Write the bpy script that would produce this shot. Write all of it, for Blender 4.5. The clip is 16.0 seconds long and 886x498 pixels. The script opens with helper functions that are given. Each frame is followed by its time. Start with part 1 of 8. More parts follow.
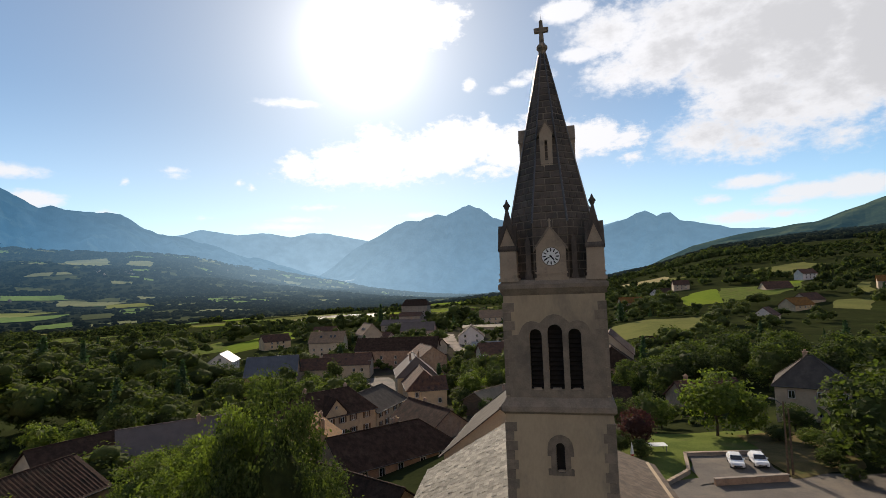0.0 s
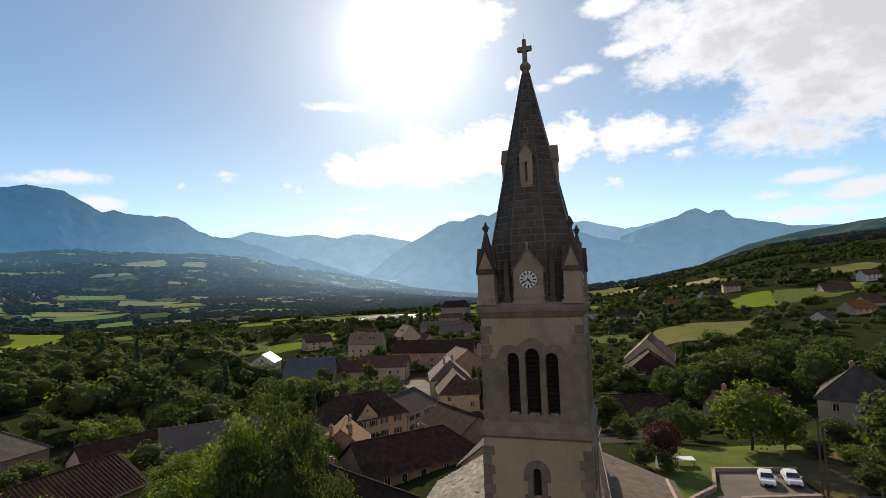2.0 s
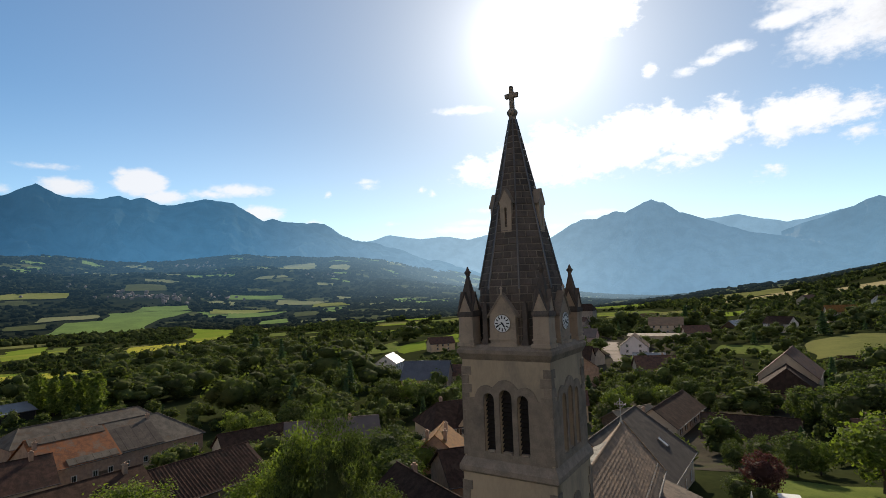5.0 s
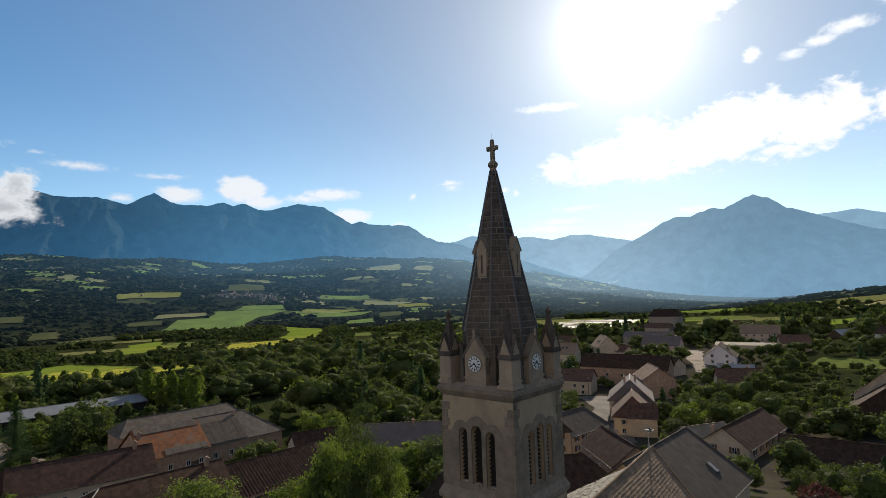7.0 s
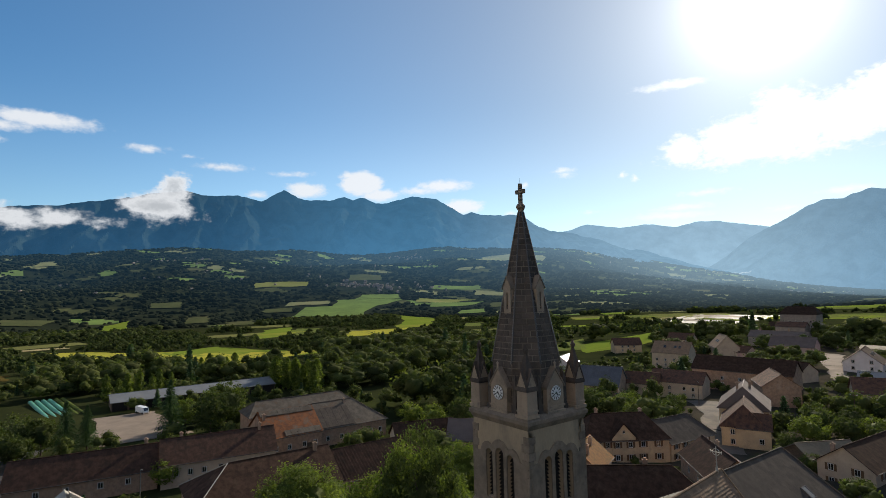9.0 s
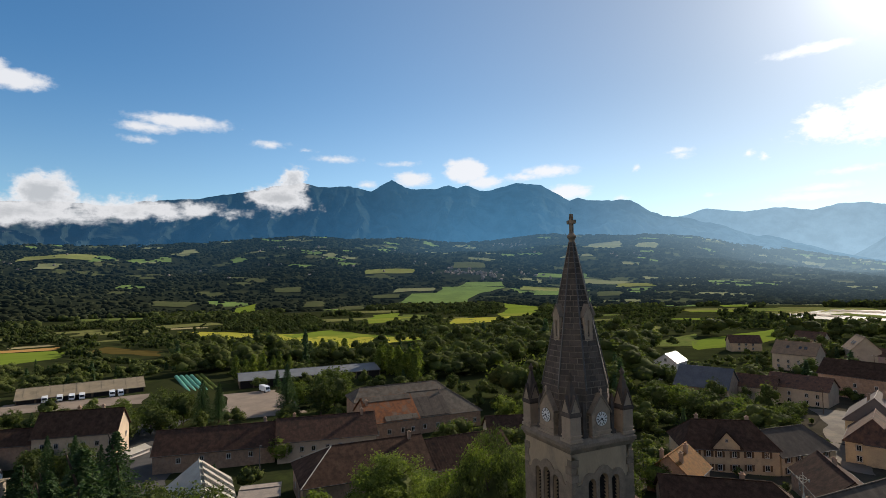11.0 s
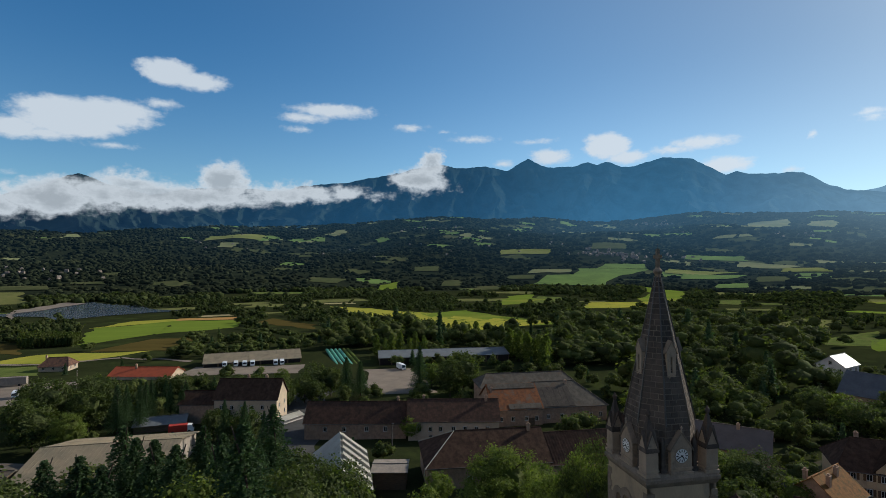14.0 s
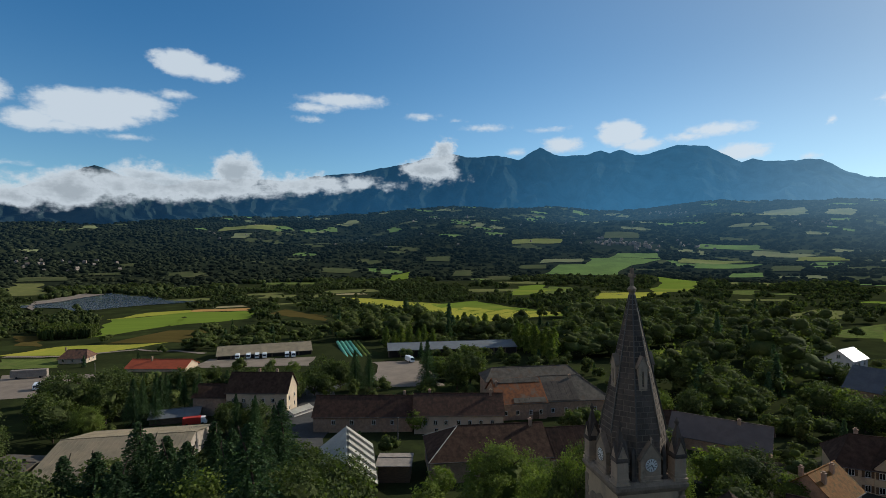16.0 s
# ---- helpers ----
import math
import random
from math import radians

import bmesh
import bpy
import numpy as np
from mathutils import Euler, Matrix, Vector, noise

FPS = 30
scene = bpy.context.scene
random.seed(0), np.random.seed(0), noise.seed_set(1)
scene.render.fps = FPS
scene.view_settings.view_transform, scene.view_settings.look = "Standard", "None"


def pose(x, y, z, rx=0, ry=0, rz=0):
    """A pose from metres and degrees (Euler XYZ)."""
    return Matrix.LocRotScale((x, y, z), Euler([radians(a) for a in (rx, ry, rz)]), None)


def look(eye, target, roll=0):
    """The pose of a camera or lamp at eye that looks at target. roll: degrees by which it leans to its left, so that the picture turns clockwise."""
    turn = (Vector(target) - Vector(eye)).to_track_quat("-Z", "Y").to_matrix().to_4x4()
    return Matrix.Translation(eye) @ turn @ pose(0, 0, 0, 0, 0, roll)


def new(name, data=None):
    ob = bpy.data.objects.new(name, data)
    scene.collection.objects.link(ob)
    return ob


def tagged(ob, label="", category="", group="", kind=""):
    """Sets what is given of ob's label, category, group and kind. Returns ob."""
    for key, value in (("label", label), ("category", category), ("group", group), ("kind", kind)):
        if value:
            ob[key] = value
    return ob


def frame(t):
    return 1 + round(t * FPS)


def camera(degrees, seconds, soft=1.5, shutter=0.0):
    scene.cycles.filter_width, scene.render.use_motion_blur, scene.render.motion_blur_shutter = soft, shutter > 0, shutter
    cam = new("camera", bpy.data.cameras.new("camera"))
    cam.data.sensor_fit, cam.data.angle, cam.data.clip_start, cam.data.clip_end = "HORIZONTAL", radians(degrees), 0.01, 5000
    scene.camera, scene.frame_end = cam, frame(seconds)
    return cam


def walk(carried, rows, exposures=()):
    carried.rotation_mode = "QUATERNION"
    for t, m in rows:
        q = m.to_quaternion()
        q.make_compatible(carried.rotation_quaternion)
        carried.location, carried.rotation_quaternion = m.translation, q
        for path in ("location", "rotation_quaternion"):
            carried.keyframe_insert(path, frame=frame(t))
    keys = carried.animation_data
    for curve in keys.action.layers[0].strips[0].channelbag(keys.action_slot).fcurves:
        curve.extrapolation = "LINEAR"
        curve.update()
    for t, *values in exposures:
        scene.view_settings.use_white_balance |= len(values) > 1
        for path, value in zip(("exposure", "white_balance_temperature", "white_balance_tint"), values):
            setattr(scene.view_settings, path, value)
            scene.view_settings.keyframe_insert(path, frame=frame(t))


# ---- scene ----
cam = camera(79.7, 16.0, soft=0.8)
PATH = [
    (0, (0.903, -28.887, 23.248), (0.44, -26.946, 23.384), -2.1),
    (0.5, (1.579, -28.84, 23.477), (1.087, -26.906, 23.614), -2.1),
    (1, (2.354, -28.66, 23.749), (1.819, -26.738, 23.889), -2.1),
    (1.5, (3.195, -28.321, 24.02), (2.62, -26.411, 24.159), -2.1),
    (2, (4.145, -28.222, 24.261), (3.525, -26.326, 24.403), -2.1),
    (2.5, (5.173, -27.937, 24.498), (4.506, -26.058, 24.64), -2.1),
    (3, (6.342, -27.82, 24.714), (5.616, -25.963, 24.859), -2.1),
    (3.5, (7.651, -27.748, 25.012), (6.848, -25.923, 25.163), -2.0),
    (4, (9.083, -27.469, 25.345), (8.186, -25.689, 25.499), -2.1),
    (6.5, (16.731, -25.919, 27.718), (15.473, -24.374, 27.888), -1.7),
    (7, (18.389, -25.678, 28.297), (17.073, -24.182, 28.469), -1.7),
    (7.5, (20.026, -25.452, 28.922), (18.638, -24.023, 29.091), -1.6),
    (8, (21.651, -25.117, 29.549), (20.186, -23.765, 29.712), -1.5),
    (8.5, (23.158, -24.857, 30.227), (21.622, -23.585, 30.381), -1.3),
    (9, (24.509, -24.53, 30.905), (22.906, -23.342, 31.049), -1.3),
    (11.5, (29.462, -22.784, 34.147), (27.616, -22.021, 34.235), -0.7),
    (12, (30.188, -22.406, 34.788), (28.305, -21.735, 34.862), -0.6),
    (12.5, (30.823, -22.005, 35.304), (28.911, -21.424, 35.367), -0.4),
    (13, (31.428, -21.615, 35.92), (29.49, -21.123, 35.971), -0.4),
    (13.5, (32.147, -21.346, 36.515), (30.191, -20.927, 36.554), -0.2),
    (14, (32.72, -20.933, 37.08), (30.754, -20.565, 37.108), -0.2),
    (14.5, (33.276, -20.574, 37.652), (31.305, -20.233, 37.669), -0.2),
    (15, (33.88, -20.157, 38.253), (31.908, -19.825, 38.26), -0.3),
    (15.5, (34.571, -19.821, 38.822), (32.597, -19.496, 38.819), -0.3),
    (16, (35.074, -19.336, 39.212), (33.101, -19.013, 39.2), -0.4),
]
walk(cam, [(t, look(eye, target, roll)) for t, eye, target, roll in PATH],
     [(0, 0.28, 6800, 14), (4, 0.34, 6750, 13), (9, 0.29, 6600, 11), (11.3, 0.31, 6750, 13), (12.2, 0.02, 6250, 8), (13.5, -0.08, 6050, 7), (16, -0.08, 6000, 6)])

# ---- light ----
SUN_AZ, SUN_EL = -21.3, 25.4


def heading(az, el=0.0):
    """The way to a bearing (degrees clockwise from +y) and an elevation."""
    return Vector((math.sin(radians(az)) * math.cos(radians(el)), math.cos(radians(az)) * math.cos(radians(el)), math.sin(radians(el))))


sun = new("sun", bpy.data.lights.new("sun", "SUN"))
sun.data.energy, sun.data.angle, sun.data.color = 5.0, radians(0.5), (1.0, 0.90, 0.74)
sun.matrix_world = look((0, 0, 0), -heading(SUN_AZ, SUN_EL))


def link(tree, a, b):
    tree.links.new(a, b)


def node(tree, kind, **values):
    made = tree.nodes.new(kind)
    for key, value in values.items():
        if key == "operation":
            made.operation = value
        else:
            made.inputs[key].default_value = value
    return made


def vmath(tree, operation, a, b=None):
    made = tree.nodes.new("ShaderNodeVectorMath")
    made.operation = operation
    for socket, value in zip(made.inputs, (a, b)):
        if value is None:
            continue
        if hasattr(value, "is_output"):
            link(tree, value, socket)
        else:
            socket.default_value = value
    return made


def smath(tree, operation, a, b=None, c=None):
    made = tree.nodes.new("ShaderNodeMath")
    made.operation = operation
    for socket, value in zip(made.inputs, (a, b, c)):
        if value is None:
            continue
        if hasattr(value, "is_output"):
            link(tree, value, socket)
        else:
            socket.default_value = value
    return made.outputs[0]


def span(tree, value, a, b, lo, hi):
    made = tree.nodes.new("ShaderNodeMapRange")
    made.interpolation_type = "SMOOTHSTEP"
    link(tree, value, made.inputs[0])
    for k, v in zip((1, 2, 3, 4), (a, b, lo, hi)):
        made.inputs[k].default_value = v
    return made.outputs[0]


def mix_colour(tree, factor, a, b, blend="MIX"):
    made = tree.nodes.new("ShaderNodeMix")
    made.data_type, made.blend_type = "RGBA", blend
    for socket, value in ((made.inputs[0], factor), (made.inputs[6], a), (made.inputs[7], b)):
        if hasattr(value, "is_output"):
            link(tree, value, socket)
        else:
            socket.default_value = value if isinstance(value, float) else (*value[:3], 1.0)
    return made.outputs[2]


# clouds: puffs of bearing, elevation, half width and half height, in degrees
CLOUD_LONG = [(-28.5, 12.7, 2.2, 1.63), (-23.6, 13.1, 4.2, 2.16), (-19.4, 13.9, 3.7, 2.48), (-20.2, 16.2, 2.3, 1.09), (-21.7, 11.9, 8.2, 1.24), (-15.5, 13.7, 3.0, 2.56), (-12.2, 14.7, 3.3, 3.19), (-9.4, 15.3, 3.1, 2.49), (-5.9, 14.1, 3.1, 2.51), (-3.1, 14.9, 2.1, 2.08), (-3.6, 16.8, 1.3, 0.83), (-7.8, 12.0, 2.6, 0.9)]
CLOUD_BESIDE = [(0.9, 14.3, 2.5, 2.14), (3.4, 14.6, 2.9, 1.99), (6.3, 14.3, 2.1, 1.27), (6.9, 12.1, 1.1, 0.62), (0.1, 9.8, 1.0, 0.55)]
CLOUD_EAST = [(13.7, 13.4, 4.2, 2.21), (17.4, 12.2, 4.1, 1.63), (11.1, 12.7, 1.8, 1.08), (20.7, 14.4, 3.4, 2.43), (24.2, 11.6, 2.7, 1.04), (6.2, 20.4, 4.1, 1.89), (5.3, 24.2, 4.5, 2.52), (10.7, 21.7, 5.7, 3.51), (16.6, 20.0, 5.6, 4.35), (22.3, 19.1, 4.9, 4.12), (26.9, 16.9, 4.0, 3.51), (14.5, 24.4, 9.8, 2.82), (25.4, 21.8, 6.1, 2.99), (18.0, 15.8, 6.0, 3.2), (24.0, 15.2, 5.0, 3.0), (30.0, 19.0, 8.0, 7.0), (22.0, 21.5, 8.0, 5.0)]
CLOUD_ARM = [(0.9, 26.9, 3.5, 1.25), (2.4, 22.8, 2.9, 0.94), (-2.5, 21.4, 2.0, 0.65), (-4.6, 20.8, 1.6, 0.55), (-6.7, 20.2, 1.2, 0.45), (-9.9, 20.9, 0.9, 0.78)]
CLOUD_LOW_EAST = [(17.2, 8.6, 3.4, 0.73), (13.9, 7.3, 1.6, 0.48), (21.5, 7.2, 3.7, 0.89), (25.0, 7.2, 3.0, 1.14), (16.0, 5.4, 3.5, 0.69), (19.7, 6.7, 2.6, 0.66), (19.6, 5.4, 2.1, 0.46)]
CLOUD_SUN = [(-14.0, 26.8, 3.5, 2.17), (-18.4, 27.1, 6.2, 3.08), (-11.4, 27.7, 1.8, 1.02)]
CLOUD_STREAKS = [(-29.2, 19.1, 3.6, 0.49), (-34.4, 11.0, 0.4, 0.39), (-40.3, 11.9, 1.2, 0.37), (-26.8, 8.6, 2.4, 0.35), (-30.0, 6.6, 3.9, 0.47), (-28.8, 7.3, 2.7, 0.41), (-15.7, 7.6, 2.0, 0.42), (-20.3, 6.5, 1.3, 0.3), (-37.8, 7.4, 0.9, 0.22)]
CLOUD_CREST = [(-68.0, 10.4, 2.3, 0.88), (-72.8, 9.8, 1.0, 0.46), (-62.1, 11.2, 2.5, 1.43), (-60.2, 10.0, 2.4, 0.78), (-63.4, 12.0, 1.2, 0.53), (-53.2, 10.9, 3.4, 0.66), (-56.1, 10.4, 2.2, 0.48), (-51.4, 8.6, 2.6, 0.91), (-46.0, 7.7, 0.7, 0.3), (-75.9, 12.4, 2.3, 0.28), (-82.5, 13.7, 1.6, 0.31), (-69.2, 12.1, 1.6, 0.23), (-79.1, 13.2, 0.6, 0.16), (-40.2, 11.5, 1.0, 0.35), (-33.2, 10.6, 0.4, 0.45)]
CLOUD_LENS = [(-106.8, 17.3, 2.8, 1.29), (-104.2, 16.8, 2.9, 0.97), (-108.3, 17.8, 1.3, 0.59), (-114.6, 12.8, 4.4, 1.35), (-111.3, 13.3, 4.1, 1.09), (-118.4, 10.9, 2.5, 1.02), (-107.4, 14.4, 1.6, 0.51), (-116.3, 10.7, 3.4, 0.62), (-111.4, 10.2, 2.1, 0.3), (-114.4, 11.8, 4.6, 1.35), (-112.5, 12.6, 5.0, 1.1)]
CLOUD_WISPS = [(-91.1, 15.1, 4.8, 0.78), (-94.0, 14.3, 2.9, 0.56), (-94.9, 13.1, 1.5, 0.34), (-83.0, 13.6, 1.7, 0.4), (-76.0, 12.4, 2.5, 0.4), (-79.3, 13.2, 0.6, 0.17), (-69.5, 12.0, 1.8, 0.29), (-44.5, 10.6, 0.4, 0.38), (-122.5, 13.0, 3.0, 1.29), (-126.1, 9.8, 3.6, 1.25), (-119.9, 7.2, 1.5, 0.19)]

world = bpy.data.worlds.new("sky")
scene.world = world
world.use_nodes = True
wt = world.node_tree
wt.nodes.clear()
sky = wt.nodes.new("ShaderNodeTexSky")
sky.sky_type, sky.sun_disc = "NISHITA", False
sky.sun_elevation, sky.sun_rotation = radians(SUN_EL), radians(SUN_AZ)
sky.altitude, sky.air_density, sky.dust_density, sky.ozone_density = 900, 1.0, 0.3, 1.8
coords = wt.nodes.new("ShaderNodeTexCoord")
way = vmath(wt, "NORMALIZE", coords.outputs["Generated"]).outputs[0]
axes = wt.nodes.new("ShaderNodeSeparateXYZ")
link(wt, way, axes.inputs[0])
bearing = smath(wt, "MULTIPLY", smath(wt, "ARCTAN2", axes.outputs[0], axes.outputs[1]), 57.2958)
rise = smath(wt, "MULTIPLY", smath(wt, "ARCSINE", axes.outputs[2]), 57.2958)
place = wt.nodes.new("ShaderNodeCombineXYZ")
link(wt, bearing, place.inputs[0])
link(wt, rise, place.inputs[1])
drift = node(wt, "ShaderNodeTexNoise", Scale=0.42, Detail=3.0, Roughness=0.55)
link(wt, place.outputs[0], drift.inputs["Vector"])
curl = node(wt, "ShaderNodeTexNoise", Scale=1.7, Detail=5.0, Roughness=0.6)
link(wt, vmath(wt, "MULTIPLY", place.outputs[0], (0.7, 1.0, 1.0)).outputs[0], curl.inputs["Vector"])
billow = node(wt, "ShaderNodeTexNoise", Scale=0.33, Detail=7.0, Roughness=0.56)
link(wt, vmath(wt, "MULTIPLY", place.outputs[0], (0.62, 1.0, 1.0)).outputs[0], billow.inputs["Vector"])
wisp = node(wt, "ShaderNodeTexNoise", Scale=1.5, Detail=7.0, Roughness=0.62)
link(wt, vmath(wt, "MULTIPLY", place.outputs[0], (0.6, 1.0, 1.0)).outputs[0], wisp.inputs["Vector"])


def blown(tree, where, noise, reach):
    """A direction pushed about by a noise, so that the puffs take torn outlines."""
    return vmath(tree, "ADD", where, vmath(tree, "MULTIPLY", vmath(tree, "SUBTRACT", noise.outputs["Color"], (0.5, 0.5, 0.5)).outputs[0], reach).outputs[0]).outputs[0]


def cloud_field(tree, where, puffs):
    """How deep, in degrees, a direction lies inside the nearest of these puffs; below nought outside them."""
    deepest = None
    for az, el, wide, high in puffs:
        off = vmath(tree, "MULTIPLY", vmath(tree, "SUBTRACT", where, (az, el, 0)).outputs[0], (1 / wide, 1 / high, 0)).outputs[0]
        depth = smath(tree, "MULTIPLY_ADD", vmath(tree, "LENGTH", off).outputs["Value"], -min(wide, high), min(wide, high))
        deepest = depth if deepest is None else smath(tree, "MAXIMUM", deepest, depth)
    return deepest


heaped = blown(wt, blown(wt, place.outputs[0], drift, (2.4, 1.6, 0)), curl, (0.9, 0.8, 0))
drawn_out = blown(wt, place.outputs[0], curl, (1.3, 0.3, 0))
heaps = smath(wt, "ADD", cloud_field(wt, heaped, CLOUD_LONG + CLOUD_BESIDE + CLOUD_SUN), smath(wt, "MULTIPLY", smath(wt, "SUBTRACT", wisp.outputs["Fac"], 0.5), 2.6))
bank_east = smath(wt, "ADD", cloud_field(wt, heaped, CLOUD_EAST), smath(wt, "MULTIPLY", smath(wt, "SUBTRACT", wisp.outputs["Fac"], 0.5), 3.0))
thin = smath(wt, "ADD", cloud_field(wt, drawn_out, CLOUD_ARM + CLOUD_LOW_EAST + CLOUD_STREAKS + CLOUD_CREST + CLOUD_LENS + CLOUD_WISPS), smath(wt, "MULTIPLY", smath(wt, "SUBTRACT", wisp.outputs["Fac"], 0.54), 0.8))
cover = smath(wt, "MAXIMUM", smath(wt, "MAXIMUM", span(wt, heaps, -0.3, 0.85, 0.0, 0.98), span(wt, bank_east, -0.6, 1.5, 0.0, 0.98)), span(wt, thin, -0.15, 0.45, 0.0, 0.92))
# the sun shines through the thin rims, the thick middles are grey
sunward = vmath(wt, "DOT_PRODUCT", way, tuple(heading(SUN_AZ, SUN_EL))).outputs["Value"]
toward = smath(wt, "MAXIMUM", sunward, 0.0)
aureole = smath(wt, "ADD", smath(wt, "MULTIPLY", smath(wt, "POWER", toward, 420.0), 10.0), smath(wt, "ADD", smath(wt, "MULTIPLY", smath(wt, "POWER", toward, 90.0), 3.0), smath(wt, "MULTIPLY", smath(wt, "POWER", toward, 24.0), 1.7)))
wide_aureole = smath(wt, "POWER", toward, 5.0)
low_haze = smath(wt, "MULTIPLY", smath(wt, "POWER", toward, 2.0), span(wt, rise, 0.0, 20.0, 1.0, 0.0))
thick = span(wt, smath(wt, "ADD", bank_east, smath(wt, "MULTIPLY", smath(wt, "SUBTRACT", billow.outputs["Fac"], 0.5), 5.0)), 0.6, 3.6, 0.0, 1.0)
cloud_tone = mix_colour(wt, thick, (8.3, 8.7, 9.15), (6.2, 6.5, 6.85))
cloud_glow = smath(wt, "ADD", 0.74, smath(wt, "MULTIPLY", wide_aureole, 0.18))
cloud_colour = vmath(wt, "SCALE", cloud_tone)
link(wt, cloud_glow, cloud_colour.inputs["Scale"])
haze = vmath(wt, "SCALE", (1.0, 0.97, 0.92))
link(wt, smath(wt, "ADD", smath(wt, "ADD", aureole, smath(wt, "MULTIPLY", low_haze, 2.0)), smath(wt, "MULTIPLY", wide_aureole, 1.5)), haze.inputs["Scale"])
dim = vmath(wt, "SCALE", vmath(wt, "MULTIPLY", sky.outputs[0], (0.72, 0.94, 1.01)).outputs[0])
link(wt, smath(wt, "SUBTRACT", 1.0, smath(wt, "MULTIPLY", wide_aureole, 0.52)), dim.inputs["Scale"])
deep = smath(wt, "MULTIPLY", span(wt, sunward, 0.9, 0.1, 0.0, 1.0), span(wt, rise, 4.0, 24.0, 0.0, 1.0))
clear = vmath(wt, "MULTIPLY", vmath(wt, "ADD", dim.outputs[0], haze.outputs[0]).outputs[0], mix_colour(wt, deep, (1.0, 1.0, 1.0), (0.56, 0.85, 1.0))).outputs[0]
# broken cloud overhead and behind, unseen, added as fill light for the shaded sides
overhead = smath(wt, "MULTIPLY", span(wt, rise, 34.0, 52.0, 0.0, 1.0), span(wt, billow.outputs["Fac"], 0.40, 0.58, 0.0, 0.5))
behind = smath(wt, "MULTIPLY", span(wt, sunward, -0.3, -0.8, 0.0, 1.0), span(wt, billow.outputs["Fac"], 0.36, 0.54, 0.1, 0.9))
through_cloud = vmath(wt, "SCALE", (1.0, 0.97, 0.92))
link(wt, smath(wt, "MULTIPLY", aureole, 0.5), through_cloud.inputs["Scale"])
back = wt.nodes.new("ShaderNodeBackground")
back.inputs["Strength"].default_value = 0.11
link(wt, mix_colour(wt, cover, mix_colour(wt, behind, mix_colour(wt, overhead, clear, (3.5, 3.4, 3.25)), (13.0, 10.8, 8.4)), vmath(wt, "ADD", cloud_colour.outputs[0], through_cloud.outputs[0]).outputs[0]), back.inputs["Color"])
out = wt.nodes.new("ShaderNodeOutputWorld")
link(wt, back.outputs[0], out.inputs[0])
scene.view_settings.exposure = 0.0

# ---- materials ----


def surface(name, colour, second, scale=1.5, fine=14.0, rough=0.85, bump=0.3, stain=None, stain_scale=0.25, stain_amount=0.5, vary=0.0, island=0.0, metal=0.0, stretch=(1, 1, 1), translucent=None, glow=None, specular=0.12, depth=0.03):
    """A worn surface: two colours mixed by a coarse and a fine grain, stains of a third, and relief."""
    mat = bpy.data.materials.new(name)
    mat.use_nodes = True
    t = mat.node_tree
    shader = t.nodes["Principled BSDF"]
    geo = t.nodes.new("ShaderNodeNewGeometry")
    pos = vmath(t, "MULTIPLY", geo.outputs["Position"], stretch).outputs[0]
    coarse = node(t, "ShaderNodeTexNoise", Scale=scale, Detail=5.0, Roughness=0.6)
    grain = node(t, "ShaderNodeTexNoise", Scale=fine, Detail=4.0, Roughness=0.65)
    link(t, pos, coarse.inputs["Vector"])
    link(t, pos, grain.inputs["Vector"])
    blend = smath(t, "ADD", smath(t, "MULTIPLY", coarse.outputs["Fac"], 0.65), smath(t, "MULTIPLY", grain.outputs["Fac"], 0.35))
    colour_out = mix_colour(t, span(t, blend, 0.36, 0.64, 0.0, 1.0), colour, second)
    if stain:
        spots = node(t, "ShaderNodeTexNoise", Scale=stain_scale, Detail=6.0, Roughness=0.68)
        link(t, pos, spots.inputs["Vector"])
        colour_out = mix_colour(t, span(t, spots.outputs["Fac"], 0.5, 0.68, 0.0, stain_amount), colour_out, stain)
    if vary or island:
        if vary:
            info = t.nodes.new("ShaderNodeObjectInfo")
            value, amount = info.outputs["Random"], vary
        else:
            value, amount = geo.outputs["Random Per Island"], island
        shade = smath(t, "ADD", 1.0 - amount, smath(t, "MULTIPLY", value, 2 * amount))
        scaled = vmath(t, "SCALE", colour_out)
        link(t, shade, scaled.inputs["Scale"])
        colour_out = scaled.outputs[0]
    link(t, colour_out, shader.inputs["Base Color"])
    shader.inputs["Roughness"].default_value = rough
    shader.inputs["Metallic"].default_value = metal
    shader.inputs["Specular IOR Level"].default_value = specular
    if bump:
        relief = t.nodes.new("ShaderNodeBump")
        relief.inputs["Strength"].default_value = bump
        relief.inputs["Distance"].default_value = depth
        link(t, blend, relief.inputs["Height"])
        link(t, relief.outputs[0], shader.inputs["Normal"])
    final = shader.outputs[0]
    if translucent:
        trans = t.nodes.new("ShaderNodeBsdfTranslucent")
        link(t, mix_colour(t, 1.0, colour_out, translucent, "MULTIPLY"), trans.inputs["Color"])
        both = t.nodes.new("ShaderNodeMixShader")
        both.inputs[0].default_value = 0.34
        link(t, final, both.inputs[1])
        link(t, trans.outputs[0], both.inputs[2])
        final = both.outputs[0]
        link(t, final, t.nodes["Material Output"].inputs[0])
    if glow:
        shader.inputs["Emission Color"].default_value = (*glow[:3], 1)
        shader.inputs["Emission Strength"].default_value = 1.0
    return mat


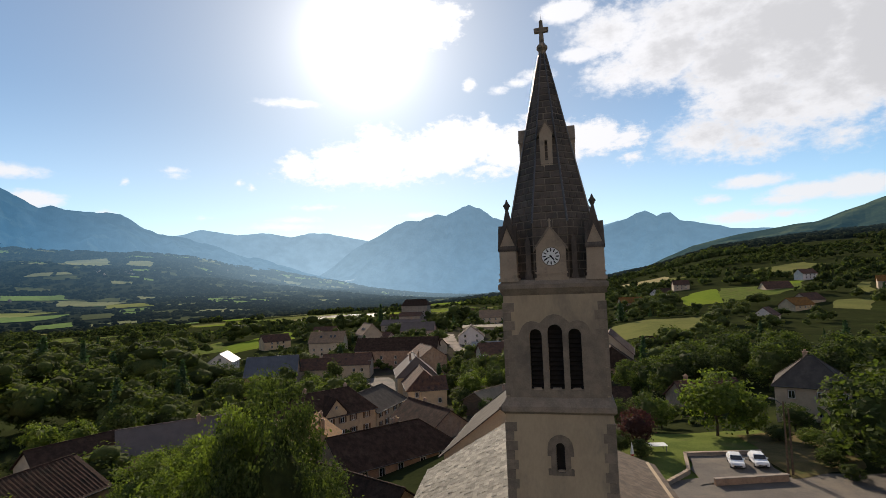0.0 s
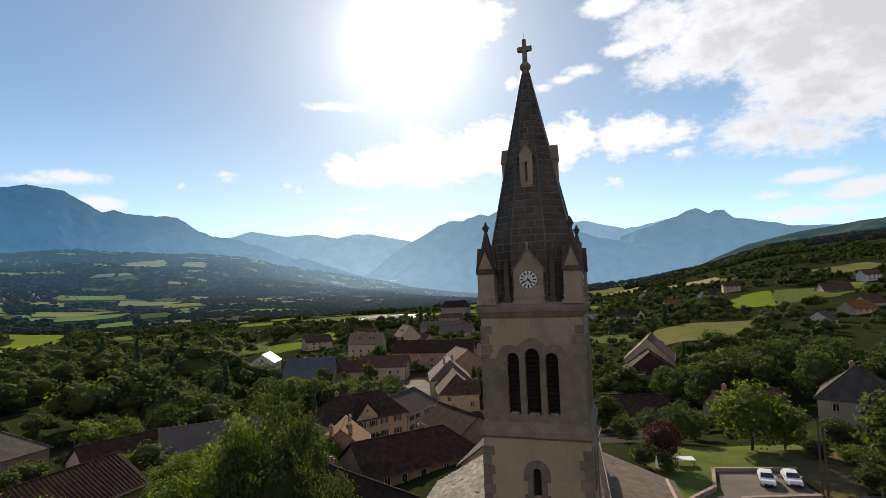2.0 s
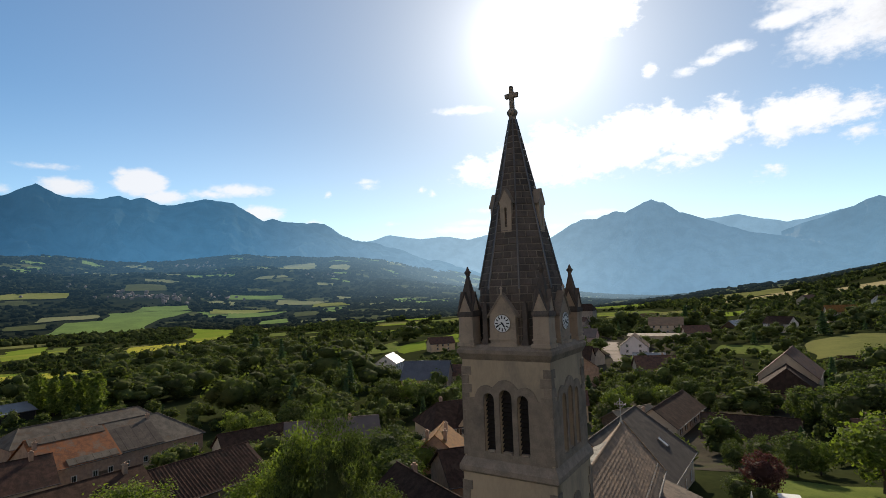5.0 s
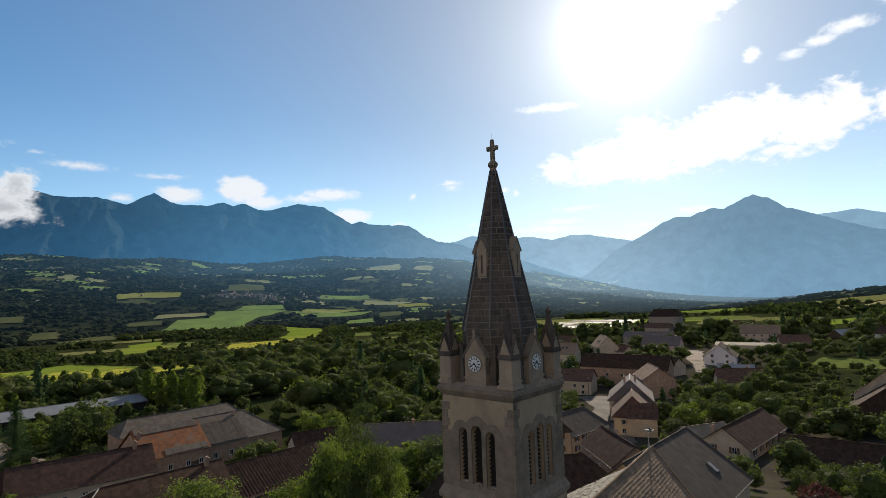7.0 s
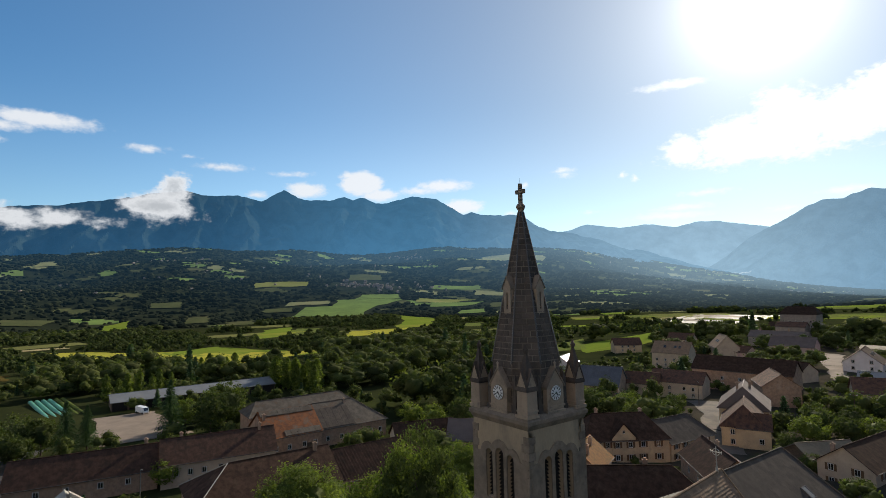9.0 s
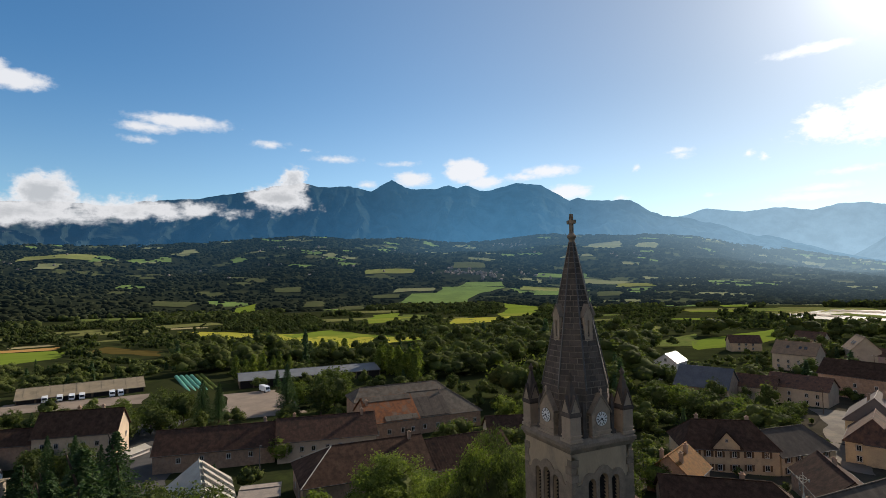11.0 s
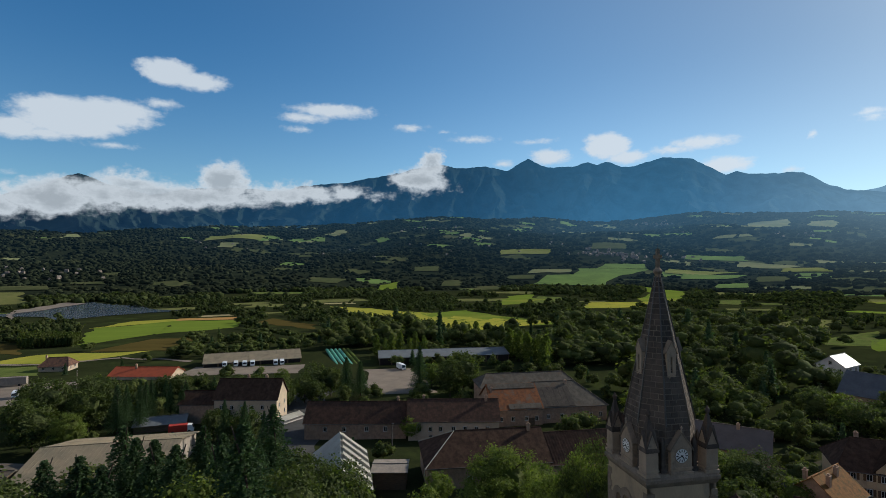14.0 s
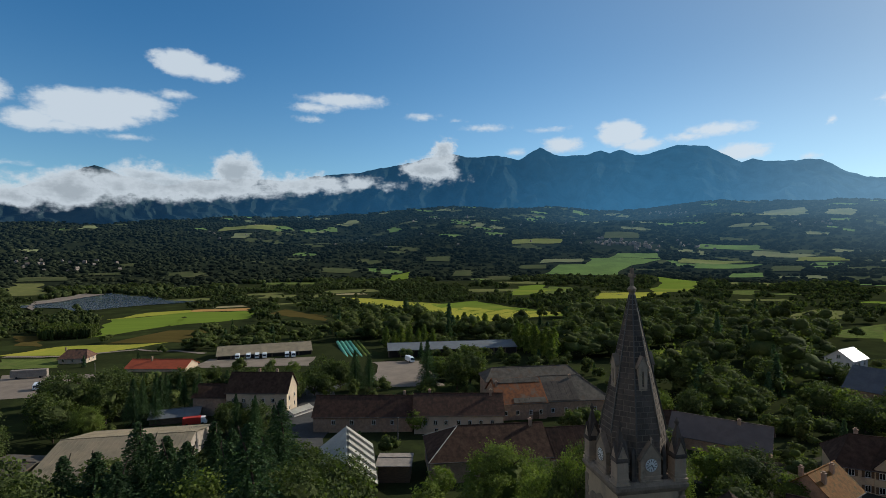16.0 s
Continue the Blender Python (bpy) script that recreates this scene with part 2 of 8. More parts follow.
M = {
    "plaster": surface("plaster", (0.431, 0.328, 0.218), (0.345, 0.263, 0.178), 0.6, 9, 0.9, 0.2, stain=(0.216, 0.179, 0.137), stain_scale=0.35, stain_amount=0.75, stretch=(1, 1, 0.45)),
    "stone": surface("stone", (0.254, 0.197, 0.147), (0.177, 0.139, 0.104), 2.0, 16, 0.92, 0.5, stain=(0.107, 0.092, 0.073), stain_scale=0.7, stain_amount=0.6, vary=0.16),
    "spire_stone": surface("spire_stone", (0.126, 0.099, 0.080), (0.077, 0.062, 0.053), 1.4, 14, 0.92, 0.5, stain=(0.047, 0.043, 0.040), stain_scale=0.45, stain_amount=0.7, stretch=(1, 1, 0.6), vary=0.18),
    "ridge_lead": surface("ridge_lead", (0.075, 0.062, 0.050), (0.050, 0.042, 0.036), 2.0, 14, 0.34, 0.2, specular=0.75),
    "mortar": surface("mortar", (0.240, 0.195, 0.150), (0.140, 0.114, 0.090), 1.2, 12, 0.95, 0.4),
    "blue_sheet": surface("blue_sheet_roof", (0.115, 0.12, 0.135), (0.08, 0.083, 0.095), 0.3, 6, 0.6, 0.2, stain=(0.08, 0.078, 0.075), stain_scale=0.2, stain_amount=0.5),
    # louvre wood, its dark colour also painted shade inside openings
    "dark": surface("louvre_and_inner_shade", (0.030, 0.025, 0.022), (0.020, 0.017, 0.016), 3, 20, 0.85, 0.2),
    "enamel": surface("enamel", (0.74, 0.74, 0.72), (0.66, 0.66, 0.64), 3, 20, 0.4, 0.0),
    "black": surface("black_paint", (0.02, 0.02, 0.022), (0.03, 0.03, 0.03), 5, 30, 0.5, 0.0),
    "slate": surface("slate_roof", (0.062, 0.036, 0.025), (0.030, 0.019, 0.014), 1.1, 7, 0.88, 0.5, stain=(0.082, 0.052, 0.034), stain_scale=0.6, stain_amount=0.6, stretch=(1, 1, 0.4), vary=0.18, specular=0.05),
    "grey_roof": surface("grey_roof", (0.150, 0.114, 0.099), (0.118, 0.091, 0.079), 0.4, 6, 0.7, 0.3, stain=(0.110, 0.092, 0.086), stain_scale=0.18, stain_amount=0.4, vary=0.1),
    "stone_slates": surface("stone_slates", (0.235, 0.212, 0.172), (0.145, 0.130, 0.105), 1.0, 9, 0.85, 0.8, stain=(0.10, 0.092, 0.07), stain_scale=0.6, stain_amount=0.75, island=0.3),
    "tile_strips": surface("tile_strips", (0.265, 0.175, 0.108), (0.185, 0.125, 0.082), 0.8, 8, 0.8, 0.5, stain=(0.12, 0.095, 0.072), stain_scale=0.5, stain_amount=0.5, island=0.18),
    "tile": surface("clay_tile", (0.140, 0.072, 0.047), (0.074, 0.043, 0.032), 1.1, 7, 0.85, 0.6, stain=(0.034, 0.028, 0.025), stain_scale=0.7, stain_amount=0.85, stretch=(1, 1, 0.4), vary=0.15),
    "old_tile": surface("old_brown_tile", (0.088, 0.049, 0.035), (0.046, 0.029, 0.022), 1.1, 7, 0.88, 0.6, stain=(0.034, 0.027, 0.022), stain_scale=0.6, stain_amount=0.8, stretch=(1, 1, 0.4), vary=0.15, specular=0.05),
    "tile_red": surface("red_tile", (0.34, 0.075, 0.035), (0.25, 0.06, 0.03), 0.6, 7, 0.8, 0.5, vary=0.1),
    "tile_orange": surface("orange_tile", (0.257, 0.114, 0.030), (0.142, 0.067, 0.021), 1.3, 9, 0.88, 0.6, stain=(0.081, 0.066, 0.024), stain_scale=1.1, stain_amount=0.85, vary=0.15),
    "rust": surface("rusty_sheet", (0.210, 0.077, 0.029), (0.105, 0.044, 0.022), 0.8, 6, 0.75, 0.3, stain=(0.150, 0.109, 0.081), stain_scale=0.4, stain_amount=0.85, stretch=(1, 1, 0.3), metal=0.05),
    "zinc": surface("zinc_sheet", (0.126, 0.106, 0.083), (0.067, 0.059, 0.050), 0.7, 5, 0.8, 0.25, stain=(0.126, 0.079, 0.051), stain_scale=0.35, stain_amount=0.7, stretch=(1, 1, 0.4), specular=0.08),
    "pale_sheet": surface("pale_sheet", (0.395, 0.369, 0.314), (0.319, 0.298, 0.256), 0.3, 5, 0.5, 0.2, stain=(0.228, 0.199, 0.160), stain_scale=0.2, stain_amount=0.5),
    "shed_sheet": surface("dull_blue_sheet", (0.161, 0.169, 0.176), (0.124, 0.129, 0.135), 0.3, 5, 0.6, 0.2, stain=(0.150, 0.135, 0.120), stain_scale=0.2, stain_amount=0.5),
    "field_orange": surface("ripe_field", (0.40, 0.22, 0.075), (0.34, 0.21, 0.08), 0.03, 0.5, 0.95, 0.2, specular=0.0),
    "hall_roof": surface("fibre_cement", (0.267, 0.215, 0.144), (0.198, 0.163, 0.114), 0.3, 5, 0.85, 0.2, stain=(0.128, 0.108, 0.076), stain_scale=0.2, stain_amount=0.6),
    "ochre": surface("ochre_plaster", (0.545, 0.401, 0.248), (0.429, 0.322, 0.209), 0.5, 8, 0.9, 0.15, stain=(0.290, 0.226, 0.160), stain_scale=0.4, stain_amount=0.6),
    "cream": surface("cream_plaster", (0.487, 0.380, 0.274), (0.403, 0.319, 0.238), 0.5, 8, 0.9, 0.15, stain=(0.278, 0.220, 0.173), stain_scale=0.3, stain_amount=0.5),
    "white": surface("white_plaster", (0.635, 0.572, 0.541), (0.547, 0.490, 0.467), 0.5, 8, 0.9, 0.1, stain=(0.397, 0.351, 0.328), stain_scale=0.3, stain_amount=0.4),
    "rubble": surface("rubble_wall", (0.364, 0.237, 0.158), (0.243, 0.166, 0.119), 1.2, 8, 0.95, 0.6, stain=(0.397, 0.294, 0.220), stain_scale=0.4, stain_amount=0.6),
    "pink": surface("pink_plaster", (0.504, 0.332, 0.280), (0.420, 0.285, 0.250), 0.5, 8, 0.9, 0.15, stain=(0.315, 0.237, 0.210), stain_scale=0.3, stain_amount=0.4),
    "wood": surface("weathered_wood", (0.14, 0.095, 0.06), (0.09, 0.065, 0.045), 1.0, 10, 0.85, 0.4, stretch=(1, 1, 4)),
    "shutter": surface("brown_shutter", (0.13, 0.075, 0.04), (0.10, 0.06, 0.035), 1.5, 12, 0.7, 0.2),
    "frame": surface("pale_frame", (0.62, 0.60, 0.56), (0.55, 0.53, 0.5), 3, 15, 0.6, 0.1),
    "metal": surface("grey_metal", (0.13, 0.12, 0.115), (0.09, 0.085, 0.08), 3, 15, 0.75, 0.1, metal=0.1),
    "concrete": surface("concrete", (0.311, 0.259, 0.217), (0.229, 0.193, 0.161), 0.8, 9, 0.92, 0.3, stain=(0.164, 0.140, 0.119), stain_scale=0.3),
    "asphalt": surface("asphalt", (0.075, 0.072, 0.07), (0.055, 0.053, 0.052), 0.3, 9, 0.9, 0.3, stain=(0.11, 0.10, 0.09), stain_scale=0.12),
    "gravel": surface("gravel", (0.240, 0.191, 0.146), (0.176, 0.140, 0.113), 0.15, 5, 0.95, 0.3, stain=(0.137, 0.110, 0.084), stain_scale=0.06, stain_amount=0.7),
    "dusty_asphalt": surface("dusty_asphalt", (0.150, 0.130, 0.110), (0.105, 0.092, 0.080), 0.25, 6, 0.95, 0.3, stain=(0.20, 0.165, 0.125), stain_scale=0.12, stain_amount=0.7),
    "gleaming_sheet": surface("gleaming_sheet_roof", (0.242, 0.242, 0.242), (0.196, 0.196, 0.196), 0.3, 5, 0.48, 0.1, metal=0.35, specular=0.5),
    "grass": surface("grass", (0.125, 0.150, 0.040), (0.080, 0.105, 0.030), 0.25, 4, 0.95, 0.5, stain=(0.13, 0.115, 0.05), stain_scale=0.12, stain_amount=0.7, specular=0.0),
    "dry_bank": surface("dry_grass_bank", (0.150, 0.112, 0.056), (0.098, 0.082, 0.038), 0.5, 5, 0.95, 0.6, stain=(0.085, 0.095, 0.036), stain_scale=0.3, stain_amount=0.8, specular=0.0),
    "meadow": surface("dry_meadow", (0.155, 0.155, 0.055), (0.106, 0.115, 0.041), 0.06, 0.8, 0.95, 0.4, stain=(0.190, 0.161, 0.075), stain_scale=0.03, stain_amount=0.6, specular=0.0),
    "field_green": surface("green_field", (0.149, 0.199, 0.030), (0.114, 0.156, 0.025), 0.03, 0.5, 0.95, 0.2, stain=(0.256, 0.231, 0.048), stain_scale=0.012, stain_amount=0.6, stretch=(1, 0.2, 1), specular=0.0),
    "field_yellow": surface("yellow_field", (0.348, 0.309, 0.050), (0.240, 0.248, 0.040), 0.02, 0.5, 0.95, 0.2, stain=(0.180, 0.221, 0.032), stain_scale=0.012, stain_amount=0.6, stretch=(0.25, 1, 1), specular=0.0),
    "field_pale": surface("pale_field", (0.32, 0.265, 0.14), (0.25, 0.215, 0.115), 0.02, 0.4, 0.95, 0.2, stain=(0.20, 0.19, 0.08), stain_scale=0.015, stain_amount=0.5, specular=0.0),
    "field_brown": surface("ploughed_field", (0.096, 0.072, 0.023), (0.074, 0.057, 0.018), 0.05, 0.8, 0.95, 0.3, stretch=(1, 0.3, 1), specular=0.0),
    "soil": surface("woodland_floor", (0.033, 0.038, 0.015), (0.020, 0.025, 0.011), 0.05, 1.2, 1.0, 0.6, stain=(0.046, 0.058, 0.018), stain_scale=0.04, stain_amount=0.7, specular=0.0),
    "bark": surface("bark", (0.085, 0.065, 0.05), (0.05, 0.04, 0.03), 2, 12, 0.95, 0.6, stretch=(1, 1, 0.25)),
    "leaf": surface("leaves", (0.088, 0.106, 0.034), (0.046, 0.058, 0.022), 0.12, 1.5, 0.85, 0.0, island=0.35, translucent=(1.25, 1.5, 0.55), specular=0.1),
    "leaf_light": surface("light_leaves", (0.135, 0.160, 0.036), (0.082, 0.104, 0.027), 0.12, 1.5, 0.8, 0.0, island=0.35, translucent=(1.6, 1.9, 0.65), specular=0.12),
    "leaf_red": surface("copper_leaves", (0.072, 0.040, 0.034), (0.046, 0.028, 0.025), 0.12, 1.5, 0.8, 0.0, island=0.35, translucent=(1.6, 0.9, 0.8), specular=0.12),
    "needle": surface("needles", (0.061, 0.096, 0.039), (0.038, 0.063, 0.027), 0.12, 1.5, 0.8, 0.0, island=0.35, translucent=(1.2, 1.5, 0.8), specular=0.2),
    "leaf_mass": surface("leaf_mass", (0.090, 0.106, 0.032), (0.044, 0.054, 0.021), 0.12, 1.9, 0.9, 0.9, stain=(0.113, 0.121, 0.037), stain_scale=0.06, stain_amount=0.6, island=0.4, translucent=(1.6, 1.9, 0.7), specular=0.05, depth=0.9),
    "woods": surface("distant_leaves", (0.070, 0.085, 0.032), (0.029, 0.037, 0.018), 0.06, 1.1, 0.95, 0.9, stain=(0.096, 0.104, 0.037), stain_scale=0.03, stain_amount=0.6, island=0.42, translucent=(1.5, 1.8, 0.7), specular=0.0, depth=1.2),
    "far_house": surface("far_house_walls", (0.217, 0.183, 0.157), (0.148, 0.114, 0.094), 0.05, 0.5, 0.9, 0.0, island=0.35, specular=0.1),
    "foothill": surface("hazed_foothill_woods", (0.027, 0.032, 0.017), (0.013, 0.017, 0.011), 0.02, 0.2, 0.95, 0.0, stain=(0.038, 0.041, 0.019), stain_scale=0.006, stain_amount=0.55, island=0.42, specular=0.0),
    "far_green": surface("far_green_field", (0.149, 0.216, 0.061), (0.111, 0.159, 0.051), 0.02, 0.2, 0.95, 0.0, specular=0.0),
    # less saturated copy of the yellow field, with haze put into its colour
    "hazed_field": surface("hazed_field", (0.222, 0.240, 0.102), (0.156, 0.186, 0.074), 0.015, 0.3, 0.95, 0.0, stain=(0.288, 0.258, 0.132), stain_scale=0.008, stain_amount=0.5, specular=0.0),
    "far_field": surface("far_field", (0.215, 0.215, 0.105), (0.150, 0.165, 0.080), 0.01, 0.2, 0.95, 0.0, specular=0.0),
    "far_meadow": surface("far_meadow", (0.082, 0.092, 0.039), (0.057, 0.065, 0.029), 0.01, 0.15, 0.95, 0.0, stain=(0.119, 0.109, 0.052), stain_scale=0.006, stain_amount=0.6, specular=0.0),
    "earth": surface("trodden_earth", (0.072, 0.062, 0.047), (0.044, 0.040, 0.031), 0.12, 3.0, 0.95, 0.4, stain=(0.055, 0.064, 0.027), stain_scale=0.10, stain_amount=0.85, specular=0.0),
    "annex_tiles": surface("annex_tiles", (0.165, 0.122, 0.088), (0.115, 0.088, 0.066), 0.8, 8, 0.85, 0.5, stain=(0.085, 0.072, 0.058), stain_scale=0.5, stain_amount=0.5, island=0.18),
    "massif": surface("hazed_massif_rock", (0.020, 0.031, 0.029), (0.012, 0.020, 0.020), 0.004, 0.03, 0.97, 0.0, stain=(0.044, 0.051, 0.055), stain_scale=0.006, stain_amount=0.22, specular=0.0),
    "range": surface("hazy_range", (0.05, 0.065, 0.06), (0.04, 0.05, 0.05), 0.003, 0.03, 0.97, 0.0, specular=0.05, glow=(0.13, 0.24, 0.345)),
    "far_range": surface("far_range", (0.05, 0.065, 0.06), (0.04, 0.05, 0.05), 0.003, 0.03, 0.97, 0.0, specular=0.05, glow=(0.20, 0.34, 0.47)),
    # the glow is the blue air before the hill, painted as emission
    "hill": surface("hazed_wooded_hill", (0.038, 0.050, 0.027), (0.018, 0.026, 0.016), 0.012, 0.09, 0.97, 0.0, stain=(0.10, 0.112, 0.05), stain_scale=0.007, stain_amount=0.6, specular=0.0, glow=(0.014, 0.036, 0.052)),
    "car_paint": surface("white_car_paint", (0.78, 0.78, 0.78), (0.74, 0.74, 0.74), 2, 10, 0.25, 0.0, specular=0.6),
    "tyre": surface("tyre_rubber", (0.02, 0.02, 0.02), (0.03, 0.03, 0.03), 8, 30, 0.85, 0.1),
    "red_paint": surface("red_paint", (0.42, 0.045, 0.03), (0.35, 0.04, 0.03), 1, 8, 0.5, 0.0),
    "dark_sheet": surface("weathered_dark_sheet", (0.088, 0.073, 0.060), (0.061, 0.051, 0.044), 0.9, 6, 0.85, 0.25, stain=(0.122, 0.101, 0.081), stain_scale=0.5, stain_amount=0.6, stretch=(1, 1, 0.3), specular=0.05),
    "green_film": surface("green_film", (0.12, 0.33, 0.23), (0.09, 0.27, 0.19), 0.5, 6, 0.5, 0.0),
    "gold_face": surface("pale_stone", (0.390, 0.296, 0.215), (0.308, 0.236, 0.174), 1.4, 14, 0.9, 0.4, stain=(0.155, 0.131, 0.103), stain_scale=0.8, stain_amount=0.7, vary=0.1),
}


def glass(name, colour, rough):
    mat = bpy.data.materials.new(name)
    mat.use_nodes = True
    shader = mat.node_tree.nodes["Principled BSDF"]
    shader.inputs["Base Color"].default_value = (*colour, 1)
    shader.inputs["Roughness"].default_value = rough
    shader.inputs["Specular IOR Level"].default_value = 0.8
    return mat


M["pane"] = glass("window_glass", (0.02, 0.022, 0.025), 0.08)
M["water"] = glass("lake_water", (0.022, 0.033, 0.048), 0.16)
M["water"].node_tree.nodes["Principled BSDF"].inputs["Specular IOR Level"].default_value = 0.5
M["river"] = surface("river_shingle", (0.13, 0.128, 0.12), (0.05, 0.054, 0.053), 0.05, 0.3, 0.66, 1.0, stain=(0.06, 0.075, 0.035), stain_scale=0.035, stain_amount=0.9, stretch=(1, 0.35, 1), specular=0.12, depth=0.6)


def haze_glow(name, near_to, far_to, ways, climb=None):
    """Paints the blue of the air into a far backdrop's emission, growing with its distance from the church and towards
    the sun.
    """
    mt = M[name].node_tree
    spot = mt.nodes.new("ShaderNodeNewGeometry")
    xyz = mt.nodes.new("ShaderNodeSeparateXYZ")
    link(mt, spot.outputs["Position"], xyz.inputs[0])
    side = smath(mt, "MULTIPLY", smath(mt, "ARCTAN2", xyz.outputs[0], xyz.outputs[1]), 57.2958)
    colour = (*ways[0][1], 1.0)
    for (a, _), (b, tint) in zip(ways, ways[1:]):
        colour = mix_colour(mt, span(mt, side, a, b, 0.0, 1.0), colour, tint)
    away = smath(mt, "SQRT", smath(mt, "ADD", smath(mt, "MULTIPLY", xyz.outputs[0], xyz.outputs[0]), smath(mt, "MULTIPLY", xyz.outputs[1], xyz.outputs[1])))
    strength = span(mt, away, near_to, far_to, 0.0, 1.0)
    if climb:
        # haze painted thicker low down, mottled by noise
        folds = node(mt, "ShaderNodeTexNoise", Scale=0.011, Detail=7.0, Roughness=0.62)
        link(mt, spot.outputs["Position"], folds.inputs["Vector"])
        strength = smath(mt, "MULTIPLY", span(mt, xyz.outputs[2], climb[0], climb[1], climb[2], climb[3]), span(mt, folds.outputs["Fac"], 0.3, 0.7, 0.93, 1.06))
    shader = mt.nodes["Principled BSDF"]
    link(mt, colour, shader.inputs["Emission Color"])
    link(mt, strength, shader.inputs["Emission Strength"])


# haze colours by bearing, brighter towards the sun, painted as emission
LAND_HAZE = ((-118.0, (0.002, 0.008, 0.016)), (-85.0, (0.008, 0.025, 0.045)), (-55.0, (0.042, 0.095, 0.150)), (-26.0, (0.16, 0.245, 0.31)), (12.0, (0.05, 0.095, 0.13)))
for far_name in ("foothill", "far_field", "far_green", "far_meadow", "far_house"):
    haze_glow(far_name, 900.0, 3500.0, LAND_HAZE)
haze_glow("massif", 0, 1, ((-118.0, (0.005, 0.017, 0.038)), (-82.0, (0.014, 0.056, 0.115)), (-58.0, (0.040, 0.130, 0.235)), (-34.0, (0.15, 0.26, 0.36))), (120.0, 680.0, 1.2, 0.86))
haze_glow("range", 0, 1, ((-27.0, (0.20, 0.32, 0.42)), (-8.0, (0.115, 0.215, 0.315)), (14.0, (0.10, 0.20, 0.295))), (20.0, 520.0, 1.18, 0.95))
haze_glow("far_range", 0, 1, ((-46.0, (0.17, 0.31, 0.44)), (-26.0, (0.24, 0.38, 0.50)), (4.0, (0.17, 0.30, 0.42))), (0.0, 460.0, 1.15, 0.97))

# ---- land ----


def smooth(a, b, v):
    u = np.clip((v - a) / (b - a), 0.0, 1.0)
    return u * u * (3 - 2 * u)


def ripple(x, y, size, seed):
    """Smooth rolling noise of about plus or minus one, for arrays."""
    rng = np.random.RandomState(seed)
    total = 0.0
    for k in range(7):
        turn, phase, stretch = rng.uniform(0, 6.283), rng.uniform(0, 6.283), rng.uniform(0.6, 1.7)
        total = total + np.sin((x * np.cos(turn) + y * np.sin(turn)) * 6.283 * stretch / size + phase)
    return total / 3.2


def lattice(x, y, size, seed):
    """Value noise between nought and one, for arrays."""
    table = np.random.RandomState(seed).rand(256, 256)
    u, v = np.asarray(x, float) / size, np.asarray(y, float) / size
    i, j = np.floor(u).astype(int), np.floor(v).astype(int)
    a, b = u - i, v - j
    a, b = a * a * (3 - 2 * a), b * b * (3 - 2 * b)
    return (table[i % 256, j % 256] * (1 - a) + table[(i + 1) % 256, j % 256] * a) * (1 - b) + (table[i % 256, (j + 1) % 256] * (1 - a) + table[(i + 1) % 256, (j + 1) % 256] * a) * b


def fractal(x, y, size, seed, octaves=4, gain=0.5):
    """Layered value noise, about minus one to one."""
    total, weight = 0.0, 0.0
    for k in range(octaves):
        total = total + (lattice(x, y, size / 2 ** k, seed + k) * 2 - 1) * gain ** k
        weight += gain ** k
    return total / weight * 1.6


def plots(x, y, wide, deep, seed):
    """The plot of land that a point lies in: a number between nought and one that is the plot's own, and the distance to its border in metres."""
    r = np.random.RandomState(seed)
    jx, jy, own = r.uniform(0.12, 0.88, (128, 128)), r.uniform(0.12, 0.88, (128, 128)), r.rand(128, 128)
    turn = 0.6 + 0.5 * ripple(x, y, 2600, seed + 1)
    u, v = (x * np.cos(0.6) + y * np.sin(0.6)) / wide + 0.25 * turn, (y * np.cos(0.6) - x * np.sin(0.6)) / deep - 0.25 * turn
    i, j = np.floor(u).astype(int), np.floor(v).astype(int)
    first, second, value = np.full(np.shape(x), 9.0), np.full(np.shape(x), 9.0), np.zeros(np.shape(x))
    for di in (-1, 0, 1):
        for dj in (-1, 0, 1):
            p, q = (i + di) % 128, (j + dj) % 128
            d = np.hypot(i + di + jx[p, q] - u, j + dj + jy[p, q] - v)
            nearer = d < first
            second = np.where(nearer, first, np.minimum(second, d))
            value = np.where(nearer, own[p, q], value)
            first = np.where(nearer, d, first)
    return value, (second - first) * min(wide, deep) * 0.5


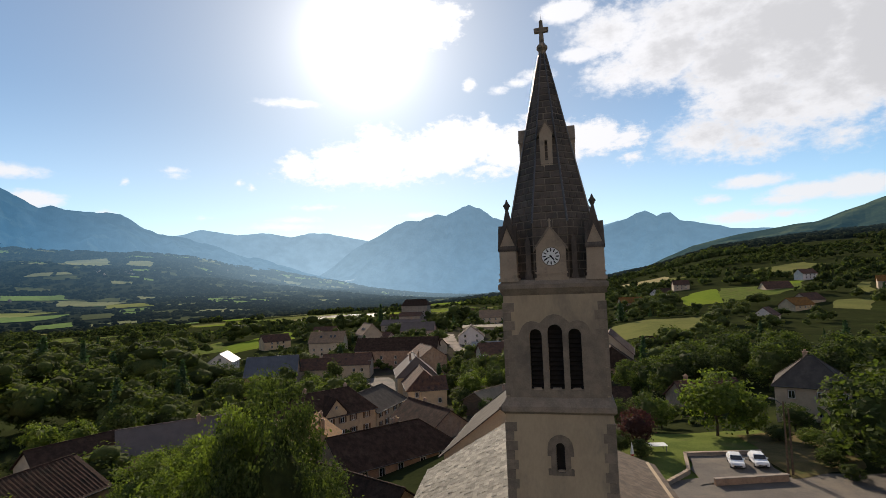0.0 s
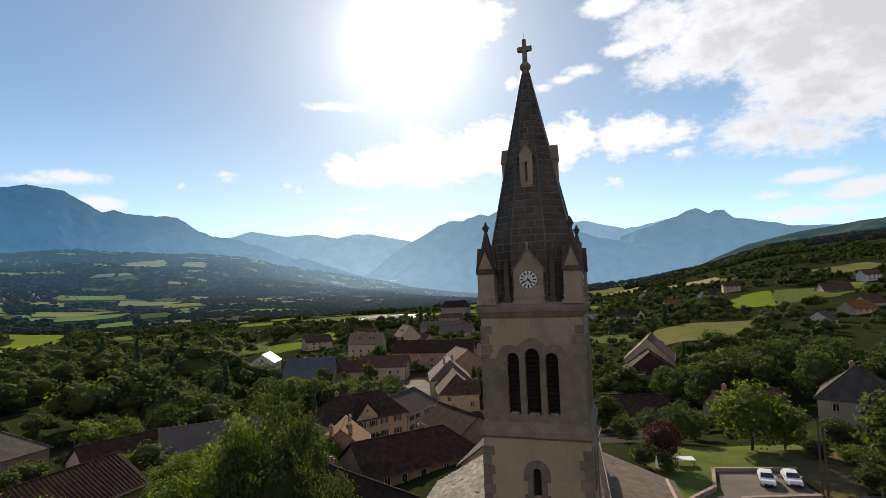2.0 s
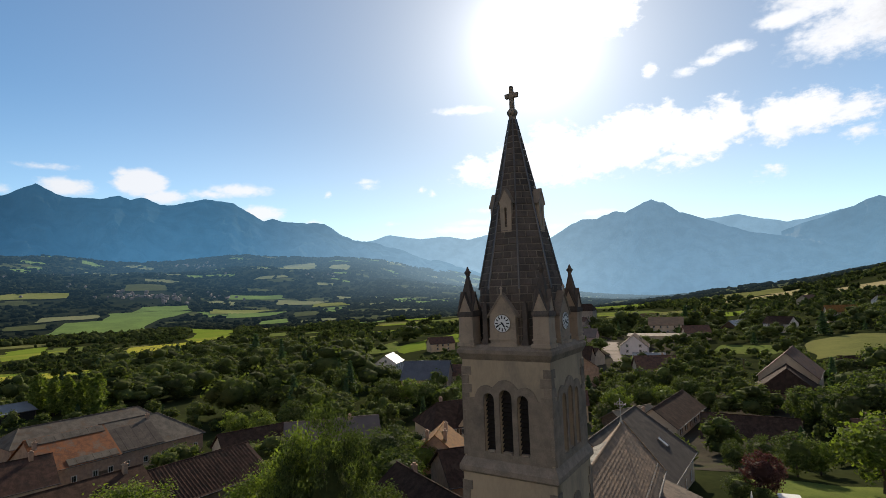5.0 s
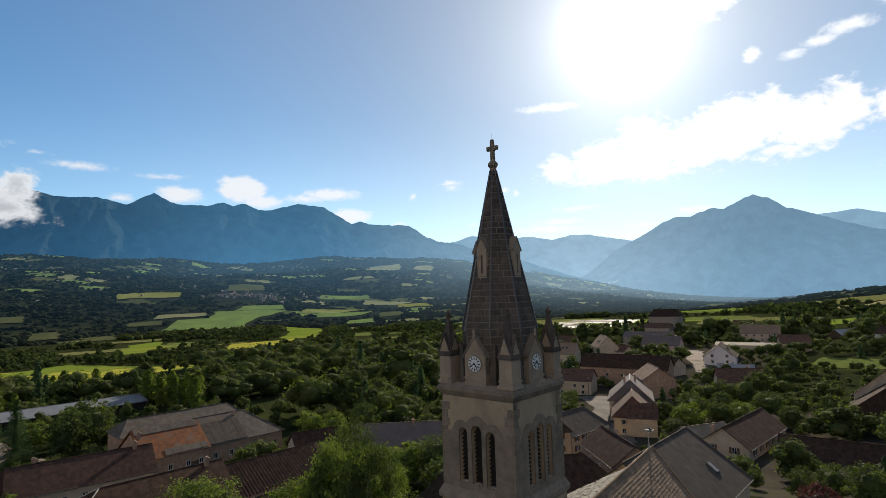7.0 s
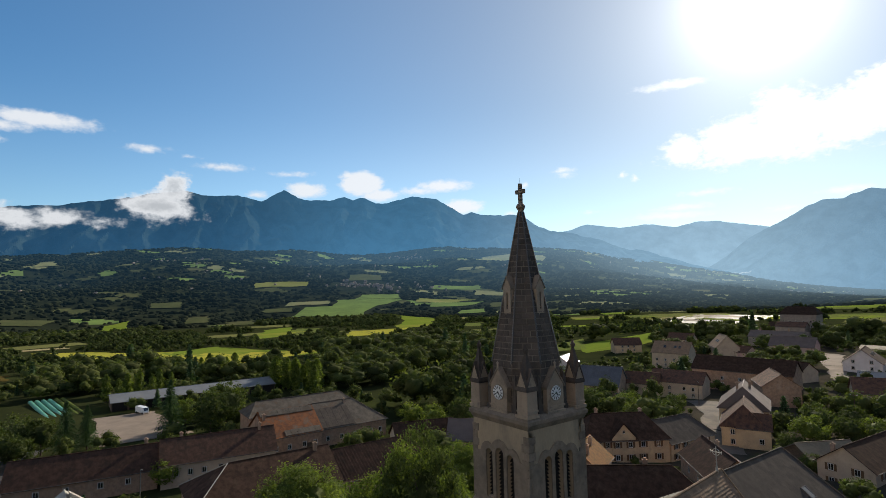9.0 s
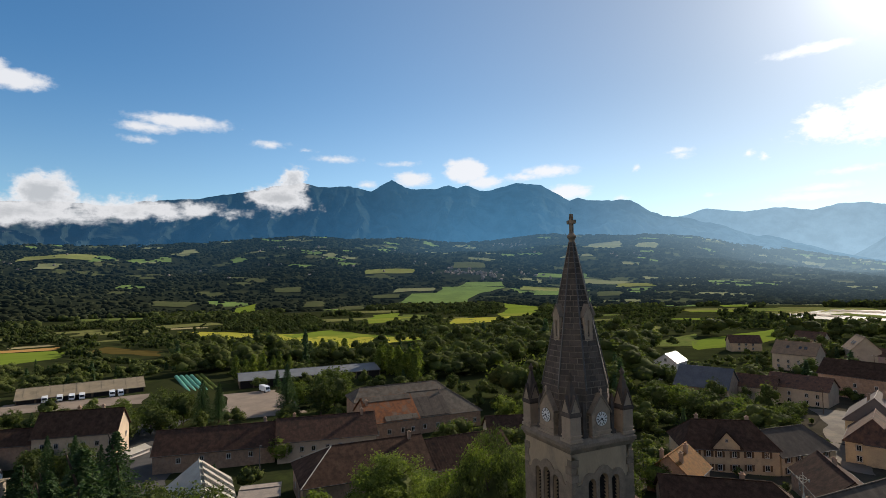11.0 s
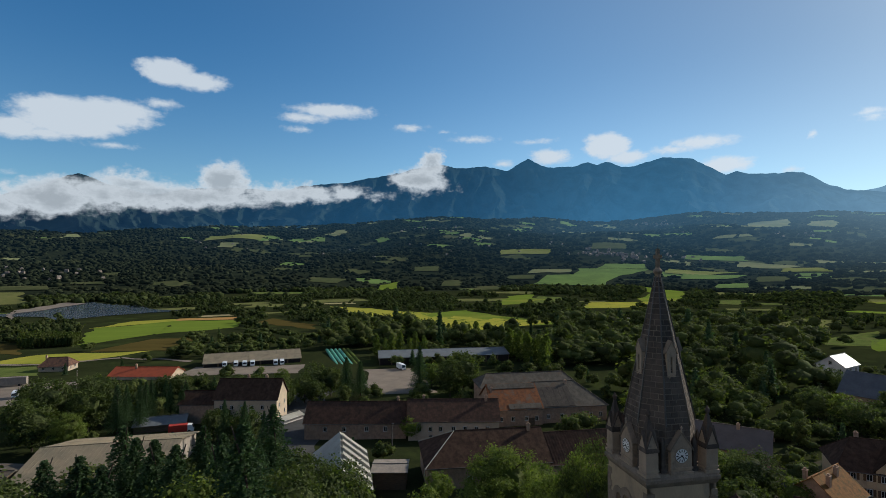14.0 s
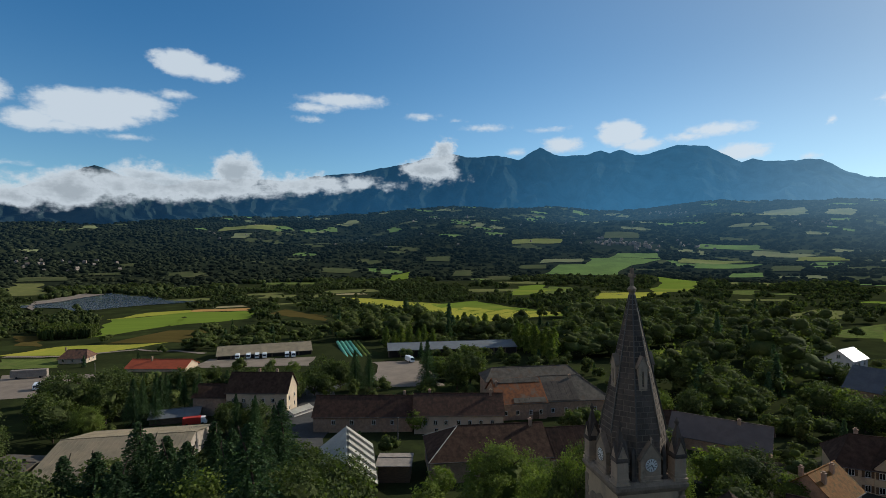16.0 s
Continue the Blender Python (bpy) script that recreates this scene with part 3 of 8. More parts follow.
def ground_height(x, y):
    """The height of the ground: a terrace round the church, the slope down to the valley floor, and the hills round it."""
    x, y = np.asarray(x, float), np.asarray(y, float)
    r = np.hypot(x, y)
    az = np.degrees(np.arctan2(x, y))
    west = np.interp(-x, [-10, 12, 30, 50, 80, 110, 230, 330, 500, 800, 1200], [0, -1.5, -4.5, -7.5, -9.5, -11.5, -14.5, -18, -26, -34, -38])
    north = -5.5 * smooth(48, 95, y) * np.interp(x, [-120, -60, -30, 15, 40, 90], [0, 0.3, 1.0, 1.15, 0.4, 0.3])
    z = west + north
    # the village terrace runs on northwards, the valley floor falls away slowly
    z = z + smooth(150, 330, y) * np.interp(x, [-400, -150, -60, 60], [0, 3, 5, 2])
    z = z - smooth(500, 3000, r) * 14 * smooth(-45, -25, az)
    # slope on the eastern side
    east = np.interp(az, [-8, 2, 8, 14, 30, 60, 90], [0, 0.02, 0.05, 0.085, 0.105, 0.12, 0.1])
    z = z + east * np.clip(r - 330, 0, 1300)
    # foothills west and north-west: rise to the elevation at which they meet the mountains
    top = np.interp(az, [-180, -150, -120, -102, -80, -66, -53, -44, -38, -30, -22, -14], [60, 80, 128, 205, 250, 232, 232, 228, 185, 108, 50, 10])
    z = z + (top + 40) * np.clip((r - 1250) / 1900.0, 0, 1) ** 1.15 * smooth(-10, -25, az)
    far = smooth(500, 1500, r)
    z = z + far * (ripple(x, y, 900, 5) * 8)
    # knolls and gullies on the foothills
    z = z + smooth(1300, 2300, r) * (fractal(x, y, 620, 7, 4) * 26 + np.abs(fractal(x, y, 900, 12, 3)) * 22) * smooth(-12, -30, az)
    # behind the camera the hillside goes on
    z = z + smooth(150, 900, -y) * smooth(-60, 60, x) * 60
    return z

# ---- shared builders ----


def part(name, bm, material=None, parent=None, label=""):
    """Links a bmesh, or a ready mesh, as one object under a thing or a part."""
    if isinstance(bm, bmesh.types.BMesh):
        data = bpy.data.meshes.new(name)
        bm.normal_update()
        bm.to_mesh(data)
        bm.free()
    else:
        data = bm
    if material and not data.materials:
        data.materials.append(M[material] if isinstance(material, str) else material)
    ob = new(name, data)
    ob.parent = parent
    if label:
        ob["label"] = label
    return ob


def thing(name, x, y, z, turn=0.0, label="", category="", group="", kind=""):
    ob = new(name)
    ob.matrix_world = pose(x, y, z, 0, 0, turn)
    ob.empty_display_size = 0.2
    return tagged(ob, label, category, group, kind)


def box(bm, x0, x1, y0, y1, z0, z1, m=None):
    made = [bm.verts.new((x, y, z)) for z in (z0, z1) for x, y in ((x0, y0), (x1, y0), (x1, y1), (x0, y1))]
    for f in ((3, 2, 1, 0), (4, 5, 6, 7), (0, 1, 5, 4), (1, 2, 6, 5), (2, 3, 7, 6), (3, 0, 4, 7)):
        bm.faces.new([made[i] for i in f])
    if m is not None:
        bmesh.ops.transform(bm, matrix=m, verts=made)
    return made


def prism(bm, outline, z0, z1, m=None):
    """An upright block over a counter-clockwise outline."""
    low = [bm.verts.new((x, y, z0)) for x, y in outline]
    high = [bm.verts.new((x, y, z1)) for x, y in outline]
    bm.faces.new(low[::-1])
    bm.faces.new(high)
    n = len(outline)
    for i in range(n):
        bm.faces.new((low[i], low[(i + 1) % n], high[(i + 1) % n], high[i]))
    if m is not None:
        bmesh.ops.transform(bm, matrix=m, verts=low + high)
    return low + high


def plate(bm, outline, y0, y1):
    """A block whose outline stands in the x-z plane, from y0 back to y1."""
    front = [bm.verts.new((x, y0, z)) for x, z in outline]
    rear = [bm.verts.new((x, y1, z)) for x, z in outline]
    bm.faces.new(front)
    bm.faces.new(rear[::-1])
    n = len(outline)
    for i in range(n):
        bm.faces.new((front[(i + 1) % n], front[i], rear[i], rear[(i + 1) % n]))
    return front + rear


def tube(bm, a, b, ra, rb, sides=8):
    """A tapered rod from a to b."""
    a, b = Vector(a), Vector(b)
    q = (b - a).to_track_quat("Z", "Y")
    rings = []
    for c, r in ((a, ra), (b, rb)):
        rings.append([bm.verts.new(c + q @ Vector((r * math.cos(6.2832 * k / sides), r * math.sin(6.2832 * k / sides), 0))) for k in range(sides)])
    for k in range(sides):
        bm.faces.new((rings[0][k], rings[0][(k + 1) % sides], rings[1][(k + 1) % sides], rings[1][k]))
    bm.faces.new(rings[0][::-1])
    bm.faces.new(rings[1])


def mesh_from(name, verts, faces, material, smooth_faces=False):
    """A mesh from numpy vertices (n, 3) and faces (m, 3 or 4)."""
    data = bpy.data.meshes.new(name)
    n, k = faces.shape
    data.vertices.add(len(verts))
    data.vertices.foreach_set("co", np.asarray(verts, np.float32).ravel())
    data.loops.add(n * k)
    data.loops.foreach_set("vertex_index", np.asarray(faces, np.int32).ravel())
    data.polygons.add(n)
    data.polygons.foreach_set("loop_start", np.arange(0, n * k, k, dtype=np.int32))
    data.polygons.foreach_set("loop_total", np.full(n, k, dtype=np.int32))
    data.polygons.foreach_set("use_smooth", np.full(n, smooth_faces))
    data.update(calc_edges=True)
    data.materials.append(M[material])
    return data


def grid_faces(rows, columns):
    i = np.arange(rows - 1)[:, None] * columns + np.arange(columns - 1)[None]
    i = i.ravel()
    return np.stack([i, i + 1, i + columns + 1, i + columns], 1)


# ---- ground ----
radii = np.concatenate([np.linspace(0, 200, 60), np.geomspace(206, 4900, 120)])
turns = np.radians(np.linspace(-180, 180, 361))
rr, tt = np.meshgrid(radii, turns, indexing="ij")
gx, gy = rr * np.sin(tt), rr * np.cos(tt)
ground = part("ground", mesh_from("ground", np.stack([gx, gy, ground_height(gx, gy) - 14 * smooth(1130, 1260, rr)], -1).reshape(-1, 3), grid_faces(*rr.shape)[:, ::-1], "soil", True), None)
tagged(ground, "dark green woodland floor and rough grass of the valley", "ground", kind="structure")

FIELDS = []


def patch(name, corners, material, label, lift=0.12, steps=16, category="field"):
    """A field, yard or road laid on the ground: a four-cornered sheet with a slightly wavering rim."""
    c = [Vector((*p, 0)) for p in corners]
    # beyond 1100 m fields take copies that carry painted haze
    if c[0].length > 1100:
        material = {"field_yellow": "hazed_field", "field_pale": "far_field", "field_green": "far_green", "meadow": "far_meadow", "grass": "far_meadow"}.get(material, material)
    if (c[1] - c[0]).cross(c[2] - c[1]).z < 0:
        c = c[::-1]
        corners = list(corners)[::-1]
    u, v = np.meshgrid(np.linspace(0, 1, steps), np.linspace(0, 1, steps), indexing="ij")
    x = (1 - u) * (1 - v) * c[0].x + u * (1 - v) * c[1].x + u * v * c[2].x + (1 - u) * v * c[3].x
    y = (1 - u) * (1 - v) * c[0].y + u * (1 - v) * c[1].y + u * v * c[2].y + (1 - u) * v * c[3].y
    size = math.sqrt(max((c[2] - c[0]).length * (c[3] - c[1]).length, 1))
    x, y = x + ripple(x, y, size * 0.5, 31) * size * 0.03, y + ripple(x, y, size * 0.5, 32) * size * 0.03
    far = np.hypot(x, y)
    z = ground_height(x, y) + lift + far * far * 0.22e-6 + 1.6 * smooth(1100, 1250, far)
    ob = part(name, mesh_from(name, np.stack([x, y, z], -1).reshape(-1, 3), grid_faces(steps, steps), material, True))
    FIELDS.append([(p[0], p[1]) for p in corners])
    return tagged(ob, label, category, kind="structure")


def inside(x, y, quad, grow=0.0):
    """Whether points lie in a convex counter-clockwise quad, grown by some metres."""
    ok = np.ones(np.shape(x), bool)
    for k in range(4):
        (ax, ay), (bx, by) = quad[k], quad[(k + 1) % 4]
        length = math.hypot(bx - ax, by - ay) + 1e-9
        ok &= ((bx - ax) * (y - ay) - (by - ay) * (x - ax)) / length > -grow
    return ok


def backdrop(name, label, material, ridge, distance, foot, depth=500.0, rugged=1.0, seed=1, az_step=0.12, eye=33.0):
    """A range of mountains: crest elevations along the bearing, a face that falls to its foot with spurs and gullies, and a back."""
    bearings = [p[0] for p in ridge]
    az = np.arange(bearings[0], bearings[-1] + 1e-6, az_step)
    crest = np.interp(az, bearings, [p[1] for p in ridge])
    arc = np.radians(az) * distance
    crest = crest + (fractal(arc, arc * 0, 260, seed, 5, 0.55) * 0.34 - 0.05) * rugged
    rows = 64
    s = np.linspace(0, 1, rows)
    A, S = np.meshgrid(az, s, indexing="ij")
    climb = np.clip(S / 0.86, 0, 1)
    rise_ = np.where(S < 0.86, climb ** 1.35, 1 - (S - 0.86) / 0.14 * 0.8)
    # spurs run down the face from the crest, gullies between them, lesser ribs across
    along = np.radians(A) * distance
    lean = along + 170 * fractal(along, S * 900, 700, seed + 40, 2)
    spur = 1 - 2.2 * np.abs(fractal(lean, S * 420, 430, seed + 20, 3)) + 0.55 * (1 - 2 * np.abs(fractal(lean, S * 700, 150, seed + 25, 3)))
    fold = np.sin(climb * math.pi) ** 0.7
    reach = distance - depth * (1 - climb) - spur * depth * 0.10 * fold * rugged
    low_r = distance - depth
    foot = np.minimum(foot, ground_height(low_r * np.sin(np.radians(az)), low_r * np.cos(np.radians(az))) - 25)[:, None]
    top = distance * np.tan(np.radians(crest))[:, None] + eye
    height = foot + (top - foot) * rise_ + (spur * 17 + fractal(along, S * 900, 60, seed + 30, 2) * 7) * rugged * fold
    x, y = reach * np.sin(np.radians(A)), reach * np.cos(np.radians(A))
    ob = part(name, mesh_from(name, np.stack([x, y, height], -1).reshape(-1, 3), grid_faces(len(az), rows)[:, ::-1], material, False))
    return tagged(ob, label, "mountain", kind="structure")


# the blue of these ranges is haze painted into their emission
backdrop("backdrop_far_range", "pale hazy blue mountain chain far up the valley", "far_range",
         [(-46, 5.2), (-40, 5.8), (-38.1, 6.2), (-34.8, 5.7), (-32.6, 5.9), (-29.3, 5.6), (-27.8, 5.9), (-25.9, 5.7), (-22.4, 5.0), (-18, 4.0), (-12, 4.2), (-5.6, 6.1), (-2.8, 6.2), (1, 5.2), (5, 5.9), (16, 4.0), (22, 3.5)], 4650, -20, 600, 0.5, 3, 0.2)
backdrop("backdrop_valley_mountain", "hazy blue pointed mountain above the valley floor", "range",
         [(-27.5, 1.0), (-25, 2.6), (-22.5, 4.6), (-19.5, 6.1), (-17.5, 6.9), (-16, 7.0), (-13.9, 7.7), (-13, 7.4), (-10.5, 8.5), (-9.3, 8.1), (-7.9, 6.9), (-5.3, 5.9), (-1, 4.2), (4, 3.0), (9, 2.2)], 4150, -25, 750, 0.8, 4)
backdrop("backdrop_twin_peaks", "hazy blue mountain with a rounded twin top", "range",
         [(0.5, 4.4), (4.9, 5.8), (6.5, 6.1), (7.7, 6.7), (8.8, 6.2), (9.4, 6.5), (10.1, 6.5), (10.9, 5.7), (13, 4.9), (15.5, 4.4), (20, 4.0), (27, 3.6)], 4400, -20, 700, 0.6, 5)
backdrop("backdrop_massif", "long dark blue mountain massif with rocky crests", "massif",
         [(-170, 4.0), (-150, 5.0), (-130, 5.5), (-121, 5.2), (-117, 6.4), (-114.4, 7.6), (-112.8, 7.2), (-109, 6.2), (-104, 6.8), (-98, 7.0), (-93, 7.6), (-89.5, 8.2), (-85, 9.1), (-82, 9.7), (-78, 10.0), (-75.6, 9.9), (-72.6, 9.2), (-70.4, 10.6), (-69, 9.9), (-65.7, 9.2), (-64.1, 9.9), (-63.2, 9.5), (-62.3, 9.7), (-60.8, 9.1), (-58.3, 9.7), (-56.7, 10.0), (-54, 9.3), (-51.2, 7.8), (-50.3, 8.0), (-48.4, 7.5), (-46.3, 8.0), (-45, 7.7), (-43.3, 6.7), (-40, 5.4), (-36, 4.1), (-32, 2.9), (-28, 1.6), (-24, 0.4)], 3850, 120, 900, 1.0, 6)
# this hill glows faintly: haze painted into its material
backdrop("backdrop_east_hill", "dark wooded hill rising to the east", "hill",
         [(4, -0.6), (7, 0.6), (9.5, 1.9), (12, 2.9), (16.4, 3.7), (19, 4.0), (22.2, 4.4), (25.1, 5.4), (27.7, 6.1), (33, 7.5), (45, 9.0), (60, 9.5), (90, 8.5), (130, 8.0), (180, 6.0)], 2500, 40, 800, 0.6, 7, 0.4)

# the far side of the valley: a sheet of woods and hedged plots that climbs to the mountains


def plot_kind(x, y):
    """For far land: 0 wood, 1 meadow, 2 green field, 3 pale field; and the distance to the plot's border."""
    az = np.degrees(np.arctan2(x, y))
    r = np.hypot(x, y)
    own, border = plots(x, y, 105.0, 70.0, 81)
    open_share = np.interp(az, [-130, -100, -80, -60, -42, -25, 10, 36], [0.16, 0.21, 0.24, 0.28, 0.32, 0.48, 0.40, 0.25])
    open_share = np.clip(open_share + 0.22 * fractal(x, y, 700, 83, 2), 0.03, 0.7)
    share = own / open_share
    return np.where(share > 1, 0, np.where(share > 0.5, 1, np.where(share > 0.2, 2, 3))), border


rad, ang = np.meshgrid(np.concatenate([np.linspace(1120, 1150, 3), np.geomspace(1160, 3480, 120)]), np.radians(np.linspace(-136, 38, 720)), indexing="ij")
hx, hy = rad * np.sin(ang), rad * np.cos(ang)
# the four materials of this sheet carry painted haze
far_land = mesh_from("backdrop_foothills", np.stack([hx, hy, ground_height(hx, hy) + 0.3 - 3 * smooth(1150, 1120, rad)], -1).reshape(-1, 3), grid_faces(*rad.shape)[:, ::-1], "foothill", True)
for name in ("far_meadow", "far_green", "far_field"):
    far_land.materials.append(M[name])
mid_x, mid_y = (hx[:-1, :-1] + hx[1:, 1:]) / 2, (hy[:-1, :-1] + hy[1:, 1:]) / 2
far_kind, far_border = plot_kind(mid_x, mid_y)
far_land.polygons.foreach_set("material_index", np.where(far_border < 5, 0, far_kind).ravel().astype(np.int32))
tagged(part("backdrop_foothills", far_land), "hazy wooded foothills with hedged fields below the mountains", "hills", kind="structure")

# ---- fields, yards and water ----
patch("field", [(-731, -32), (-566, -12), (-360, 74), (-420, 165)], "field_yellow", "mown yellow-green field with a curved hedge")
patch("field", [(-595, 130), (-560, 60), (-400, 90), (-395, 162)], "field_green", "green strip of meadow beside a mown field")
patch("field", [(-337, -191), (-402, -162), (-545, -186), (-486, -236)], "field_green", "bright green field curving over a low rise", steps=24)
patch("field", [(-402, -162), (-450, -110), (-541, -130), (-545, -186)], "field_green", "bright green field curving over a low rise", steps=24)
patch("field", [(-478, -237), (-545, -186), (-566, -194), (-548, -231)], "field_yellow", "ripe yellow rim of a green field", lift=0.3)
patch("field", [(-545, -186), (-543, -130), (-574, -136), (-568, -193)], "field_orange", "ripe orange strip of corn", lift=0.3)
patch("field", [(-307, -164), (-297, -120), (-370, -121), (-368, -151)], "field_brown", "olive-brown stubble field")
patch("field", [(-546, -94), (-500, -104), (-413, -46), (-453, -43)], "field_brown", "dark ploughed strip")
patch("field", [(-269, -200), (-265, -156), (-301, -129), (-300, -189)], "field_yellow", "yellow flowering field beside the road")
patch("field", [(-309, -215), (-304, -199), (-359, -227), (-365, -247)], "field_brown", "small brown field beside a plantation")
patch("road", [(-268, -196), (-262.5, -166), (-258.5, -166), (-264, -196)], "gravel", "narrow pale road between fields", lift=0.2, category="road")
patch("road", [(-262.5, -166), (-277, -138), (-273.5, -136), (-258.5, -166)], "gravel", "narrow pale road between fields", lift=0.2, category="road")
patch("road", [(-277, -138), (-257, -96), (-253, -96), (-273.5, -136)], "gravel", "narrow pale road between fields", lift=0.2, category="road")
patch("field", [(-229, -176), (-229, -152), (-255, -166), (-257, -192)], "grass", "grass verge by the farm")
patch("yard", [(-170, -148), (-172, -121), (-210, -129), (-213, -167)], "gravel", "pale gravel lorry yard", category="yard")
patch("field", [(-228, 279), (-188, 247), (-191, 319), (-245, 399)], "field_green", "steep green pasture")
patch("field", [(-297, 259), (-297, 328), (-346, 390), (-379, 385)], "meadow", "rough pasture between hedges")
patch("field", [(-220, 240), (-205, 262), (-263, 330), (-246, 278)], "grass", "rough grass behind the village")
patch("field", [(-212, 124), (-178, 102), (-178, 131), (-205, 148)], "field_green", "small sunlit lawn between woods")
patch("field", [(20, 218), (56, 228), (70, 298), (20, 278)], "meadow", "dry meadow on the slope")
patch("field", [(75, 362), (98, 362), (119, 449), (90, 438)], "field_green", "green pasture on the hillside")
patch("field", [(99, 364), (166, 412), (178, 446), (120, 448)], "grass", "sloping green pasture")
patch("field", [(144, 318), (157, 303), (176, 343), (159, 348)], "meadow", "dry meadow on the slope")
patch("field", [(149, 427), (166, 412), (184, 461), (167, 469)], "field_green", "green pasture on the hillside")
patch("field", [(185, 378), (187, 364), (212, 417), (208, 423)], "meadow", "dry meadow on the slope")
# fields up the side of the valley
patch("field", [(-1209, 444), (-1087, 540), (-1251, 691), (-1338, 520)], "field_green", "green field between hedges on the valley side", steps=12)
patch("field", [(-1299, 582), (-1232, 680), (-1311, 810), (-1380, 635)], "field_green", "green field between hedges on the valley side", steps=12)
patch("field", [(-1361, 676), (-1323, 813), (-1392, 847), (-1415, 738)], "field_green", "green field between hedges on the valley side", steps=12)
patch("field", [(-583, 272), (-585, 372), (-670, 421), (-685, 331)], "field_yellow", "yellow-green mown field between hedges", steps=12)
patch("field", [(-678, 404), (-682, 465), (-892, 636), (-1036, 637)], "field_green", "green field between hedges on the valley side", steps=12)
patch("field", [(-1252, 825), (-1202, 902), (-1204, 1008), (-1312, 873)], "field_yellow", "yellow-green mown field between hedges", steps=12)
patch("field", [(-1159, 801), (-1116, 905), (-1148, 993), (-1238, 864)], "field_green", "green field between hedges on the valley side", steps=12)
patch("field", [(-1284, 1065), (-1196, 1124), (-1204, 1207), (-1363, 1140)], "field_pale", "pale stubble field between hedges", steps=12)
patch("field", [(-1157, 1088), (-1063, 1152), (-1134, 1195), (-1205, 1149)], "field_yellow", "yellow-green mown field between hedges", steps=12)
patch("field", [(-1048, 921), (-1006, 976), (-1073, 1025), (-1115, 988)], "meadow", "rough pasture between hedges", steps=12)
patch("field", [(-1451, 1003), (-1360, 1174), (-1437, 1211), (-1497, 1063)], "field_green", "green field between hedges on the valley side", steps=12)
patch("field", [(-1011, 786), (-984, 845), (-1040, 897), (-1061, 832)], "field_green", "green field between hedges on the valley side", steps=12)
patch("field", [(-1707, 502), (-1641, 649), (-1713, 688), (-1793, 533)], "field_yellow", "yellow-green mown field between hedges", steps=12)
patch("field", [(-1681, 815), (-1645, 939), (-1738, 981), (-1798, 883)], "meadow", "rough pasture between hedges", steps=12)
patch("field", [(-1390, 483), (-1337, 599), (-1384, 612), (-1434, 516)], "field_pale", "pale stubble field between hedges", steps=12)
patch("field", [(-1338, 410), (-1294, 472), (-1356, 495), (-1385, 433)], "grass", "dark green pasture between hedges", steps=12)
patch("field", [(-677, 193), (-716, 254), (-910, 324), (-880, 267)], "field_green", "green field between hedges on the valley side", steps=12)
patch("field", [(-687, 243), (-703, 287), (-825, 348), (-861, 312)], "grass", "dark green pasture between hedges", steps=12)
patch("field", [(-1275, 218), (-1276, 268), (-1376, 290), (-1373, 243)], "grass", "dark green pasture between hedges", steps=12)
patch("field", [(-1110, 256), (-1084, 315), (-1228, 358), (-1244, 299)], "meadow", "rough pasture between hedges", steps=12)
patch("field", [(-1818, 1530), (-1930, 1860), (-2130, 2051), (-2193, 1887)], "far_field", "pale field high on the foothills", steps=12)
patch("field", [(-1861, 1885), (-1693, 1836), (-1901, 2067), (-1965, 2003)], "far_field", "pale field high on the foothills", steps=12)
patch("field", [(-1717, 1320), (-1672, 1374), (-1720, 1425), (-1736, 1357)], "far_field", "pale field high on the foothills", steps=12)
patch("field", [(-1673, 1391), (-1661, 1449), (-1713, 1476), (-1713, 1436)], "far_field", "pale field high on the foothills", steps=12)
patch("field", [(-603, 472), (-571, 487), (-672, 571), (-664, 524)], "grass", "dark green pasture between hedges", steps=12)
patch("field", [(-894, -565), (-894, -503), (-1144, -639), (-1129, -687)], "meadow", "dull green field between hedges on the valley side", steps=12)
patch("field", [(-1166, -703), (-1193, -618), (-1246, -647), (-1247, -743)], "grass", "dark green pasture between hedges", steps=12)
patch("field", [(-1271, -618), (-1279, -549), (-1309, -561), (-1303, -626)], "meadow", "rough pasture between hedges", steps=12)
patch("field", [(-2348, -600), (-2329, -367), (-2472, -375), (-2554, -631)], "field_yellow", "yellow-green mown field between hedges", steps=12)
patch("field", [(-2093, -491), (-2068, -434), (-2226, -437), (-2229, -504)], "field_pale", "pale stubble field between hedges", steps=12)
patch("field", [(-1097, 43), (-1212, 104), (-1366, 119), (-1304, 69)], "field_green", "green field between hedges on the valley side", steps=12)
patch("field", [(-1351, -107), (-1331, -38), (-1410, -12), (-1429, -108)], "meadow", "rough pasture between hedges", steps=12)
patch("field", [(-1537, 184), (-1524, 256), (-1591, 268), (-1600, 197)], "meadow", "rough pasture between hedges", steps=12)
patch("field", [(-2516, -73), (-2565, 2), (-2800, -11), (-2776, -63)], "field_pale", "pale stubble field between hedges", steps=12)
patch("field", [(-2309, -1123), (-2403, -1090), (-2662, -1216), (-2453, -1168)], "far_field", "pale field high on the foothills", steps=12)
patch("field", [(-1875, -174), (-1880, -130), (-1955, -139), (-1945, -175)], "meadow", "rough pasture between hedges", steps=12)
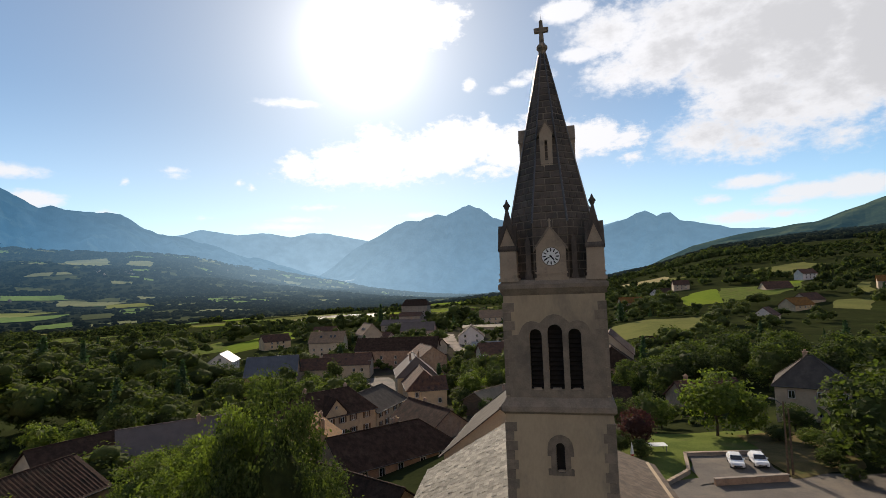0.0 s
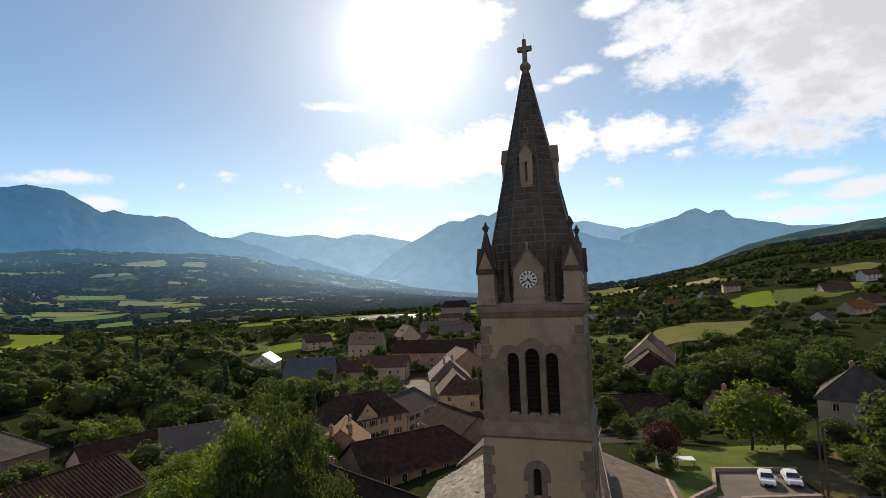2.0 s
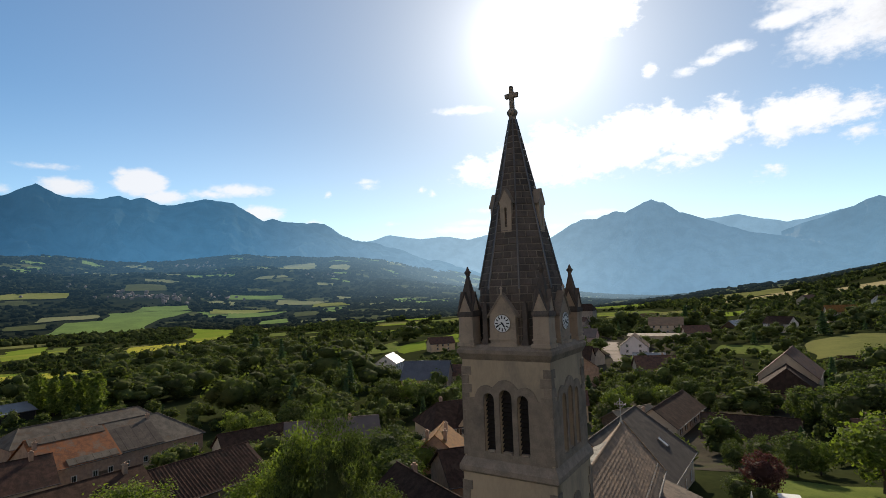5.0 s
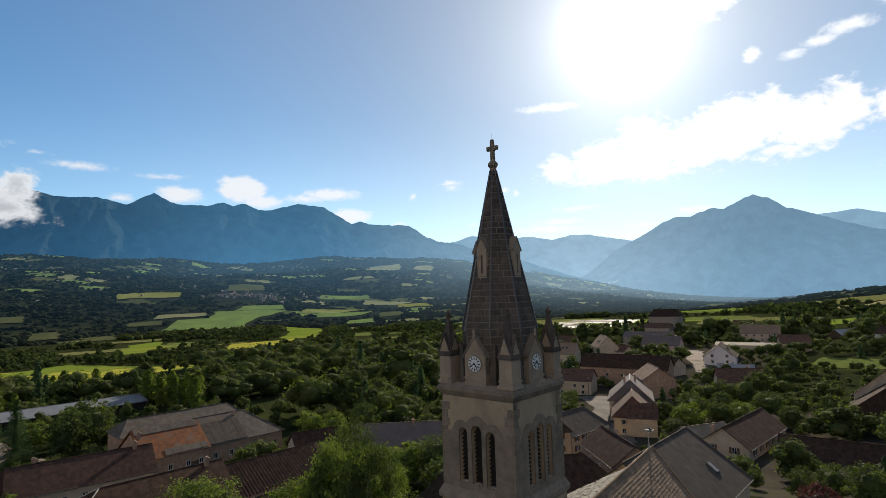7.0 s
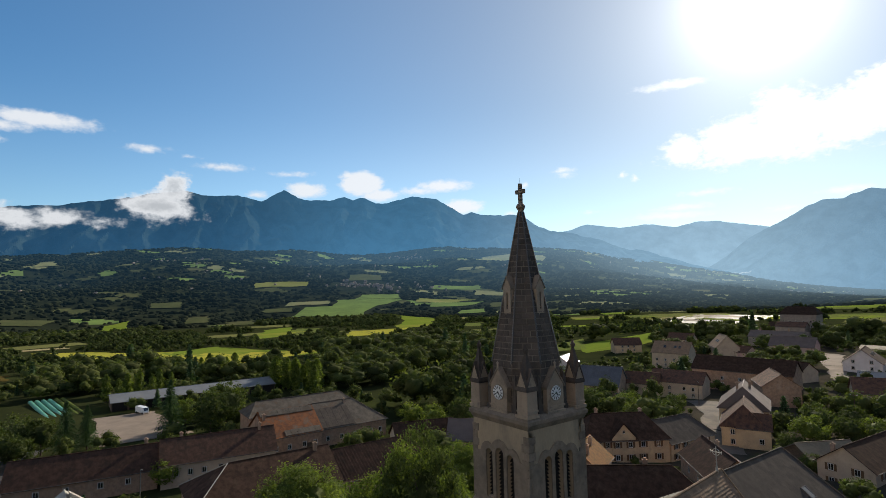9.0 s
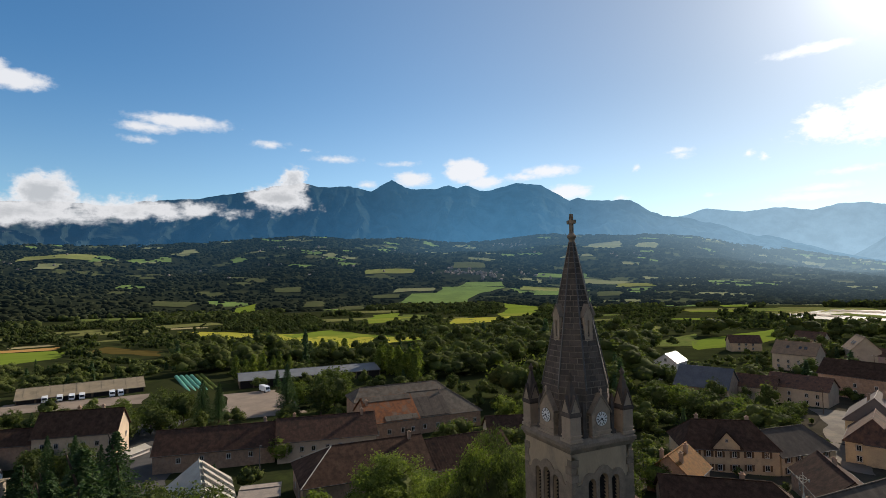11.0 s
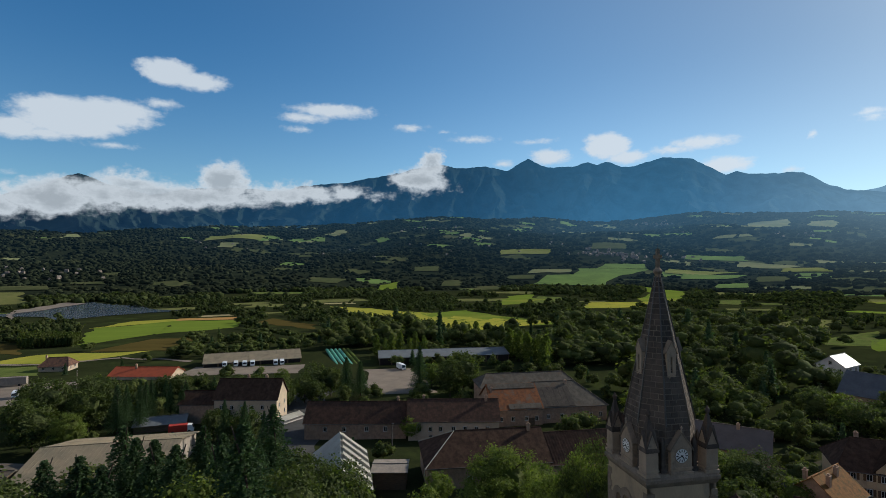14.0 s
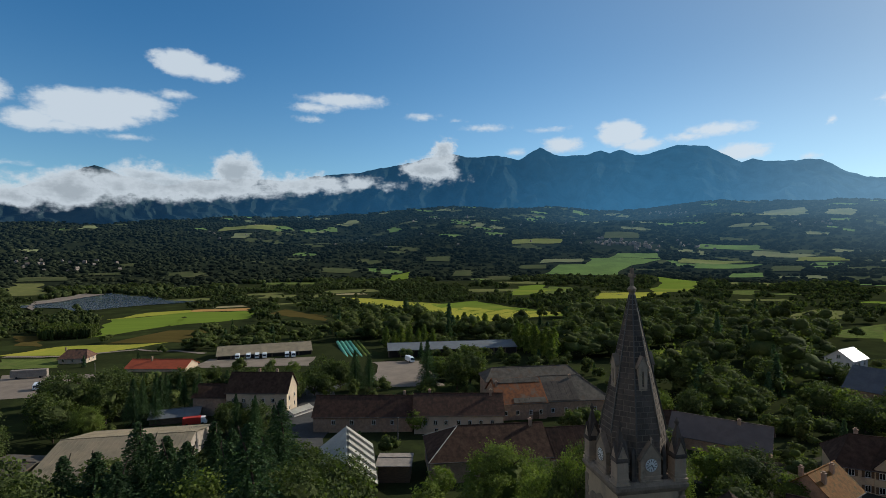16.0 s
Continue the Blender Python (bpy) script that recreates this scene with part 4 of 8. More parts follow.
# small fields and clearings scattered over the valley floor and the foothills
field_rng = random.Random(17)
for k in range(24):
    az = field_rng.uniform(-124, -26)
    dist = field_rng.uniform(620, 1120)
    fx, fy = dist * math.sin(radians(az)), dist * math.cos(radians(az))
    across = field_rng.uniform(16, 46) * (0.7 + dist / 2000)
    deep = across * field_rng.uniform(0.35, 0.8) * (0.8 + dist / 2500)
    lean = radians(az + field_rng.uniform(-28, 28))
    e, n = (math.cos(lean), -math.sin(lean)), (math.sin(lean), math.cos(lean))
    quad = [(fx + e[0] * across * a * field_rng.uniform(0.7, 1.1) + n[0] * deep * b * field_rng.uniform(0.7, 1.1), fy + e[1] * across * a * field_rng.uniform(0.7, 1.1) + n[1] * deep * b * field_rng.uniform(0.7, 1.1)) for a, b in ((-1, -1), (1, -1), (1, 1), (-1, 1))]
    kind = field_rng.choice(("field_green", "meadow", "grass", "meadow", "meadow", "grass", "field_pale"))
    patch("field", quad, kind, {"field_green": "small green field between hedges", "field_yellow": "small yellow-green field between hedges", "meadow": "rough pasture between hedges", "grass": "small dark green pasture", "field_pale": "small pale stubble field"}[kind], steps=8)
for quad, kind, label in (
                          ([(-20, 240), (8, 236), (14, 262), (-14, 268)], "grass", "village green"), ([(200, 520), (260, 560), (250, 640), (180, 600)], "meadow", "pasture high on the slope"),
                          ([(95, 600), (130, 620), (120, 660), (80, 650)], "meadow", "pasture high on the slope"),
                          ([(-60, 480), (-10, 500), (-20, 560), (-75, 540)], "field_green", "meadow beyond the village"), ([(-150, 560), (-80, 590), (-90, 680), (-170, 650)], "meadow", "meadow beyond the village"), ([(-330, 940), (-200, 980), (-220, 1150), (-350, 1120)], "field_green", "flat green field up the valley"),
                          ([(-120, 1050), (20, 1080), (10, 1250), (-130, 1220)], "meadow", "flat dull green field up the valley"), ([(-420, 1500), (-200, 1540), (-210, 1720), (-430, 1690)], "meadow", "flat dull green field up the valley"), ([(-100, 1600), (120, 1620), (110, 1800), (-110, 1790)], "field_green", "flat green field up the valley")):
    patch("field", quad, kind, label, steps=8)
for k in range(16):
    az = field_rng.uniform(-42, 8)
    dist = field_rng.uniform(650, 1120)
    fx, fy = dist * math.sin(radians(az)), dist * math.cos(radians(az))
    across, deep = field_rng.uniform(30, 75), field_rng.uniform(25, 60)
    lean = radians(az + field_rng.uniform(-20, 20))
    e, n = (math.cos(lean), -math.sin(lean)), (math.sin(lean), math.cos(lean))
    quad = [(fx + e[0] * across * a + n[0] * deep * c, fy + e[1] * across * a * field_rng.uniform(0.7, 1.1) + n[1] * deep * c) for a, c in ((-1, -1), (1, -1), (1, 1), (-1, 1))]
    kind = field_rng.choice(("field_green", "meadow", "grass", "field_pale"))
    patch("field", quad, kind, {"field_green": "flat green field on the valley floor", "grass": "flat dark green field on the valley floor", "meadow": "flat rough pasture on the valley floor", "field_pale": "flat stubble field on the valley floor"}[kind], steps=8)
patch("river_bed", [(-400, 640), (-235, 500), (-262, 720), (-410, 800)], "river", "glinting pale river shingle", category="river")
for quad, kind, label in (([(-392, 668), (-300, 586), (-308, 608), (-396, 694)], "gravel", "dry shingle bar in the river"), ([(-334, 642), (-252, 582), (-256, 612), (-340, 676)], "grass", "overgrown river bar"), ([(-396, 742), (-288, 672), (-298, 708), (-400, 772)], "gravel", "dry shingle bar in the river")):
    patch("river_bar", quad, kind, label, lift=0.5, steps=10, category="river bank")
patch("lake", [(-668, -432), (-590, -305), (-690, -232), (-935, -425)], "water", "still grey-blue lake among trees", lift=0.5, category="lake")
for quad in ([(-600, -365), (-698, -414), (-758, -447), (-640, -392)], [(-698, -414), (-881, -417), (-916, -458), (-758, -447)]):
    patch("lake_shore", quad, "gravel", "pale stony shore of the lake", lift=0.9, steps=10, category="shore")
# open bank before the lake, kept clear of trees
FIELDS.append([(-278, -38), (-165, -34), (-165, -8), (-278, -8)])
FIELDS.append([(-330, -218), (-334, -175), (-366, -168), (-405, -249)])
FIELDS.append([(-150, 85), (-150, 108), (-180, 128), (-176, 102)])
FIELDS.append([(-206, -90), (-206, -38), (-236, -40), (-236, -90)])
FIELDS.append([(-590, -195), (-690, -232), (-590, -305), (-490, -250)])
patch("yard", [(-214, -92), (-207, -40), (-229, -38), (-236, -90)], "gravel", "gravel apron before the depot", category="yard")
patch("yard", [(-209, -12), (-160, -12), (-158, 12), (-208, 10)], "gravel", "pale gravel yard of a depot", category="yard")
patch("road", [(-172, -44), (-101, -42), (-98, -27), (-168, -24)], "asphalt", "worn asphalt lane by the long farmhouse", category="road")
patch("road", [(-80, 290), (-68, 282), (-60, 250), (-67, 250)], "gravel", "pale curving village road", lift=0.2, category="road")
patch("road", [(-67, 250), (-60, 250), (-47, 222), (-54, 221)], "gravel", "pale curving village road", lift=0.2, category="road")
patch("street", [(-76, 156), (-66, 158), (-48, 126), (-54, 124)], "dusty_asphalt", "dusty village street", lift=0.2, category="street")
patch("street", [(-54, 124), (-48, 126), (-36, 108), (-42, 106)], "dusty_asphalt", "dusty village street", lift=0.2, category="street")
patch("lawn", [(9, 36), (30, 50), (27, 66), (4, 58)], "grass", "sunlit lawn sloping behind the church", lift=0.06, category="lawn")
patch("bank", [(23.7, 40), (32, 43.5), (42, 66), (23.5, 60)], "dry_bank", "dry brown bank beside the parking lot", lift=0.14, category="bank")
patch("parking_lot", [(13.5, 36.5), (23.6, 39.0), (23.3, 48.2), (14.2, 46.6)], "dusty_asphalt", "small dusty grey asphalt parking lot", lift=0.18, category="parking lot")
patch("street", [(8, 18), (38, 18), (36, 44), (10, 36)], "dusty_asphalt", "dusty village street by the parking lot", lift=0.1, category="street")

patch("yard", [(-66, 44), (-16, 58), (-22, 160), (-86, 168)], "earth", "trodden earth and lanes between the village houses", lift=0.05, category="yard")
FIELDS.pop()
patch("yard", [(-86, 170), (-24, 162), (-36, 330), (-130, 330)], "earth", "trodden earth and lanes between the village houses", lift=0.05, category="yard")
FIELDS.pop()
patch("yard", [(-22, 60), (8, 64), (12, 150), (-22, 152)], "earth", "trodden earth between gardens and houses", lift=0.05, category="yard")
FIELDS.pop()

# ---- church ----


def arch(half, z0, z1, cx=0.0, steps=8):
    """The outline of a round-headed opening, counter-clockwise in x-z."""
    spring = z1 - half
    pts = [(cx - half, z0), (cx + half, z0)]
    pts += [(cx + half * math.cos(math.pi * k / steps), spring + half * math.sin(math.pi * k / steps)) for k in range(steps + 1)]
    return pts


def pierced(outline, holes, y0, y1):
    """A wall face in the x-z plane with openings through it, from y0 back to y1."""
    bm = bmesh.new()
    edges = []
    for loop in [outline] + holes:
        vs = [bm.verts.new((x, y0, z)) for x, z in loop]
        edges += [bm.edges.new((vs[i], vs[(i + 1) % len(vs)])) for i in range(len(vs))]
    made = bmesh.ops.triangle_fill(bm, use_beauty=True, use_dissolve=False, edges=edges, normal=(0, -1, 0))
    faces = [g for g in made["geom"] if isinstance(g, bmesh.types.BMFace)]
    grown = bmesh.ops.extrude_face_region(bm, geom=faces)
    bmesh.ops.translate(bm, vec=(0, y1 - y0, 0), verts=[g for g in grown["geom"] if isinstance(g, bmesh.types.BMVert)])
    bmesh.ops.recalc_face_normals(bm, faces=bm.faces)
    return bm


def rect(x0, x1, z0, z1):
    return [(x0, z0), (x1, z0), (x1, z1), (x0, z1)]


def frustum(bm, h0, z0, h1, z1):
    low = [bm.verts.new((x * h0, y * h0, z0)) for x, y in ((-1, -1), (1, -1), (1, 1), (-1, 1))]
    high = [bm.verts.new((x * h1, y * h1, z1)) for x, y in ((-1, -1), (1, -1), (1, 1), (-1, 1))]
    bm.faces.new(low[::-1])
    bm.faces.new(high)
    for i in range(4):
        bm.faces.new((low[i], low[(i + 1) % 4], high[(i + 1) % 4], high[i]))


LOW, BELFRY = 2.53, 2.43
tower = thing("church_tower", 0, 0, 0, 0, "tall pale plastered church tower with a brown stone spire and clocks", "church tower")

for k in range(4):
    bm = pierced(rect(-LOW + 0.005 * (k % 2), LOW - 0.005 * (k % 2), -1.0, 17.0), [arch(0.2, 14.2, 15.57)], -LOW, -LOW + 0.45)
    part("wall", bm, "plaster", tower).matrix_basis = pose(0, 0, 0, 0, 0, 90 * k)
    windows = [arch(0.30, 18.02, 20.95, -0.93), arch(0.35, 18.02, 21.16), arch(0.30, 18.02, 20.95, 0.93)]
    bm = pierced(rect(-BELFRY + 0.005 * (k % 2), BELFRY - 0.005 * (k % 2), 17.0, 22.8), windows, -BELFRY, -BELFRY + 0.5)
    part("belfry_wall", bm, "plaster", tower).matrix_basis = pose(0, 0, 0, 0, 0, 90 * k)
    # stone facing with a three-lobed hood round the openings
    hood = [(-2.3, 17.68), (2.3, 17.68), (2.3, 20.62), (1.74, 20.7)]
    hood += [(1.08 + 0.6 * math.cos(a), 20.72 + 0.62 * math.sin(a)) for a in (0.3, 0.7, 1.1, 1.5, 1.9, 2.2)]
    hood += [(0.66 * math.cos(a), 21.0 + 0.66 * math.sin(a)) for a in (0.75, 1.1, 1.57, 2.04, 2.39)]
    hood += [(-1.08 + 0.6 * math.cos(a), 20.72 + 0.62 * math.sin(a)) for a in (0.94, 1.24, 1.64, 2.04, 2.44, 2.84)] + [(-1.74, 20.7), (-2.3, 20.62)]
    part("window_facing", pierced(hood, windows, -BELFRY - 0.07, -BELFRY + 0.02), "stone", tower, "grey stone facing round three arched openings").matrix_basis = pose(0, 0, 0, 0, 0, 90 * k)
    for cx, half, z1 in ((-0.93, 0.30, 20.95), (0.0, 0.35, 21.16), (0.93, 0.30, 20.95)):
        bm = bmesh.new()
        # backing plate in the dark colour: painted shade behind the slats
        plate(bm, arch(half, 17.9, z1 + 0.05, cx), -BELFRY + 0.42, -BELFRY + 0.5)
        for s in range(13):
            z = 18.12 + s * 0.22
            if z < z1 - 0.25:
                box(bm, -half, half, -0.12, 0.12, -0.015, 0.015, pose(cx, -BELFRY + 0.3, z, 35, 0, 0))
        part("louvre", bm, "dark", tower, "dark wooden louvre before a plate of painted shade").matrix_basis = pose(0, 0, 0, 0, 0, 90 * k)
        bm = bmesh.new()
        box(bm, cx - half * 0.62, cx + half * 0.62, -BELFRY + 0.02, -BELFRY + 0.2, 18.02, 18.1)
        part("sill", bm, "gold_face", tower).matrix_basis = pose(0, 0, 0, 0, 0, 90 * k)
    # small window in the lower stage
    surround = [(-0.6, 14.05), (0.6, 14.05), (0.6, 14.35), (0.46, 14.35), (0.46, 14.95), (0.62, 14.95), (0.6, 15.35)] + [(0.6 * math.cos(a), 15.35 + 0.58 * math.sin(a)) for a in (0.4, 0.8, 1.2, 1.57, 1.94, 2.34, 2.74)]
    surround += [(-0.6, 15.35), (-0.62, 14.95), (-0.46, 14.95), (-0.46, 14.35), (-0.6, 14.35)]
    part("window_surround", pierced(surround, [arch(0.2, 14.2, 15.57)], -LOW - 0.06, -LOW + 0.02), "stone", tower).matrix_basis = pose(0, 0, 0, 0, 0, 90 * k)
    # dark plate stands for the shade inside the window
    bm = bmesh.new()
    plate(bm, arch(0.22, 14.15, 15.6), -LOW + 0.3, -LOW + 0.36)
    part("small_window", bm, "dark", tower, "dark plate painted as the shade inside a narrow window").matrix_basis = pose(0, 0, 0, 0, 0, 90 * k)
    bm = bmesh.new()
    box(bm, -0.14, 0.14, -LOW + 0.05, -LOW + 0.2, 14.2, 14.26)
    part("small_sill", bm, "gold_face", tower).matrix_basis = pose(0, 0, 0, 0, 0, 90 * k)

bm = bmesh.new()
frustum(bm, LOW + 0.04, 16.9, LOW + 0.15, 17.02)
frustum(bm, LOW + 0.15, 17.02, LOW + 0.15, 17.26)
frustum(bm, LOW + 0.15, 17.26, BELFRY + 0.03, 17.7)
part("string_course", bm, "stone", tower, "weathered grey string course")
bm = bmesh.new()
frustum(bm, BELFRY + 0.01, 22.6, BELFRY + 0.08, 22.72)
frustum(bm, BELFRY + 0.08, 22.72, BELFRY + 0.16, 22.92)
frustum(bm, BELFRY + 0.2, 22.92, BELFRY + 0.2, 23.12)
frustum(bm, BELFRY + 0.2, 23.12, 2.4, 23.36)
part("cornice", bm, "stone", tower, "dark weathered stone cornice")

# corner stones, long and short in turn
for wide in (0.36, 0.52):
    for half, z0, z1, jut in ((LOW, 3.0, 16.9, 0.05), (BELFRY, 17.75, 22.6, 0.05)):
        bm = bmesh.new()
        outline = [(-jut, -jut), (wide, -jut), (wide, 0.02), (0.02, 0.02), (0.02, 0.88 - wide), (-jut, 0.88 - wide)]
        prism(bm, outline, 0.012, 0.44)
        data = bpy.data.meshes.new("quoin_stone")
        bm.to_mesh(data)
        bm.free()
        data.materials.append(M["stone"])
        count = int((z1 - z0) / 0.45)
        for k in range(4):
            for i in range(count):
                if (i % 2 == 0) == (wide < 0.4):
                    ob = part("quoin_stone", data, None, tower)
                    ob.matrix_basis = pose(0, 0, 0, 0, 0, 90 * k) @ pose(-half, -half, z0 + i * 0.45)

# the octagonal spire, course by course
TOP, RATE = 35.65, 0.2


def spire_reach(z):
    return min(0.17 + RATE * (TOP - z), 2.06)


def octagon(r):
    return [(r / math.cos(math.pi / 8) * math.cos(math.pi / 8 + k * math.pi / 4), r / math.cos(math.pi / 8) * math.sin(math.pi / 8 + k * math.pi / 4)) for k in range(8)]


bm = bmesh.new()
rings = [[bm.verts.new((x, y, z)) for x, y in octagon(spire_reach(z) - 0.02)] for z in (23.2, 26.2, TOP)]
for a, b in zip(rings, rings[1:]):
    for k in range(8):
        bm.faces.new((a[k], a[(k + 1) % 8], b[(k + 1) % 8], b[k]))
bm.faces.new(rings[-1])
part("spire_core", bm, "mortar", tower)


def stone_block(x0, x1, x2, x3, r0, z0, r1, z1):
    """One spire stone facing -y: bottom edge x0..x1, top edge x3..x2, with a chamfered face."""
    bm = bmesh.new()
    g, proud = 0.026, 0.009
    base = [(x0 + g, -r0 + 0.02, z0 + g), (x1 - g, -r0 + 0.02, z0 + g), (x2 - g, -r1 + 0.02, z1 - g), (x3 + g, -r1 + 0.02, z1 - g)]
    c = 0.012
    face = [(x0 + g + c, -r0 - proud, z0 + g + c), (x1 - g - c, -r0 - proud, z0 + g + c), (x2 - g - c, -r1 - proud, z1 - g - c), (x3 + g + c, -r1 - proud, z1 - g - c)]
    b, f = [bm.verts.new(p) for p in base], [bm.verts.new(p) for p in face]
    bm.faces.new(f)
    for i in range(4):
        bm.faces.new((b[i], b[(i + 1) % 4], f[(i + 1) % 4], f[i]))
    data = bpy.data.meshes.new("spire_stone")
    bm.to_mesh(data)
    bm.free()
    data.materials.append(M["spire_stone"])
    return data


rest = bmesh.new()
z, course = 23.4, 0
while z < TOP - 0.3:
    high = 0.42 if z < 26.2 else 0.36
    r0, r1 = spire_reach(z), spire_reach(min(z + high, TOP))
    w0, w1 = r0 * 0.4142, r1 * 0.4142
    pieces = 3 if w0 > 0.72 else 2 if w0 > 0.32 else 1
    cuts = [-1.0] + [-1 + 2 * (i + 1 + (0.22 if course % 2 else -0.22)) / pieces for i in range(pieces - 1)] + [1.0]
    for a, b in zip(cuts, cuts[1:]):
        data = stone_block(a * w0, b * w0, b * w1, a * w1, r0, z, r1, z + high)
        for k in range(8):
            turn = pose(0, 0, 0, 0, 0, 45 * k)
            if k in (0, 1, 2) or (k == 7 and z > 26):
                part("spire_stone", data, None, tower).matrix_basis = turn
            else:
                n = len(rest.verts)
                rest.from_mesh(data)
                rest.verts.ensure_lookup_table()
                bmesh.ops.transform(rest, matrix=turn, verts=rest.verts[n:])
    z, course = z + high, course + 1
tagged(part("spire_masonry", rest, "spire_stone", tower), kind="stuff")

# eight ridge rolls on the spire's edges
for k in range(8):
    bm = bmesh.new()
    (x0, y0), (x1, y1) = octagon(spire_reach(26.2) + 0.03)[k], octagon(0.19)[k]
    tube(bm, (x0, y0, 26.2), (x1, y1, TOP), 0.06, 0.035, 6)
    part("ridge_roll", bm, "ridge_lead", tower, "weathered lead roll on a spire edge")

# lucarnes half way up
for k in range(4):
    turn = pose(0, 0, 0, 0, 0, 90 * k)
    gable = [(-0.3, 29.0), (0.3, 29.0), (0.33, 30.75), (0.36, 30.8), (0.02, 31.45), (-0.02, 31.45), (-0.36, 30.8), (-0.33, 30.75)]
    bm = pierced(gable, [arch(0.07, 29.45, 30.5)], -1.46, -1.2)
    part("lucarne", bm, "gold_face", tower, "slender stone lucarne with a slit").matrix_basis = turn
    bm = bmesh.new()
    plate(bm, [(-0.28, 29.0), (0.28, 29.0), (0.3, 30.7), (0.0, 31.3), (-0.3, 30.7)], -1.19, -0.7)
    part("lucarne_body", bm, "spire_stone", tower).matrix_basis = turn
    bm = bmesh.new()
    for s in (-1, 1):
        low = [(s * 0.44, 30.68), (s * 0.44, 30.76), (0, 31.55), (0, 31.43)]
        plate(bm, low if s > 0 else low[::-1], -1.5, -0.75)
    part("lucarne_roof", bm, "stone", tower).matrix_basis = turn

# clock gables
for k in range(4):
    turn = pose(0, 0, 0, 0, 0, 90 * k)
    bm = bmesh.new()
    plate(bm, [(-0.72, 23.3), (0.72, 23.3), (0.72, 24.92), (0.0, 25.9), (-0.72, 24.92)], -2.4, -1.3)
    part("clock_gable", bm, "gold_face", tower, "pale stone gable carrying a clock").matrix_basis = turn
    bm = bmesh.new()
    for s in (-1, 1):
        slope = [(s * 0.84, 24.72), (s * 0.84, 24.86), (0, 26.02), (0, 25.86)]
        plate(bm, slope if s > 0 else slope[::-1], -2.46, -1.2)
    part("gable_coping", bm, "stone", tower).matrix_basis = turn
    bm = bmesh.new()
    box(bm, -0.78, 0.78, -2.46, -2.3, 23.62, 23.72)
    box(bm, -0.8, 0.8, -2.48, -2.3, 23.3, 23.44)
    part("moulding", bm, "gold_face", tower).matrix_basis = turn
    bm = bmesh.new()
    tube(bm, (0, -2.42, 25.9), (0, -2.42, 26.2), 0.06, 0.05, 6)
    tube(bm, (0, -2.42, 26.2), (0, -2.42, 26.34), 0.1, 0.02, 6)
    part("gable_finial", bm, "gold_face", tower).matrix_basis = turn
    clock = part("clock", bmesh.new(), "enamel", tower, "white clock dial with black numerals and hands")
    bm = bmesh.new()
    tube(bm, (0, -2.38, 24.46), (0, -2.44, 24.46), 0.47, 0.47, 28)
    part("rim", bm, "stone", clock)
    bm = bmesh.new()
    tube(bm, (0, -2.43, 24.46), (0, -2.455, 24.46), 0.43, 0.43, 28)
    part("dial", bm, "enamel", clock)
    for h in range(12):
        bm = bmesh.new()
        box(bm, -0.028, 0.028, -2.465, -2.456, 0.24, 0.40)
        part("numeral", bm, "black", clock).matrix_basis = pose(0, 0, 24.46) @ pose(0, 0, 0, 0, 30 * h, 0)
    for angle, long, wide in ((140, 0.26, 0.03), (245, 0.38, 0.02)):
        bm = bmesh.new()
        plate(bm, [(-wide, -0.08), (wide, -0.08), (wide * 1.3, long * 0.7), (0, long), (-wide * 1.3, long * 0.7)], -2.478, -2.468)
        part("hand_pointer", bm, "black", clock).matrix_basis = pose(0, 0, 24.46) @ pose(0, 0, 0, 0, angle, 0)
    clock.matrix_basis = turn

